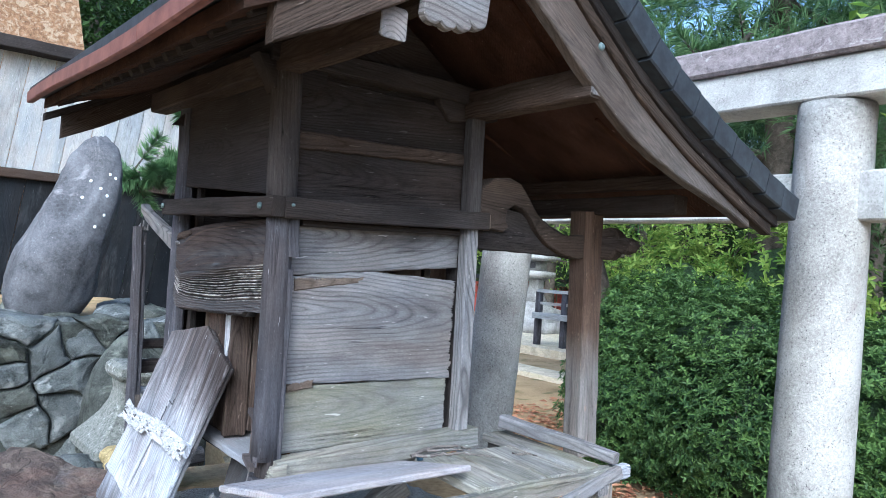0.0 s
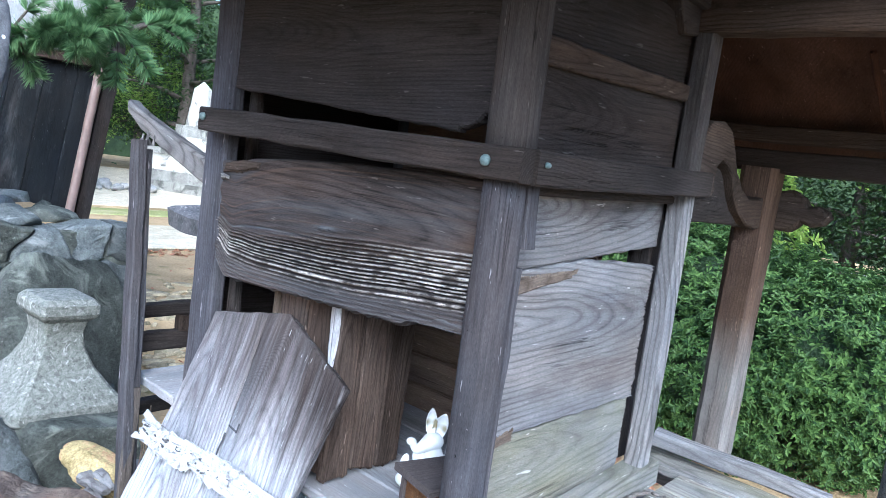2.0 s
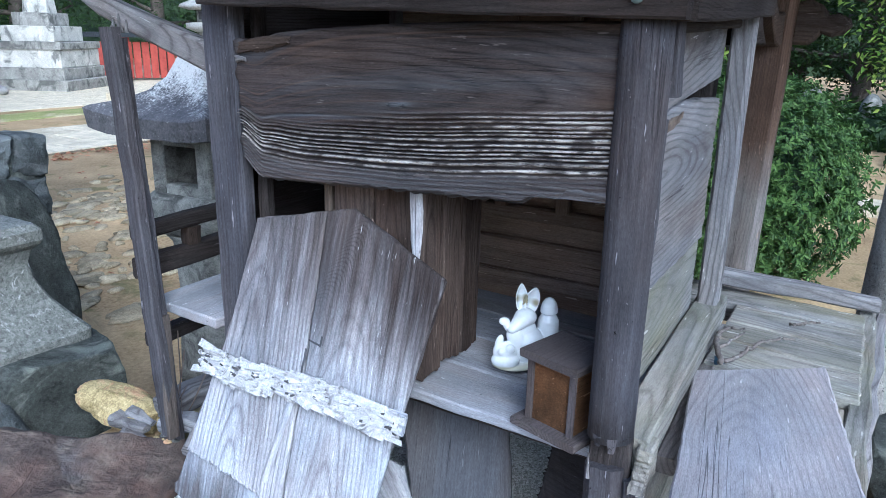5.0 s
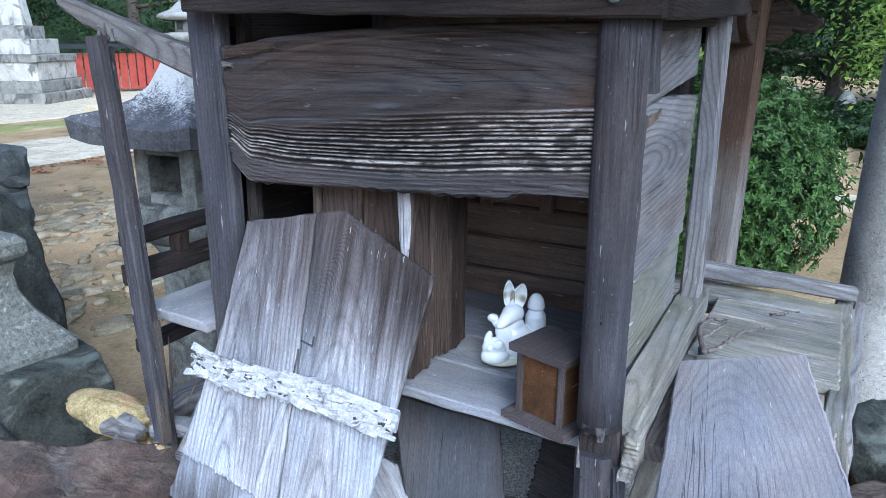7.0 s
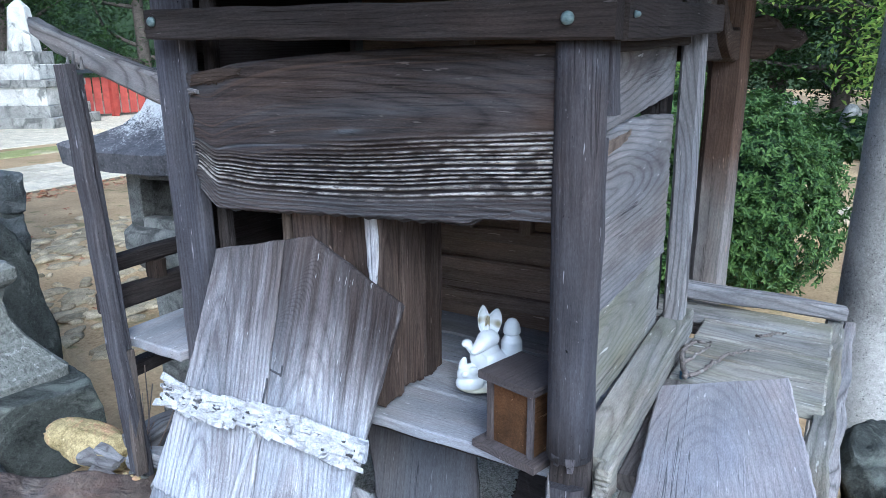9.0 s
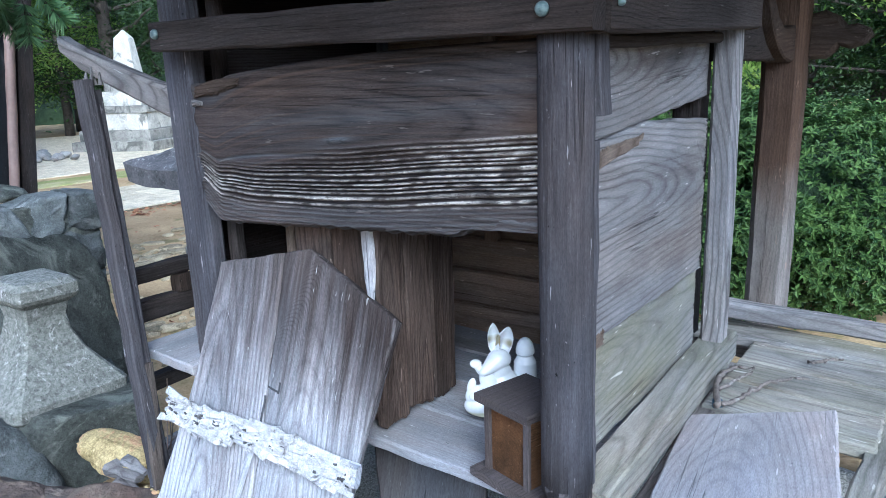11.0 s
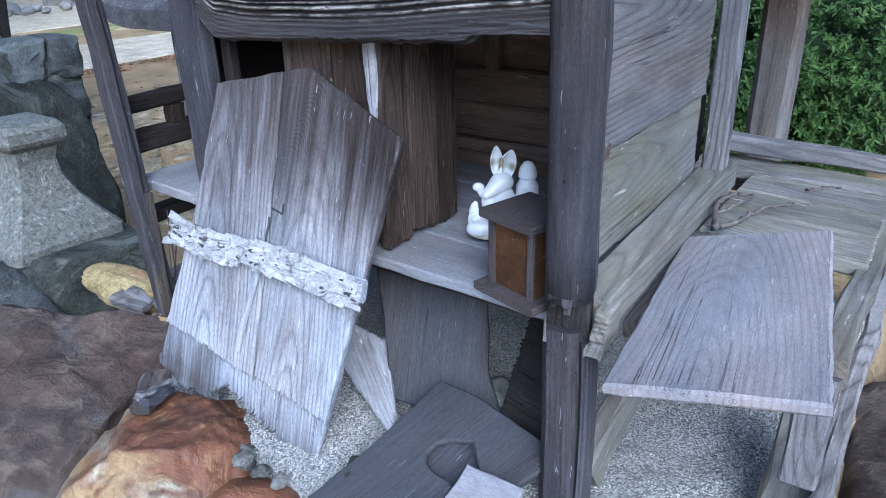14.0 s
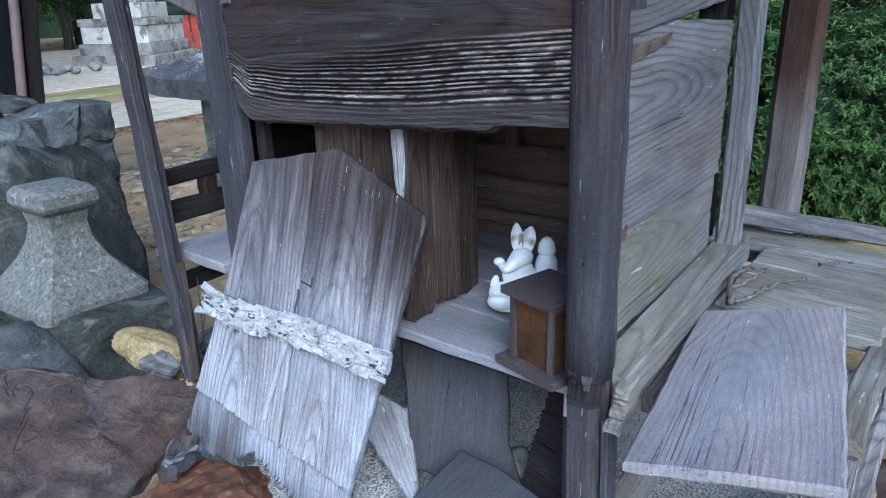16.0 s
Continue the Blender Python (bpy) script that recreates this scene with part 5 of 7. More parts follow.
FIG = (0.871, 1.652)
figurine()
box = thing("offering_box", "small brown wooden box with a dark lid and plinth", "box", (0.755, 1.515, 0.975))
BX = pose(0.742, 1.515, 0.974, 0, 0, -16) @ Matrix.Diagonal((1.0, 1.0, 1.08, 1))


def box_part(name, at, size, mat, parent=box, c=0.0015, label=""):
    me = prism(name, box_section(size[1], size[2], c), size[0], mat, 2, 0.0, 1)
    return part(name, me, parent, BX @ Matrix.Translation(at), label)


box_part("plinth", (0, 0, 0.006), (0.100, 0.112, 0.011), BOXLID)
body = box_part("body", (0.004, 0, 0.055), (0.072, 0.078, 0.090), BOXWOOD)
box_part("lid", (0.0, 0, 0.105), (0.092, 0.098, 0.011), BOXLID)
for y in (0.036, -0.036):
    me = prism("corner_strip", box_section(0.010, 0.006, 0.001), 0.088, BOXLID, 2, 0.0, 1)
    part("corner_strip", me, body, BX @ Matrix.Translation((-0.034, y, 0.055)) @ pose(0, 0, 0, 0, 90, 0))

# bits lying about
rag = part("blue_rag", rock_mesh("blue_rag", (0.010, 0.010, 0.009), plain("blue_cloth", (0.02, 0.05, 0.085), (0.05, 0.10, 0.15), 90, 0.9), 61, 3, 0.4), None, pose(1.055, 1.362, 0.992))
tagged(rag, "small crumpled faded blue rag on the veranda", "rag")
for i, (a, b2, w) in enumerate((((0.66, 2.20, 0.735), (0.80, 2.27, 0.80), 0.05), ((0.690, 2.325, 0.748), (0.712, 2.235, 0.760), 0.044), ((0.700, 2.345, 0.762), (0.90, 2.312, 0.785), 0.062))):
    log = thing("driftwood", "split grey weathered wood piece on the ground", "wood", a)
    bar("stick", a, b2, w, w * 0.7, GREY, log, wob=0.004, c=0.008)

chunk = thing("wood_chunk", "short split chunk of dark rotten wood on a rock", "wood", (0.47, 2.05, 0.75))
bar("split", (0.512, 2.080, 0.758), (0.443, 2.030, 0.750), 0.040, 0.022, WEATHERED, chunk, wob=0.004, c=0.004, taper=0.8)
bar("split", (0.500, 2.090, 0.760), (0.452, 2.060, 0.757), 0.016, 0.014, GREY, chunk, wob=0.003, c=0.003, taper=0.5)

# ---- rocks round the mound ----
rock("flat_rock", (0.43, 2.35, 0.65), (0.29, 0.38, 0.165), SLABROCK, 3, "large flat dark red-brown rock", (15, -8, 20), flat=0.68, rough=0.15, sub=6)
rock("ochre_rock", (0.425, 1.985, 0.612), (0.198, 0.160, 0.165), ORANGEROCK, 11, "rounded rust-red and cream crackled rock", (0, 6, -30), rough=0.12, sub=6, cuts=4, boxy=0.80)
rock("ochre_rock", (0.425, 1.79, 0.595), (0.125, 0.115, 0.115), ORANGEROCK, 14, "rust-red rock beside the broken boards", (0, 0, 10), rough=0.12, sub=5, cuts=3)
rock("grey_rock", (0.345, 1.865, 0.640), (0.028, 0.024, 0.022), WALLROCK, 17, "small blue-grey stone between larger rocks")
rock("yellow_rock", (0.692, 2.462, 0.742), (0.055, 0.118, 0.037), YELLOWROCK, 21, "rounded pale yellow stone, rust-stained at one end", (8, 0, 8), rough=0.15, cuts=3, boxy=0.80, sub=5)
for i, (a, b2, w) in enumerate((((0.655, 2.425, 0.742), (0.662, 2.350, 0.738), 0.036), ((0.668, 2.405, 0.755), (0.676, 2.345, 0.748), 0.026), ((0.640, 2.392, 0.730), (0.652, 2.335, 0.730), 0.022))):
    if i == 0:
        stump = thing("wood_stump", "crumbling grey lump of rotten wood", "wood", a)
    bar("split", a, b2, w, w * 0.7, GREY, stump, wob=0.005, c=0.006, taper=0.6)
for i in range(9):
    r = 0.006 + 0.004 * ((i * 7) % 5) / 4
    rock("pebble", (0.650 + 0.012 * (i % 3), 2.300 - 0.016 * (i // 3) - 0.004 * (i % 2), 0.742), (r, r * 1.2, r * 0.8), OLDSTONE if i % 3 else YELLOWROCK, 910 + i, "small crumbled grey stone by the strut's foot", category="pebble", group="pebbles by the strut", sub=2)
straw = thing("dry_grass", "few thin dry grass stalks beside the leaning strut", "grass", (0.68, 2.30, 0.74))
for i in range(6):
    foot = Vector((0.672 + 0.008 * i, 2.315 - 0.012 * (i % 4), 0.738))
    tip = foot + Vector((0.03 + 0.012 * (i % 3), -0.05 + 0.026 * ((i * 5) % 6), 0.10 + 0.025 * ((i * 3) % 5)))
    bar("stalk", foot, tip, 0.0016, 0.0014, RAW, straw, (1, 0, 0), wob=0.002, c=0.0003, taper=0.5)
rock("dark_rock", (1.16, 0.955, 0.54), (0.42, 0.21, 0.24), SLABROCK, 31, "large dark brown rock beside the veranda", flat=0.85, sub=5, rough=0.14)
rock("dark_rock", (1.78, 0.98, 0.36), (0.32, 0.19, 0.26), DARKROCK, 33, "dark green-grey rock beside the stone gate", flat=0.85, sub=5, rough=0.14)
rock("dark_rock", (0.75, 0.86, 0.50), (0.24, 0.22, 0.2), BROWNROCK, 36, "dark brown rock at the mound's edge", flat=0.7)
rock("dark_rock", (0.22, 2.75, 0.45), (0.3, 0.3, 0.2), DARKROCK, 38, "dark rock at the mound's edge", flat=0.7)
rock("dark_rock", (0.66, 3.02, 0.22), (0.22, 0.20, 0.20), DARKROCK, 39, "dark mossy rock under the carved stone", flat=0.8)
rock("dark_rock", (1.06, 3.46, 0.30), (0.31, 0.40, 0.335), DARKROCK, 40, "squared green-grey rock carrying a carved stone", (0, 0, -12), rough=0.06, cuts=2, sub=5, boxy=0.66)

rock("grey_rock", (0.76, 3.36, 0.27), (0.19, 0.22, 0.27), WALLROCK, 52, "rounded pale grey boulder beside the carved stone", rough=0.10, cuts=4)
for i, (x, y, r) in enumerate(((0.55, 4.56, 0.16), (0.9, 4.62, 0.12), (1.2, 4.55, 0.18), (1.42, 4.75, 0.15), (0.25, 4.62, 0.13), (-0.1, 4.55, 0.17), (1.3, 5.1, 0.14), (0.75, 5.2, 0.12), (1.48, 5.5, 0.16), (0.35, 5.3, 0.1), (1.1, 5.7, 0.12))):
    rock("cap_stone", (x, y, 1.0), (r * 1.2, r, r * 0.5), DARKROCK if i % 2 else WALLROCK, 820 + i, "rough grey stone lying on the wall's earth top", (0, 0, 40 * i), category="rock", group="stones on the ledge", rough=0.12, sub=3)

# carved stone, waisted, that once was a lantern shaft
hg = part("carved_stone", lathe("carved_stone", [(0.200, 0.0), (0.210, 0.012), (0.208, 0.048), (0.160, 0.108), (0.114, 0.172), (0.083, 0.24), (0.073, 0.30), (0.082, 0.345), (0.104, 0.365), (0.112, 0.38), (0.110, 0.415), (0.092, 0.435), (0.05, 0.44)], LICHEN, 64, True, False, 18.0), None, pose(0.99, 3.49, 0.512, 2, 2, 4) @ Matrix.Diagonal((0.92, 0.92, 0.92, 1)))
tagged(hg, "waisted square carved grey stone with lichen", "carved stone")

# ---- rubble wall with a standing stone on its ledge ----
wall = thing("wall_rubble", "rubble retaining wall of blue-grey stones", "wall", (0.6, 4.3, 0.0), kind="structure")


def masonry_stone(poly, y, mat, seed, bulge):
    """One squared-up field stone: the polygon (x, z) with a rough domed face."""
    rnd = random.Random(seed)
    c = Vector((sum(p[0] for p in poly) / len(poly), sum(p[1] for p in poly) / len(poly)))
    ring = []
    n = len(poly)
    for i in range(n):
        a, b = Vector(poly[i]), Vector(poly[(i + 1) % n])
        for j in range(7):
            p = a + (b - a) * j / 7
            p = p + Vector((noise.noise(Vector((p.x * 7, p.y * 7, 1))), noise.noise(Vector((p.x * 7, p.y * 7, 9))))) * 0.045
            ring.append(p + (c - p).normalized() * (0.001 + 0.005 * rnd.random()))
    verts, faces = [], []
    m = len(ring)
    tilt = Vector((rnd.uniform(-0.25, 0.25), rnd.uniform(-0.25, 0.25)))
    levels = ((1.0, 0.16), (1.0, 0.036), (0.975, 0.014), (0.925, -0.002), (0.84, -0.012), (0.72, -0.016), (0.58, -0.019), (0.38, -0.022), (0.18, -0.024), (0.04, -0.024))
    for s, dep in levels:
        for p in ring:
            q = c + (p - c) * s
            h = dep * bulge if dep < 0 else dep
            v = Vector((q.x, 0, q.y))
            if dep < 0.1:
                h += (q - c).dot(tilt) + 0.022 * noise.fractal(v * 5 + Vector((seed, 0, 0)), 1.0, 2.0, 3) + 0.006 * noise.fractal(v * 24, 1.0, 2.0, 3)
            verts.append((q.x - c.x, h, q.y - c.y))
    for k in range(len(levels) - 1):
        for i in range(m):
            a, b = k * m + i, k * m + (i + 1) % m
            faces.append((a, b, b + m, a + m))
    faces.append([(len(levels) - 1) * m + i for i in range(m)])
    part("stone", mesh_of("stone", verts, faces, mat), wall, Matrix.Translation((c.x, y, c.y)))


def voronoi_cells(seeds, box):
    """The polygon nearer to each seed than to any other, inside the box."""
    cells = []
    for i, s in enumerate(seeds):
        poly = [(box[0], box[2]), (box[1], box[2]), (box[1], box[3]), (box[0], box[3])]
        for j, o in enumerate(seeds):
            if i == j or abs(o[0] - s[0]) > 0.9:
                continue
            mx, mz, nx, nz = (s[0] + o[0]) / 2, (s[1] + o[1]) / 2, o[0] - s[0], (o[1] - s[1])
            out = []
            for a, b in zip(poly, poly[1:] + poly[:1]):
                da, db = (a[0] - mx) * nx + (a[1] - mz) * nz, (b[0] - mx) * nx + (b[1] - mz) * nz
                if da <= 0:
                    out.append(a)
                if da * db < 0:
                    f = da / (da - db)
                    out.append((a[0] + (b[0] - a[0]) * f, a[1] + (b[1] - a[1]) * f))
            poly = out
            if len(poly) < 3:
                break
        if len(poly) > 2:
            cells.append(poly)
    return cells


part("packing", prism("packing", box_section(1.1, 0.10, 0.01), 2.9, DARKROCK, 20, 0.006, 2), wall, pose(0.26, 4.404, 0.45, 90, 0, 0), "dark packed earth between stones")
rnd = random.Random(8)
seeds = []
for _ in range(4000):
    p = (rnd.uniform(-1.1, 1.72), rnd.uniform(-0.05, 1.02))
    if all(math.hypot((p[0] - q[0]) * 0.68, (p[1] - q[1]) * 1.12) > rnd.uniform(0.10, 0.23) for q in seeds):
        seeds.append(p)
for poly in voronoi_cells(seeds, (-1.2, 1.72, -0.1, 1.03)):
    masonry_stone(poly, 4.34 + rnd.uniform(-0.02, 0.02), WALLROCK if rnd.random() < 0.7 else DARKROCK, rnd.randint(1, 999), rnd.uniform(0.4, 1.3))
for i in range(5):
    rock("stone", (1.55 + rnd.uniform(-0.05, 0.05), 4.6 + i * 0.42, 0.4 + 0.3 * (i % 2)), (0.22, 0.28, 0.36), DARKROCK, 700 + i, "", (0, 0, 0), wall, sub=3)
rock("boulder", (1.22, 4.02, 0.40), (0.36, 0.24, 0.63), DARKROCK, 64, "tall dark green-grey boulder at the wall's end", (0, 3, 10), rough=0.08, sub=5, cuts=4, boxy=0.84)
SMOOTH = stone("smooth_dark_stone", (0.045, 0.045, 0.05), (0.15, 0.15, 0.165), (0.30, 0.29, 0.31), 4.0, 60.0, 0.60, 0.006)
mono = rock_mesh("standing_stone", (0.33, 0.24, 0.62), SMOOTH, 5, 5, 0.09, 0, 3)
for v in mono.vertices:
    f = v.co.z / 0.62
    v.co.x = v.co.x * (1 - 0.16 * f - 0.10 * f * f) + 0.10 * f + 0.05 * math.sin(3 * f)
    v.co.y *= 1 - 0.2 * f
monolith = tagged(thing("standing_stone", "smooth upright dark grey standing stone with white spots", "standing stone", (0.90, 4.72, 1.0)))
MP = pose(0.94, 4.72, 1.50, 0, 4, 8) @ Matrix.Diagonal((0.9, 0.9, 0.97, 1))
part("body", mono, monolith, MP)
for x, z in ((0.14, 0.38), (0.02, 0.31), (0.08, 0.29), (0.12, 0.24), (0.10, 0.12), (0.05, 0.03), (-0.02, 0.2), (0.16, 0.36)):
    best = min(mono.vertices, key=lambda v: (v.co.x - x) ** 2 + (v.co.z - z) ** 2 + (10 if v.normal.y > -0.2 else 0))
    q = best.normal.to_track_quat("Z", "Y").to_matrix().to_4x4()
    q.translation = best.co
    part("spot", lathe("spot", [(0.010, -0.002), (0.010, 0.001), (0.006, 0.003)], CHINA, 10), monolith, MP @ q, "white spot")

# ---- board wall of the neighbouring building ----
shed = thing("board_wall", "neighbouring wall of pale grey boards over black charred boards", "wall", (0.8, 6.4, 0.0), kind="structure")
FY = 6.4


def leaning(x, z):
    """The old wall leans sideways."""
    return x + 0.125 * (z - 0.93)


for i in range(26):
    x0 = -2.4 + i * 0.18
    board("board", [(leaning(x0, 1.97), FY, 1.97), (leaning(x0, 2.86), FY, 2.86), (leaning(x0 + 0.176, 2.86), FY, 2.86), (leaning(x0 + 0.176, 1.97), FY, 1.97)], S, 0.02, FENCE, shed)
for i in range(22):
    x0 = -2.4 + i * 0.214
    board("board", [(leaning(x0, 0.6), FY - 0.02, 0.6), (leaning(x0, 1.9), FY - 0.02, 1.90), (leaning(x0 + 0.210, 1.9), FY - 0.02, 1.90), (leaning(x0 + 0.210, 0.6), FY - 0.02, 0.6)], S, 0.02, CHAR, shed)
bar("rail", (-2.5, FY - 0.05, 1.93), (2.32, FY - 0.05, 1.93), 0.06, 0.07, WARM, shed)
bar("rail", (-2.5, FY - 0.08, 2.90), (2.32, FY - 0.08, 2.90), 0.16, 0.09, DARK, shed)
bar("corner_board", (leaning(2.30, 0.5), FY - 0.03, 0.5), (leaning(2.30, 4.2), FY - 0.03, 4.2), 0.14, 0.10, DARK, shed, (1, 0, 0))
bar("downpipe", (leaning(2.20, 0.5), FY - 0.10, 0.5), (leaning(2.20, 4.2), FY - 0.10, 4.2), 0.05, 0.05, PIPE, shed, (1, 0, 0), round_r=0.032)
hill = part("bank", mesh_of("bank", [(-14, 6.9, 1.0), (1.75, 6.9, 1.0), (1.45, 7.9, 3.95), (-14, 7.9, 3.95)], [(0, 1, 2, 3)], stone("dry_bank", (0.13, 0.07, 0.035), (0.34, 0.2, 0.11), (0.42, 0.32, 0.22), 26.0, 90.0, 0.5, 0.03)))
tagged(hill, "dry brown bank covered with straw", "bank", kind="structure")

# ---- stone gate ----
gate = thing("stone_gate", "small pale granite shrine gate", "gate", (2.33, 1.72, 0.0))
for y0, y1 in ((1.044, 1.008), (2.585, 2.405)):
    bar("column", (2.33, y0, -0.05), (2.33, y1, 2.03), 0.2, 0.2, GRANITE, gate, (1, 0, 0), round_r=0.124, wob=0.0008, taper=0.90)
bar("lintel", (2.32, 0.25, 2.098), (2.32, 3.20, 2.098), 0.17, 0.126, LITGRANITE, gate, c=0.006, wob=0.001)
bar("cap_beam", (2.32, 0.18, 2.207), (2.32, 3.28, 2.207), 0.22, 0.093, PINKTOP, gate, c=0.01, wob=0.002)
bar("tie_beam", (2.33, 0.55, 1.743), (2.33, 2.95, 1.743), 0.10, 0.150, LITGRANITE, gate, c=0.006, wob=0.001)

# worn cut marks on one column
for z, marks in ((0.634, ((-0.03, 0.03, 0.03, 0.025), (-0.02, 0.0, 0.025, 0.0), (-0.005, -0.035, 0.0, 0.035), (0.012, -0.02, 0.02, 0.02))), (0.526, ((-0.03, 0.03, 0.03, 0.033), (0.03, 0.03, 0.028, -0.04), (-0.02, 0.008, 0.01, 0.01), (-0.02, -0.02, 0.012, -0.018)))):
    for y0, z0, y1, z1 in marks:
        ends = []
        for dy, dz in ((y0, z0), (y1, z1)):
            y = 0.975 - dy
            ends.append((2.331 - math.sqrt(0.1205 ** 2 - (y - 1.033) ** 2), y, z + dz))
        bar("cut_mark", *ends, 0.0022, 0.0018, OLDSTONE, gate, c=0.0004, wob=0.0006)

# ---- stone lantern ----
lantern = thing("stone_lantern", "weathered grey stone lantern with a broad roof", "lantern", (1.797, 3.395, 0.035))
LP = Matrix.Translation((1.797, 3.395, 0.035)) @ pose(0, 0, 0, 0, 0, 3)
part("shaft", lathe("shaft", [(0.142, -0.06), (0.130, 0.18), (0.124, 0.30), (0.115, 0.45), (0.125, 0.66), (0.15, 0.70)], OLDSTONE, 32, True, True, 6), lantern, LP)
part("platform", lathe("platform", [(0.15, 0.695), (0.18, 0.75), (0.19, 0.78), (0.19, 0.84), (0.17, 0.86)], OLDSTONE, 32, True, True, 6), lantern, LP)
for i in range(4):
    a = radians(45 + 90 * i)
    part("firebox_corner", prism("firebox_corner", box_section(0.068, 0.068, 0.006), 0.25, OLDSTONE, 3, 0.001, i), lantern, LP @ Matrix.Translation((0.16 * math.cos(a), 0.16 * math.sin(a), 0.98)) @ pose(0, 0, 0, 0, 90, 0))
for i, (w, off) in enumerate(((0.08, 0.055), (0.10, -0.045), (0.20, 0), (0.20, 0))):
    turn = pose(0, 0, 0, 0, 0, (0, 0, 90, -90)[i])
    part("firebox_panel", prism("firebox_panel", box_section(0.03, w, 0.003), 0.24, OLDSTONE, 3, 0.001, i), lantern, LP @ turn @ Matrix.Translation((0.11, off, 0.98)) @ pose(0, 0, 0, 0, 90, 0) @ pose(0, 0, 0, 90, 0, 0) if i < 2 else LP @ turn @ Matrix.Translation((0.115, 0, 0.98)) @ pose(0, 0, 0, 0, 90, 0) @ pose(0, 0, 0, 90, 0, 0))


for z in (0.875, 1.065):
    part("firebox_rail", prism("firebox_rail", box_section(0.06, 0.045, 0.005), 0.24, OLDSTONE, 3, 0.001, 9), lantern, LP @ Matrix.Translation((-0.113, 0, z)) @ pose(0, 0, 0, 0, 0, 90))


def lichened_roof():
    """Dark speckled stone, grown over with white lichen towards its tip."""
    k = Nodes("lichened_roof_stone")
    p = k.coords(vary=False)
    z = k.add("SeparateXYZ", Vector=p).outputs["Z"]
    big, fine = k.noise(p, 14.0, 5.0, 0.65), k.noise(p, 110.0, 4.0, 0.75)
    col = k.mix(k.ramp(k.math("ADD", k.math("MULTIPLY", big, 0.5), k.math("MULTIPLY", fine, 0.5)), (0.36, 0.0), (0.64, 1.0)), (0.040, 0.039, 0.043), (0.135, 0.132, 0.14))
    grown = k.math("ADD", k.math("MULTIPLY", k.math("SUBTRACT", z, 1.215), 7.0), k.math("ADD", k.math("MULTIPLY", k.math("SUBTRACT", big, 0.5), 1.6), k.math("MULTIPLY", k.math("SUBTRACT", fine, 0.5), 2.2)))
    col = k.mix(k.ramp(grown, (0.0, 0.0), (0.55, 0.9)), col, k.mix(fine, (0.30, 0.30, 0.29), (0.62, 0.62, 0.61)))
    col = k.mix(k.ramp(fine, (0.64, 0.0), (0.72, 0.6)), col, (0.42, 0.42, 0.41))
    k.bump(k.math("ADD", big, k.math("MULTIPLY", fine, 0.5)), 0.006)
    return k.finish(col, 0.9, 0.15)


def lantern_roof():
    """A square roof with a thick sheer eave, swept-up corners and a hollow curve up to the tip."""
    n = 12
    rim = []
    for s in range(4):
        a = radians(90 * s)
        for i in range(n):
            u = -1 + 2 * i / n
            rim.append((math.cos(a) - u * math.sin(a), math.sin(a) + u * math.cos(a), u * u))
    verts, faces = [], []
    for k, z, lift in ((0.26, 1.085, 0.012), (0.292, 1.090, 0.016), (0.300, 1.158, 0.022), (0.285, 1.168, 0.020), (0.205, 1.200, 0.008), (0.138, 1.240, 0.003), (0.092, 1.290, 0.0), (0.066, 1.350, 0.0), (0.050, 1.390, 0.0)):
        for x, y, c in rim:
            v = Vector((x * k, y * k, z + lift * c * c))
            verts.append(v + Vector((noise.noise(v * 30), noise.noise(v * 30 + Vector((9, 0, 0))), noise.noise(v * 24))) * 0.004)
    m = len(rim)
    for j in range(8):
        for i in range(m):
            faces.append((j * m + i, j * m + (i + 1) % m, (j + 1) * m + (i + 1) % m, (j + 1) * m + i))
    faces.append(list(range(m - 1, -1, -1)))
    faces.append([8 * m + i for i in range(m)])
    part("lantern_roof", mesh_of("lantern_roof", verts, faces, lichened_roof()), lantern, LP, "dark stone roof, white with lichen at its tip")


lantern_roof()
part("finial", lathe("finial", [(0.045, 1.388), (0.04, 1.402), (0.02, 1.412)], OLDSTONE, 24), lantern, LP)

# ---- hedge ----


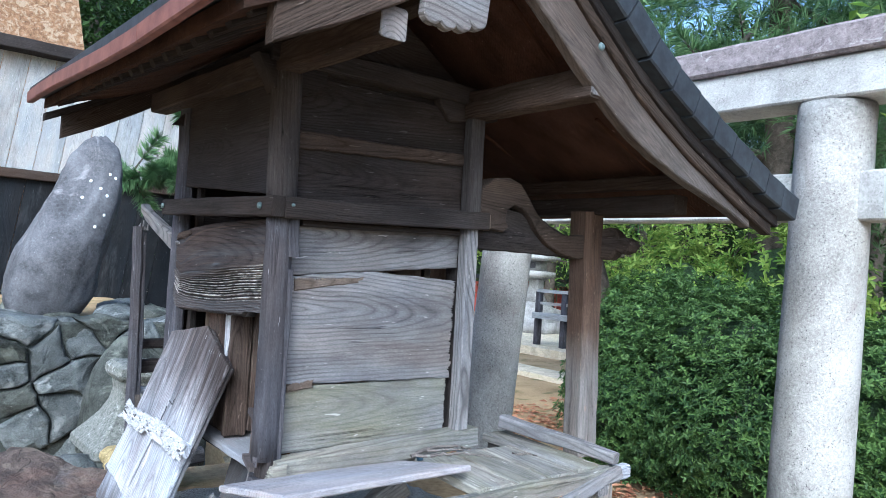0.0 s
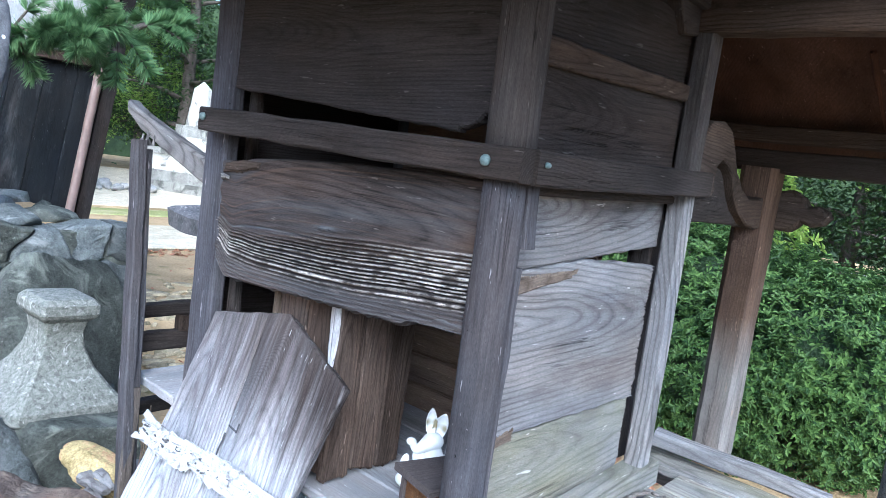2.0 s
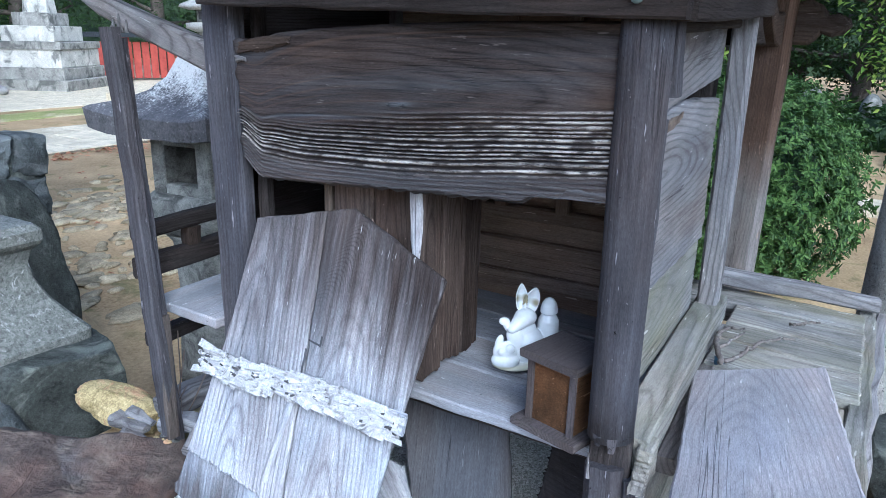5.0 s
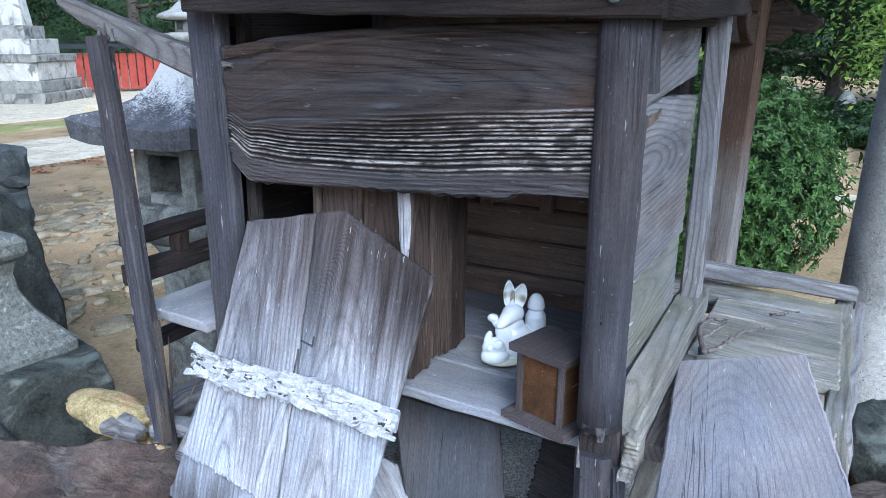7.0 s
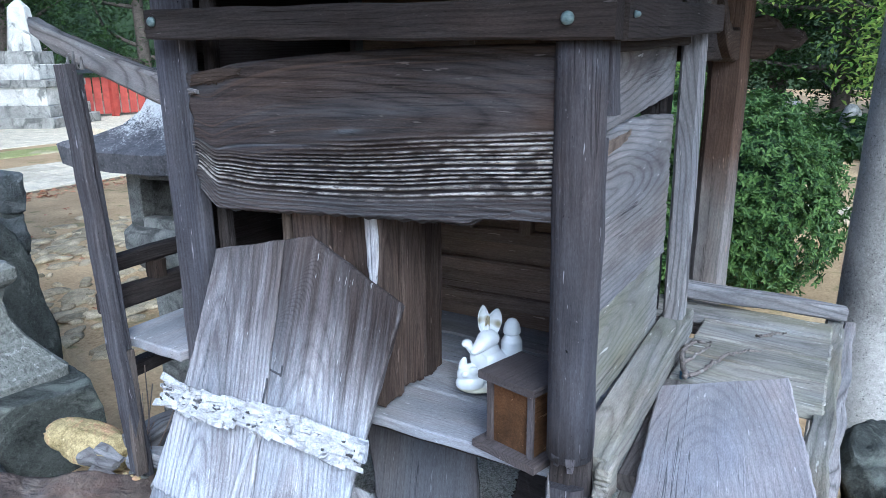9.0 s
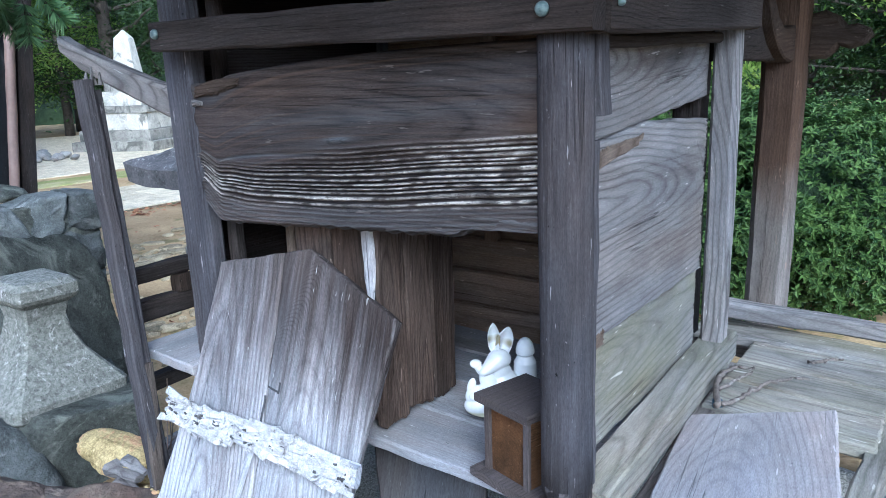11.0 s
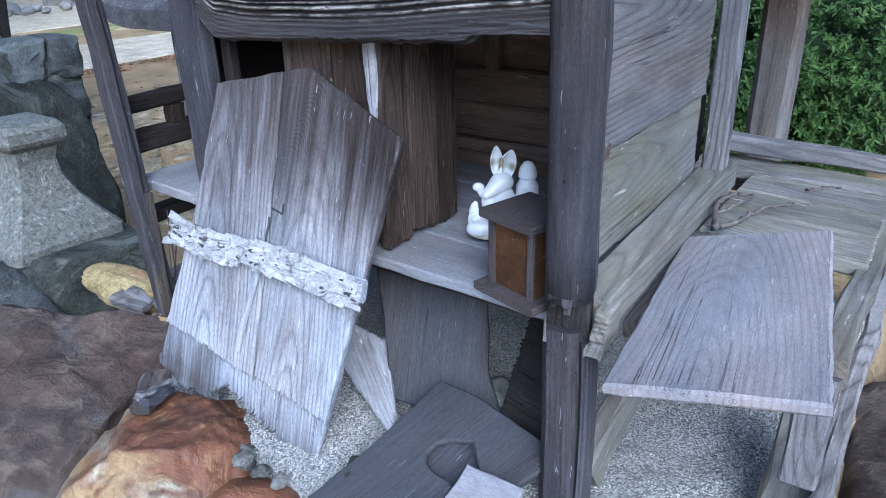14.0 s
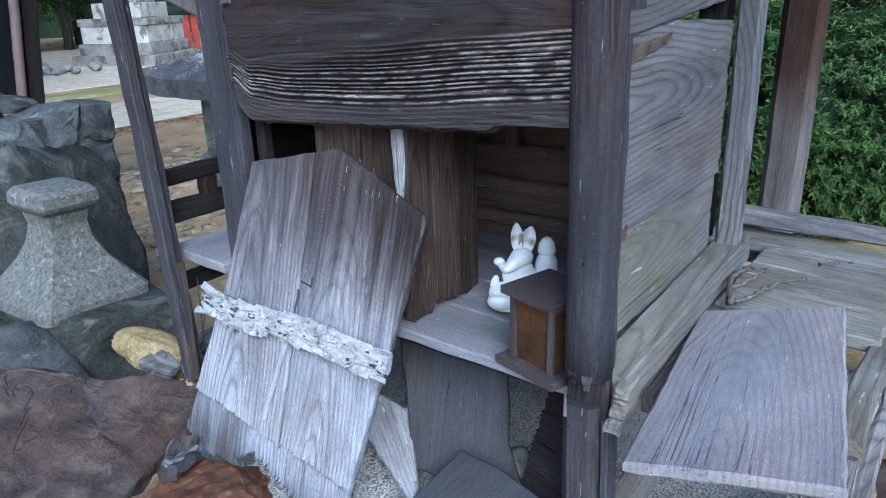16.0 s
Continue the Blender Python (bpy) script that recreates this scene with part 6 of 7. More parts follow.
def rosettes(lumps, count, rnd, leaf_mat, name, length, width, per=7, floor=0.03):
    places = []
    while len(places) < count * per:
        (c, r) = rnd.choices(lumps, [l[1][0] * l[1][1] + l[1][2] for l in lumps])[0]
        v = Vector((rnd.gauss(0, 1), rnd.gauss(0, 1), rnd.gauss(0, 1))).normalized()
        s = rnd.uniform(0.80, 1.02)
        p = Vector((c[0] + v.x * r[0] * s, c[1] + v.y * r[1] * s, c[2] + v.z * r[2] * s))
        p += Vector((rnd.gauss(0, 0.02), rnd.gauss(0, 0.02), rnd.gauss(0, 0.03))) + v * 0.12 * noise.noise(p * 5)
        if p.z < floor or (noise.noise(p * 4.2 + Vector((3, 1, 7))) < -0.16 and rnd.random() < 0.8):
            continue
        if any(((p.x - c2[0]) / r2[0]) ** 2 + ((p.y - c2[1]) / r2[1]) ** 2 + ((p.z - c2[2]) / r2[2]) ** 2 < 0.55 for c2, r2 in lumps):
            continue
        out = Vector((v.x / r[0], v.y / r[1], v.z / r[2])).normalized()
        axis = (out + Vector((rnd.gauss(0, 0.4), rnd.gauss(0, 0.4), 0.5 + rnd.gauss(0, 0.3)))).normalized()
        a0 = rnd.uniform(0, 6.28)
        e1 = axis.orthogonal().normalized()
        e2 = axis.cross(e1)
        for i in range(per):
            a = a0 + i * 2.4
            d = (e1 * math.cos(a) + e2 * math.sin(a)) * rnd.uniform(0.7, 1.1) + axis * rnd.uniform(0.15, 0.7)
            places.append((p + axis * 0.004 * i, d, axis))
    return leaves_mesh(name, places, leaf_mat, length, width, rnd, 0.2, True)


def shrub(label, lumps, count, seed, mat=LEAF, length=0.052, width=0.020):
    rnd = random.Random(seed)
    c = lumps[0][0]
    ob = thing("azalea_bush", label, "bush", (c[0], c[1], 0))
    paths = []
    for (cc, r) in lumps:
        for _ in range(9):
            v = Vector((rnd.gauss(0, 1), rnd.gauss(0, 1), abs(rnd.gauss(0, 1)))).normalized()
            base = Vector((cc[0] + rnd.uniform(-0.1, 0.1), cc[1] + rnd.uniform(-0.1, 0.1), 0))
            tip = Vector((cc[0] + v.x * r[0] * 0.9, cc[1] + v.y * r[1] * 0.9, cc[2] + v.z * r[2] * 0.9))
            mid = (base + tip) / 2 + Vector((rnd.uniform(-0.1, 0.1), rnd.uniform(-0.1, 0.1), 0.1))
            paths.append([(base, 0.018), (mid, 0.011), (tip, 0.004)])
    part("branches", branch_mesh("branches", paths, BARK, 5), ob)
    part("crown", rosettes(lumps, count, rnd, mat, "crown", length, width), ob)
    # solid dark lumps added inside the crown, standing in for its inner shade
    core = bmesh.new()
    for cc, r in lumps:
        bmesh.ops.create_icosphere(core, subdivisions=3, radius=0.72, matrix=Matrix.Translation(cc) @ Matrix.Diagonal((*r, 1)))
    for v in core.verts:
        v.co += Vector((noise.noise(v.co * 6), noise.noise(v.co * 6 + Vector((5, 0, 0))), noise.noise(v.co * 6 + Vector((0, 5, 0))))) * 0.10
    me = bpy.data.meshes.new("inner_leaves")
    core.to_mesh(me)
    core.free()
    me.materials.append(CORE_SHADE)
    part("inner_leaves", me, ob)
    return ob


# very dark green that paints the shade inside the bushes
CORE_SHADE = plain("core_shade", (0.012, 0.028, 0.010), (0.03, 0.06, 0.02), 40.0, 0.7, 0, 0.02)
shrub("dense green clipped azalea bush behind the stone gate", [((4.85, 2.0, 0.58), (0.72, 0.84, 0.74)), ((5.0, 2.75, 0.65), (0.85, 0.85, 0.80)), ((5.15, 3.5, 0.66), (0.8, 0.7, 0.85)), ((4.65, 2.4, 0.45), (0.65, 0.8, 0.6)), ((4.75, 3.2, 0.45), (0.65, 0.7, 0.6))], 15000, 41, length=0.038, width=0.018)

chunk = thing("wood_chunk", "split grey wood chunk on the rust-red rock", "wood", (0.48, 2.045, 0.75))
for i, (p, q) in enumerate((((0.450, 2.035, 0.768), (0.512, 2.060, 0.752)), ((0.448, 2.020, 0.766), (0.505, 2.040, 0.752)), ((0.462, 2.052, 0.762), (0.500, 2.072, 0.750)))):
    bar("splinter", p, q, 0.018, 0.016, POST if i else GREY, chunk, wob=0.003, c=0.004)
for i, y in enumerate((1.841, 1.803, 1.766)):
    rock("grey_rock", (0.482, y, 0.716), (0.016, 0.017 - 0.003 * i, 0.013), OLDSTONE, 84 + i, "pale crumbling stone at the panel's foot", rough=0.3)
rock("grey_rock", (0.505, 1.865, 0.70), (0.026, 0.022, 0.018), OLDSTONE, 73, "small pale crumbling stone at the panel's foot")
rock("grey_rock", (0.56, 1.69, 0.715), (0.026, 0.02, 0.016), DARKROCK, 75, "small dark stone on the gravel")
rock("grey_rock", (0.78, 1.50, 0.74), (0.05, 0.05, 0.035), OLDSTONE, 77, "rough grey stone under the shrine floor")
rock("grey_rock", (0.80, 1.62, 0.73), (0.06, 0.05, 0.035), OLDSTONE, 79, "rough grey stone behind the fallen boards")

# ---- gravel and litter on the mound ----


def pebbles():
    rnd = random.Random(12)
    base = []
    for k in range(6):
        me = rock_mesh("p", (1, 0.85, 0.7), GRAVEL, 900 + k, 1, 0.2, 0, 4)
        base.append(([v.co.copy() for v in me.vertices], [tuple(p.vertices) for p in me.polygons]))
        bpy.data.meshes.remove(me)
    verts, faces = [], []
    while len(verts) < 12 * 33000:
        x, y = rnd.uniform(0.43, 1.45), rnd.uniform(1.14, 2.22)
        if noise.noise(Vector((x * 4, y * 4, 5))) < -0.25 and rnd.random() < 0.7:
            continue
        if x < 0.53 and 1.56 < y < 1.76:
            continue
        r = rnd.uniform(0.0009, 0.0023) * (1.8 if rnd.random() < 0.05 else 1.0)
        vs, fs = base[rnd.randrange(6)]
        q = pose(x, y, ground_height(x, y) + 0.006 + 0.006 * noise.noise(Vector((x * 25, y * 25, 0))) + r * 0.2, rnd.uniform(0, 360), rnd.uniform(0, 360), 0)
        b = len(verts)
        verts += [q @ (v * r) for v in vs]
        faces += [tuple(b + i for i in f) for f in fs]
    ob = part("gravel", mesh_of("gravel", verts, faces, GRAVEL))
    tagged(ob, "pale grey gravel spread under the shrine", "gravel", kind="stuff")




def gravel_bed():
    nx, ny = 60, 70
    verts = []
    for j in range(ny):
        for i in range(nx):
            x, y = 0.41 + 1.13 * i / (nx - 1), 1.135 + 1.125 * j / (ny - 1)
            edge = min(i, j, nx - 1 - i, ny - 1 - j)
            verts.append((x, y, ground_height(x, y) + (0.006 if edge > 1 else -0.03) + 0.006 * noise.noise(Vector((x * 25, y * 25, 0)))))
    faces = [(j * nx + i, j * nx + i + 1, (j + 1) * nx + i + 1, (j + 1) * nx + i) for j in range(ny - 1) for i in range(nx - 1)]
    bed = grit_material()
    tagged(part("gravel_bed", mesh_of("gravel_bed", verts, faces, bed, True)), "pale grey fine gravel bed with dark damp patches", "gravel", kind="structure")


gravel_bed()
pebbles()
rnd = random.Random(77)


def litter(name, label, region, count, mat, size):
    places = []
    while len(places) < count:
        x, y = rnd.uniform(*region[0]), rnd.uniform(*region[1])
        if noise.noise(Vector((x * 0.9, y * 0.9, 2))) < -0.05 and rnd.random() < 0.75:
            continue
        a = rnd.uniform(0, 6.28)
        places.append((Vector((x, y, ground_height(x, y) + 0.012)), Vector((math.cos(a), math.sin(a), rnd.uniform(-0.1, 0.35))), Vector((rnd.uniform(-0.5, 0.5), rnd.uniform(-0.5, 0.5), 1))))
    ob = part(name, leaves_mesh(name, places, mat, size, size * 0.55, rnd, 0.15))
    tagged(ob, label, "leaf litter", kind="stuff")


litter("fallen_leaves", "orange and brown fallen leaves on the soil", ((3.4, 7.0), (2.2, 5.6)), 2200, LITTER, 0.08)
litter("fallen_leaves", "scattered brown fallen leaves beside the path", ((2.4, 8.5), (8.9, 9.4)), 420, LITTER, 0.07)
litter("fallen_leaves", "few brown leaves on the soil near a lantern", ((1.8, 4.5), (3.2, 8.2)), 120, LITTER, 0.06)


def twig(label, pts, r, mat=BARK):
    path = [(Vector(p), r * (1 - 0.5 * i / len(pts))) for i, p in enumerate(pts)]
    ob = part("twig", branch_mesh("twig", [path], mat, 6))
    return tagged(ob, label, "twig")


TWIG = stone("twig_bark", (0.06, 0.051, 0.047), (0.17, 0.148, 0.138), (0.22, 0.21, 0.20), 60.0, 200.0, 0.55, 0.002)


def twisted(points, n=22, seed=0, amp=0.0022):
    rnd = random.Random(seed)
    pts = [Vector(p) for p in points]
    out = []
    for i in range(n + 1):
        f = i / n * (len(pts) - 1)
        j = min(int(f), len(pts) - 2)
        out.append(pts[j].lerp(pts[j + 1], f - j) + Vector((rnd.gauss(0, amp), rnd.gauss(0, amp), abs(rnd.gauss(0, amp)))))
    return out


FORK = twisted([(1.024, 1.353, 1.002), (1.07, 1.368, 1.004), (1.114, 1.378, 1.008), (1.153, 1.376, 1.006), (1.185, 1.367, 1.004), (1.197, 1.343, 1.001)], 24, 1, 0.0016)
SIDE = twisted([(1.081, 1.366, 1.004), (1.13, 1.352, 1.005), (1.174, 1.342, 1.003)], 12, 4, 0.0014)
LONG = twisted([(1.03, 1.350, 1.001), (1.062, 1.335, 1.002), (1.098, 1.322, 1.004), (1.142, 1.308, 1.005), (1.184, 1.284, 1.003), (1.202, 1.259, 1.001)], 26, 2, 0.0016)
paths = [[(p, r * (1 - 0.55 * i / len(pts))) for i, p in enumerate(pts)] for pts, r in ((FORK, 0.0052), (SIDE, 0.0034), (LONG, 0.0040))]
tagged(part("twig", branch_mesh("twig", paths, TWIG, 7)), "knobbly bare grey forked twig on the mossy veranda", "twig")
twig("short bare twig beside the veranda rail", twisted([(1.276, 1.273, 0.999), (1.295, 1.25, 1.001), (1.313, 1.228, 1.001)], 14, 3), 0.0036, TWIG)

# flagstones in the soil
THINSTONE = stone("thin_flagstone", (0.17, 0.135, 0.085), (0.46, 0.385, 0.26), (0.15, 0.13, 0.08), 8.0, 80.0, 0.56, 0.008, vary=0.3)
rnd = random.Random(31)
for i in range(240):
    a = rnd.random()
    if a < 0.55:
        x, y = rnd.gauss(3.55, 0.45), rnd.gauss(6.75, 0.38)
    elif a < 0.85:
        x, y = rnd.gauss(2.55, 0.30), rnd.gauss(5.3, 0.38)
    else:
        x, y = rnd.uniform(1.9, 4.4), rnd.uniform(4.4, 7.8)
    s = 0.025 + 0.085 * rnd.random() ** 2
    rock("flagstone", (x, y, 0.005), (s * 1.5, s, 0.028), THINSTONE, 300 + i, "flat thin grey-brown stone set in soil", (0, 0, rnd.uniform(-25, 25)), category="flagstone", group="flagstones in the soil", sub=2, rough=0.14, cuts=16)

# paths
PAVE = stone("path_stone", (0.40, 0.345, 0.25), (0.76, 0.67, 0.51), (0.52, 0.44, 0.31), 6.0, 40.0, 0.54, 0.010)


def strip(name, label, x0, x1, y0, y1, z, mat, category):
    me = prism(name, box_section(y1 - y0, 0.12, 0.015), x1 - x0, mat, 40, 0.004, 3)
    ob = part(name, me, None, pose((x0 + x1) / 2, (y0 + y1) / 2, z - 0.06))
    return tagged(ob, label, category, kind="structure")


path = strip("path", "pale paved path crossing the grounds", -6, 26, 9.4, 11.4, 0.022, stone("path_bed", (0.10, 0.08, 0.055), (0.24, 0.19, 0.13), (0.12, 0.12, 0.06), 6.0, 60.0, 0.55, 0.01), "path")
SLAB = stone("path_slab_stone", (0.40, 0.35, 0.26), (0.76, 0.67, 0.51), (0.50, 0.43, 0.31), 4.0, 45.0, 0.55, 0.008, vary=0.12)
rnd = random.Random(19)
shapes = [slab("slab", ragged([(-0.44, -0.315), (0.44, -0.315), (0.44, 0.315), (-0.44, 0.315)], 0.11, 0.007, seed=90 + i), 0.05, SLAB, 0.008, 0.002, i) for i in range(4)]
for j in range(3):
    for i in range(18):
        part("slab", shapes[rnd.randrange(4)], path, pose(0.2 + i * 0.905 + 0.45 * (j % 2), 9.735 + j * 0.665, 0.012 + rnd.uniform(-0.004, 0.004), rnd.uniform(-0.4, 0.4), rnd.uniform(-0.4, 0.4), rnd.uniform(-0.5, 0.5)))
strip("moss_strip", "green mossy strip beside the path", -6, 26, 12.7, 13.5, 0.018, stone("moss", (0.18, 0.19, 0.06), (0.34, 0.34, 0.14), (0.46, 0.38, 0.26), 1.1, 40.0, 0.49, 0.01), "moss")
strip("gravel_court", "pale gravel court beyond the path", -6, 26, 14.0, 25.0, 0.012, PAVE, "gravel")
me = prism("kerb", box_section(0.55, 0.14, 0.01), 12.0, PAVE, 30, 0.004, 4)
tagged(part("kerb", me, None, pose(7.5, 4.2, 0.0, 0, 0, 90)), "pale stone kerb along the leaf-strewn ground", "kerb", kind="structure")
me = prism("terrace", box_section(4.0, 0.3, 0.01), 10.0, PAVE, 30, 0.003, 4)
tagged(part("terrace", me, None, pose(11.2, 9.6, 0.0, 0, 0, 90)), "low pale stone terrace", "terrace", kind="structure")

# ---- far things ----


def far_lantern(at, k=1.0, turn=10):
    ob = thing("stone_lantern", "tall pale granite lantern on a stepped base", "lantern", at, "far lanterns")
    q = pose(*at, 0, 0, turn) @ Matrix.Diagonal((k, k, k, 1))
    for name, prof, pw in (("base", [(0.62, 0), (0.62, 0.28), (0.46, 0.28), (0.46, 0.55), (0.3, 0.6), (0.26, 0.7)], 12), ("shaft", [(0.22, 0.7), (0.15, 0.85), (0.13, 1.15), (0.2, 1.22)], 8),
                           ("platform", [(0.2, 1.21), (0.33, 1.27), (0.33, 1.36), (0.24, 1.38)], 12), ("firebox", [(0.17, 1.38), (0.17, 1.62)], 12), ("lantern_roof", [(0.3, 1.6), (0.42, 1.64), (0.4, 1.69), (0.22, 1.78), (0.1, 1.92)], 9), ("finial", [(0.1, 1.91), (0.12, 1.97), (0.05, 2.06)], 3)):
        part(name, lathe(name, prof, GRANITE, 24, True, True, pw), ob, q)
    part("fire_window", prism("fire_window", box_section(0.14, 0.02, 0.003), 0.14, DARKSTONE, 1, 0, 1), ob, q @ Matrix.Translation((-0.17, 0, 1.5)) @ pose(0, 0, 0, 0, 90, 0))


far_lantern((11.6, 11.2, 0.1), 1.0)
far_lantern((10.2, 12.6, 0.1), 1.05, 0)
stage = thing("wooden_railing", "grey weathered wooden railing with a low bench deck", "railing", (10.2, 8.2, 0.15))
SR = [((9.55, 9.15), (9.75, 7.4)), ((9.75, 7.4), (10.0, 5.6))]
for (a, b) in SR:
    for z, w, h in ((1.12, 0.07, 0.06), (0.90, 0.06, 0.05), (0.68, 0.30, 0.10)):
        bar("rail", (*a, z), (*b, z), w, h, FENCE, stage)
    for f in (0.02, 0.34, 0.66, 0.98):
        p = (a[0] + (b[0] - a[0]) * f, a[1] + (b[1] - a[1]) * f)
        bar("post", (*p, 0.13), (*p, 1.1), 0.10, 0.10, POST, stage, (1, 0, 0))

tomb = thing("stone_monument", "tall pale stepped stone monument with dark weather stains", "monument", (10.16, 18.06, 0))
TOMB = stone("stained_pale_stone", (0.36, 0.35, 0.32), (0.70, 0.68, 0.63), (0.10, 0.10, 0.095), 2.4, 50.0, 0.53, 0.004)
STAINED = stone("dark_stained_stone", (0.16, 0.155, 0.145), (0.42, 0.41, 0.38), (0.09, 0.09, 0.085), 3.0, 60.0, 0.52, 0.004)
MQ = pose(10.16, 18.06, 0, 0, 0, 28) @ Matrix.Diagonal((0.70, 0.70, 0.80, 1))
z0 = 0.0
for w, h, mt in ((3.0, 0.3, STAINED), (2.6, 0.32, STAINED), (2.4, 0.5, TOMB), (2.5, 0.2, STAINED), (1.75, 0.42, TOMB), (1.2, 0.36, STAINED)):
    part("step", prism("step", box_section(w, h, 0.02), w, mt, 4, 0.004, int(w * 10)), tomb, MQ @ Matrix.Translation((0, 0, z0 + h / 2)))
    z0 += h
part("shaft", lathe("shaft", [(0.42, z0 - 0.002), (0.40, z0 + 0.2), (0.27, z0 + 1.2), (0.02, z0 + 1.45)], TOMB, 16, True, False, 14), tomb, MQ)
red = thing("red_fence", "long vermilion board fence with a low dark roof", "fence", (13.5, 18, 0))
for i in range(44):
    x = 10.6 + i * 0.2
    y = 19.6 - (x - 10.6) * 0.45
    me = prism("board", box_section(0.185, 0.03, 0.003), 0.95, VERMILION, 1, 0, 1)
    part("board", me, red, Matrix.Translation((x, y, 0.55)) @ pose(0, 0, 0, 0, 0, -24) @ pose(0, 0, 0, 0, 90, 0) @ pose(0, 0, 0, 90, 0, 0))
for i in range(5):
    x = 10.6 + i * 2.1
    bar("post", (x, 19.5 - (x - 10.6) * 0.45, 0), (x, 19.5 - (x - 10.6) * 0.45, 1.2), 0.14, 0.14, VERMILION, red, (1, 0, 0))
bar("fence_roof", (10.4, 19.69, 1.2), (19.4, 15.64, 1.2), 0.5, 0.12, SLATE, red)
for i, (x, y, s) in enumerate(((13.0, 1.26, 0.32), (13.2, 2.12, 0.38), (13.5, 3.2, 0.4), (13.2, 0.1, 0.4))):
    rock("grave_stone", (x, y, s * 0.85 + 0.15), (s * 0.45, s * 0.5, s), OLDSTONE, 420 + i, "upright rough grey stone marker in shade", category="stone marker", group="stone markers", rough=0.08, cuts=3)
    rock("plinth_stone", (x, y, 0.1), (s * 0.9, s * 0.9, 0.2), DARKROCK, 440 + i, "low dark base stone under a marker", category="rock", flat=0.8)
for i in range(30):
    x, y = rnd.gauss(7.3, 0.5), rnd.gauss(17.2, 0.35)
    s = rnd.uniform(0.08, 0.18)
    rock("rubble_stone", (x, y, s * 0.6), (s, s * 0.9, s * 0.7), GRANITE, 500 + i, "pale broken stone lying in a heap", category="rock", group="heap of rubble", sub=2)

# ---- trees ----


def tree_thing(name, label, at, h, spread, leaves, mat, seed, leaf_len=0.13, bare=0.3, trunk_r=0.14, lean=(0, 0), needles=False, limbs=14):
    rnd = random.Random(seed)
    ob = thing(name, label, "tree", at)
    at = Vector(at)
    top = Vector((lean[0], lean[1], h))
    trunk = []
    for i in range(9):
        f = i / 8
        trunk.append((at + top * f + Vector((rnd.gauss(0, 0.05), rnd.gauss(0, 0.05), 0)) * (0.3 + f), trunk_r * (1 - 0.8 * f) + 0.012))
    paths, tips = [trunk], []
    for i in range(limbs):
        f = bare + (1 - bare) * (i + rnd.random()) / limbs
        base = at + top * f
        a = i * 2.4 + rnd.uniform(-0.5, 0.5)
        reach = spread * (1.05 - 0.6 * f) * rnd.uniform(0.7, 1.2)
        rise = rnd.uniform(-0.05, 0.45)
        path, p = [], base.copy()
        d = Vector((math.cos(a), math.sin(a), rise))
        for j in range(6):
            path.append((p.copy(), trunk_r * 0.35 * (1 - f * 0.5) * (1 - j / 6.5) + 0.005))
            if j > 1:
                tips.append(p.copy())
                tips.append(p + Vector((rnd.gauss(0, 1), rnd.gauss(0, 1), rnd.gauss(0, 0.6))) * reach * 0.2)
            d += Vector((rnd.gauss(0, 0.2), rnd.gauss(0, 0.2), rnd.gauss(0, 0.12)))
            p = p + d.normalized() * reach / 5
        paths.append(path)
    part("trunk", branch_mesh("trunk", paths, BARK, 8), ob)
    places = []
    for _ in range(leaves if not needles else leaves // 16):
        c = rnd.choice(tips)
        p = c + Vector((rnd.gauss(0, 1), rnd.gauss(0, 1), rnd.gauss(0, 0.7))) * spread * 0.13
        if needles:
            ax = Vector((rnd.gauss(0, 1), rnd.gauss(0, 1), rnd.gauss(0.5, 0.6))).normalized()
            e1 = ax.orthogonal().normalized()
            e2 = ax.cross(e1)
            for k in range(16):
                b = k * 2.4
                places.append((p, ax * rnd.uniform(0.3, 1.0) + e1 * math.cos(b) + e2 * math.sin(b), ax))
        else:
            places.append((p, Vector((rnd.gauss(0, 1), rnd.gauss(0, 1), rnd.gauss(-0.3, 0.5))), Vector((rnd.gauss(0, 0.5), rnd.gauss(0, 0.5), 1))))
    part("crown", leaves_mesh("crown", places, mat, leaf_len, 0.006 if needles else leaf_len * 0.5, rnd, 0.0 if needles else 0.2), ob)
    return ob


# woods behind, three kinds of tree set out many times
kinds = [tree_thing("broadleaf_tree", "dense dark green broadleaf tree in the woods", (16, 6, 0), 7.5, 2.6, 15000, TREELEAF, 1, 0.125, 0.06, 0.18, limbs=26),
         tree_thing("broadleaf_tree", "tall dark evergreen tree in the woods", (19, 11, 0), 9.0, 2.4, 15000, TREELEAF, 2, 0.135, 0.05, 0.22, limbs=30),
         tree_thing("broadleaf_tree", "yellow-green maple tree at the woods' edge", (13, 9.5, 0), 5.5, 2.2, 12000, LITELEAF, 3, 0.11, 0.25, 0.12, limbs=18)]
rnd = random.Random(4)
SPOTS = [(15.5, 1.5, 0), (17, -2, 1), (16.5, 4, 0), (14.5, -1, 0), (18.5, 8, 0), (20, 3, 1), (21, 14, 1), (17, 14, 0), (15, 20, 0), (12.5, 23, 1), (18.5, 20, 1), (5.5, 20.5, 0), (6.2, 24, 1), (9.5, 26, 1), (22, 9, 1), (20, -3, 0), (14, 13.0, 2), (15, -5, 1), (12, 25, 2), (23, 18, 0), (4.5, 23, 0), (3.3, 17.5, 0), (16, 10.5, 0), (13.5, 27, 0), (0.5, 14, 1), (-3, 13, 0), (3, 14.5, 1), (-6, 12, 1)]
for x, y, k in SPOTS:
    s = rnd.uniform(0.85, 1.2)
    copy_thing(kinds[k], pose(x, y, 0, 0, 0, rnd.uniform(0, 360)) @ Matrix.Diagonal((s, s, s, 1)))
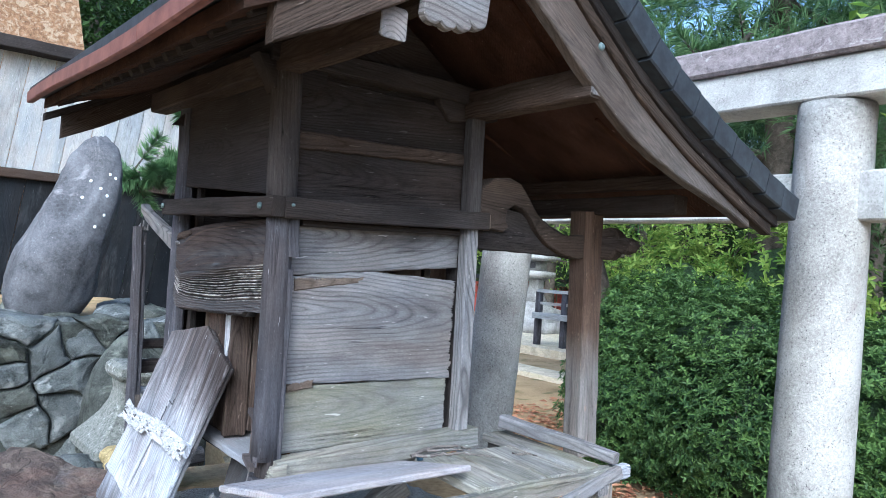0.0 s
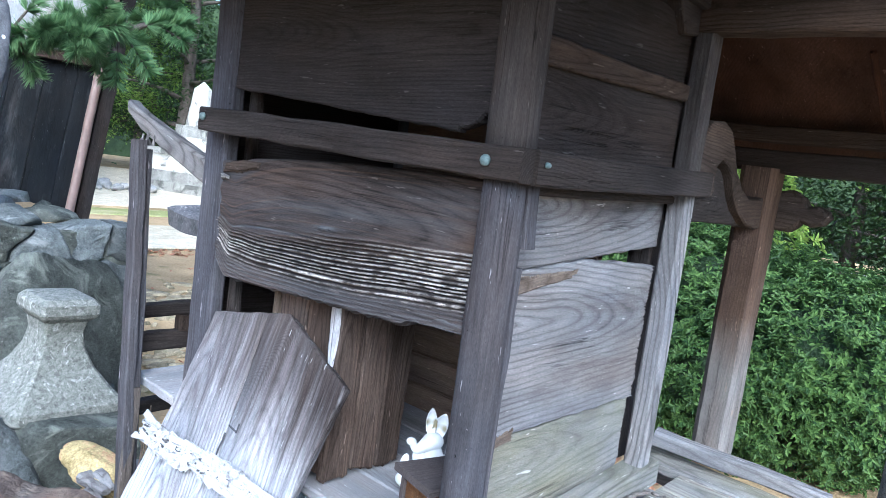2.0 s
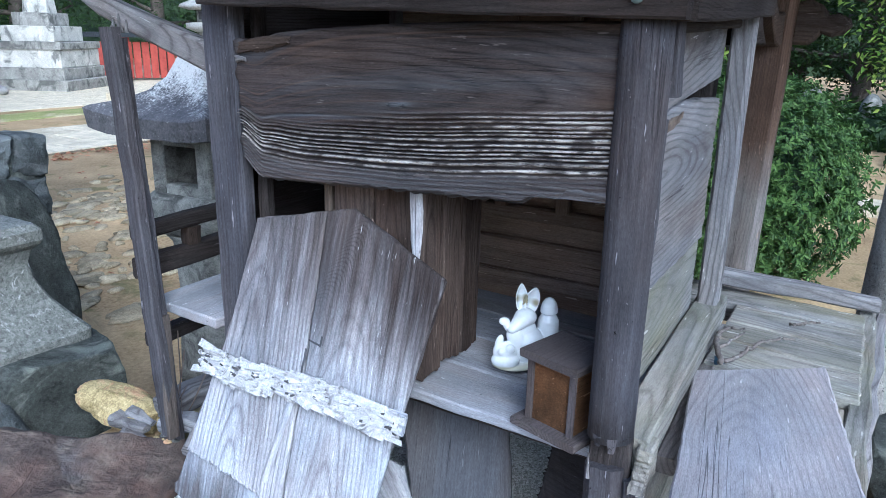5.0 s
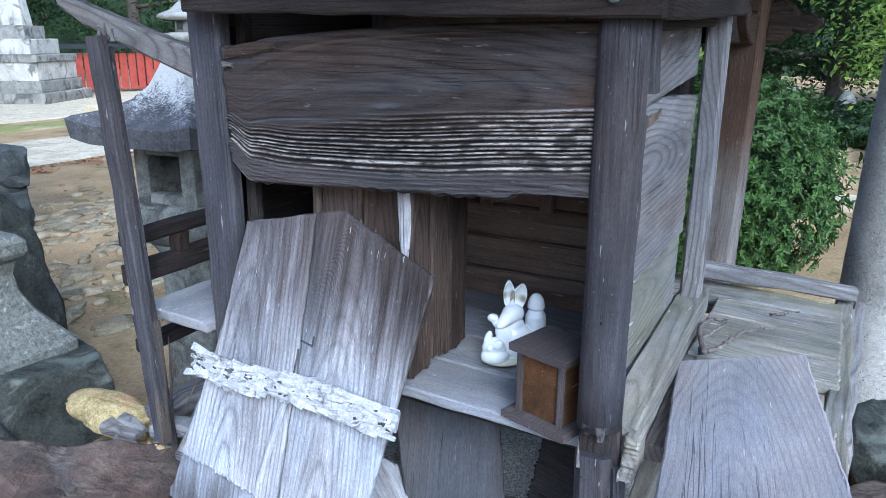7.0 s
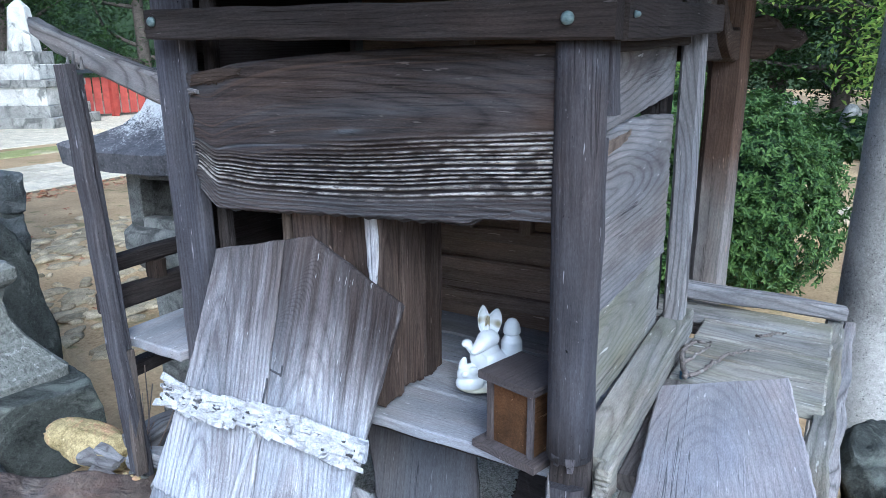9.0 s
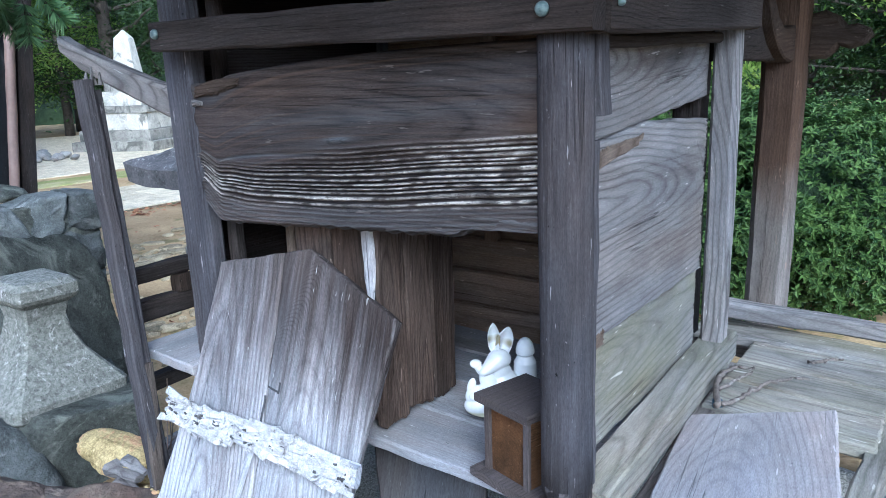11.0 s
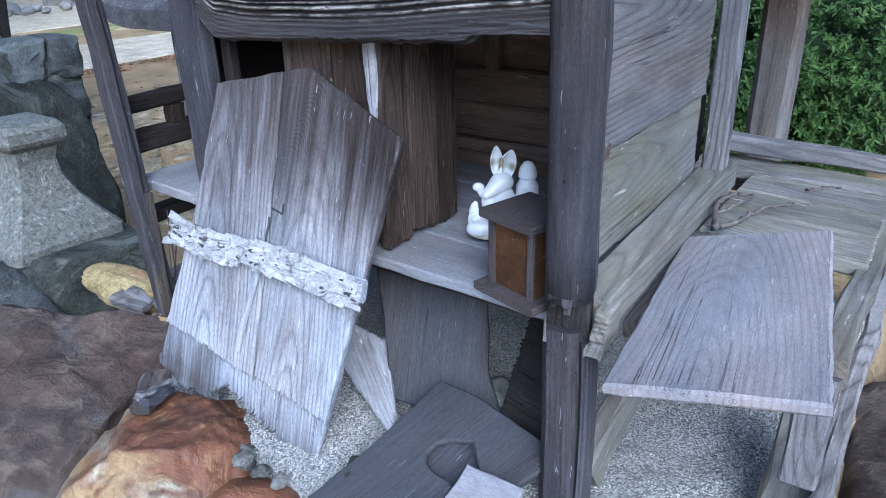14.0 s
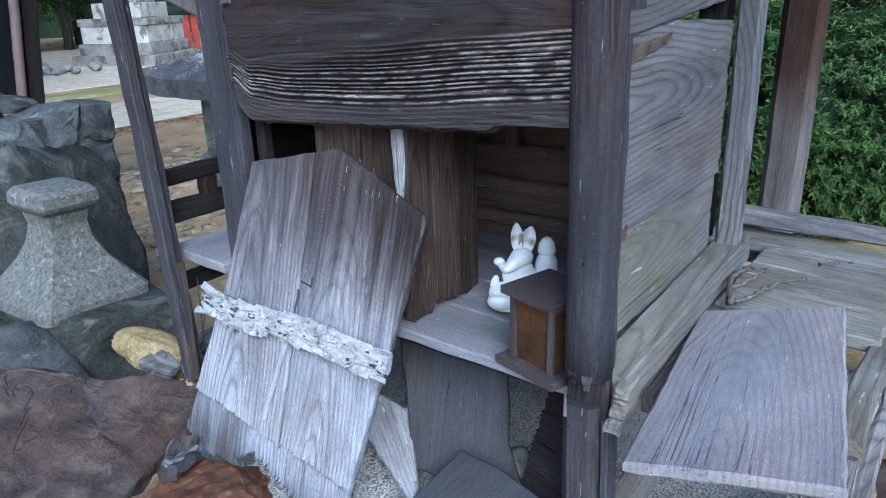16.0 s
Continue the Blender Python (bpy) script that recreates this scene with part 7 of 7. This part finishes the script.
tree_thing("red_maple", "red autumn maple beside the monument", (7.3, 21.5, 0), 4.6, 1.5, 1600, REDLEAF, 9, 0.12, 0.5, 0.1)
tree_thing("pine_tree", "green pine tree with long needles behind the stone gate", (7.0, 3.6, 0), 5.6, 3.4, 90000, NEEDLE, 12, 0.15, 0.42, 0.2, (-0.6, -0.3), True, 16)
tree_thing("leaning_tree", "leaning bare-stemmed tree with rough dark bark", (7.1, 5.4, 0), 5.0, 2.4, 5000, TREELEAF, 17, 0.13, 0.5, 0.17, (-1.2, 0.7))
tree_thing("young_tree", "young tree with bright green leaves beside the bush", (6.9, 0.55, 0), 3.4, 1.4, 9000, LITELEAF, 21, 0.06, 0.3, 0.05)
tree_thing("persimmon_tree", "tree with large yellow-green leaves over the gate", (4.4, 0.3, 0), 4.3, 2.0, 2600, LITELEAF, 23, 0.11, 0.55, 0.07, (0, 0.6))
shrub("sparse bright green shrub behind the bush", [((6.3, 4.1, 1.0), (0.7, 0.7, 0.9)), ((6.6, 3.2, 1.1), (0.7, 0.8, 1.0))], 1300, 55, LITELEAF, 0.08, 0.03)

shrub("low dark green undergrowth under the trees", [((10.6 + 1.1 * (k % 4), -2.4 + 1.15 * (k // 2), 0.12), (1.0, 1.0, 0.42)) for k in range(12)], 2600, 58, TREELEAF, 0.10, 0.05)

# far woods and the sky's edge
BACK = plain("far_woods", (0.010, 0.022, 0.010), (0.045, 0.075, 0.03), 1.2, 0.9, 0, 0.2)
verts, faces = [], []
N = 240
for i in range(N + 1):
    a = 2 * math.pi * i / N
    top = 6.5 + 2.5 * noise.fractal(Vector((math.cos(a) * 9, math.sin(a) * 9, 0)), 1.0, 2.0, 4)
    far = not (radians(160) < a < radians(300))
    r = 34 if far else 60
    verts += [(1 + r * math.cos(a), 3 + r * math.sin(a), -0.5), (1 + r * math.cos(a), 3 + r * math.sin(a), max(2.0, top))]
    if i:
        b = 2 * i
        faces.append((b - 2, b, b + 1, b - 1))
tagged(part("backdrop", mesh_of("backdrop", verts, faces, BACK)), "dark green woods all round the grounds", "woods", kind="structure")


# pine branch that hangs over from behind the board wall


def pine_branch(label, pts, sprays, needles, seed):
    rnd = random.Random(seed)
    ob = thing("pine_branch", label, "branch", pts[0])
    limb = [(Vector(p), 0.03 * (1 - 0.75 * i / len(pts))) for i, p in enumerate(pts)]
    paths, tufts = [limb], []
    for s in range(sprays):
        f = rnd.uniform(0.25, 1.0) * (len(pts) - 1)
        i = min(int(f), len(pts) - 2)
        p = limb[i][0].lerp(limb[i + 1][0], f - i)
        d = Vector((rnd.gauss(0, 1), rnd.gauss(0, 1), rnd.gauss(-0.1, 0.5))).normalized() * rnd.uniform(0.12, 0.32)
        paths.append([(p, 0.008), (p + d * 0.6, 0.006), (p + d, 0.004)])
        tufts += [(p + d * f2, d.normalized()) for f2 in (0.4, 0.6, 0.8, 1.0)]
    part("limb", branch_mesh("limb", paths, BARK, 6), ob)
    places = []
    for p, ax in tufts:
        e1 = ax.orthogonal().normalized()
        e2 = ax.cross(e1)
        for k in range(needles):
            b = rnd.uniform(0, 6.28)
            places.append((p, ax * rnd.uniform(0.5, 1.6) + e1 * math.cos(b) + e2 * math.sin(b), ax))
    part("needles", leaves_mesh("needles", places, NEEDLE, 0.095, 0.0026, rnd, 0.0), ob)


pine_branch("green pine branch hanging beside the board wall", [(3.4, 6.9, 3.4), (2.9, 6.2, 2.75), (2.4, 5.6, 2.25), (2.0, 5.35, 2.06), (1.65, 5.3, 2.0), (1.42, 5.4, 1.96)], 54, 110, 6)
pine_branch("green pine branch above the board wall", [(3.3, 6.9, 3.6), (2.7, 6.2, 3.0), (2.2, 5.7, 2.6), (1.8, 5.5, 2.42)], 30, 100, 16)
pine_branch("green pine branch hanging over the stone gate", [(6.5, 3.6, 3.9), (5.6, 3.2, 3.5), (4.9, 2.9, 3.15), (4.3, 2.7, 2.95), (3.9, 2.5, 2.8)], 30, 60, 8)
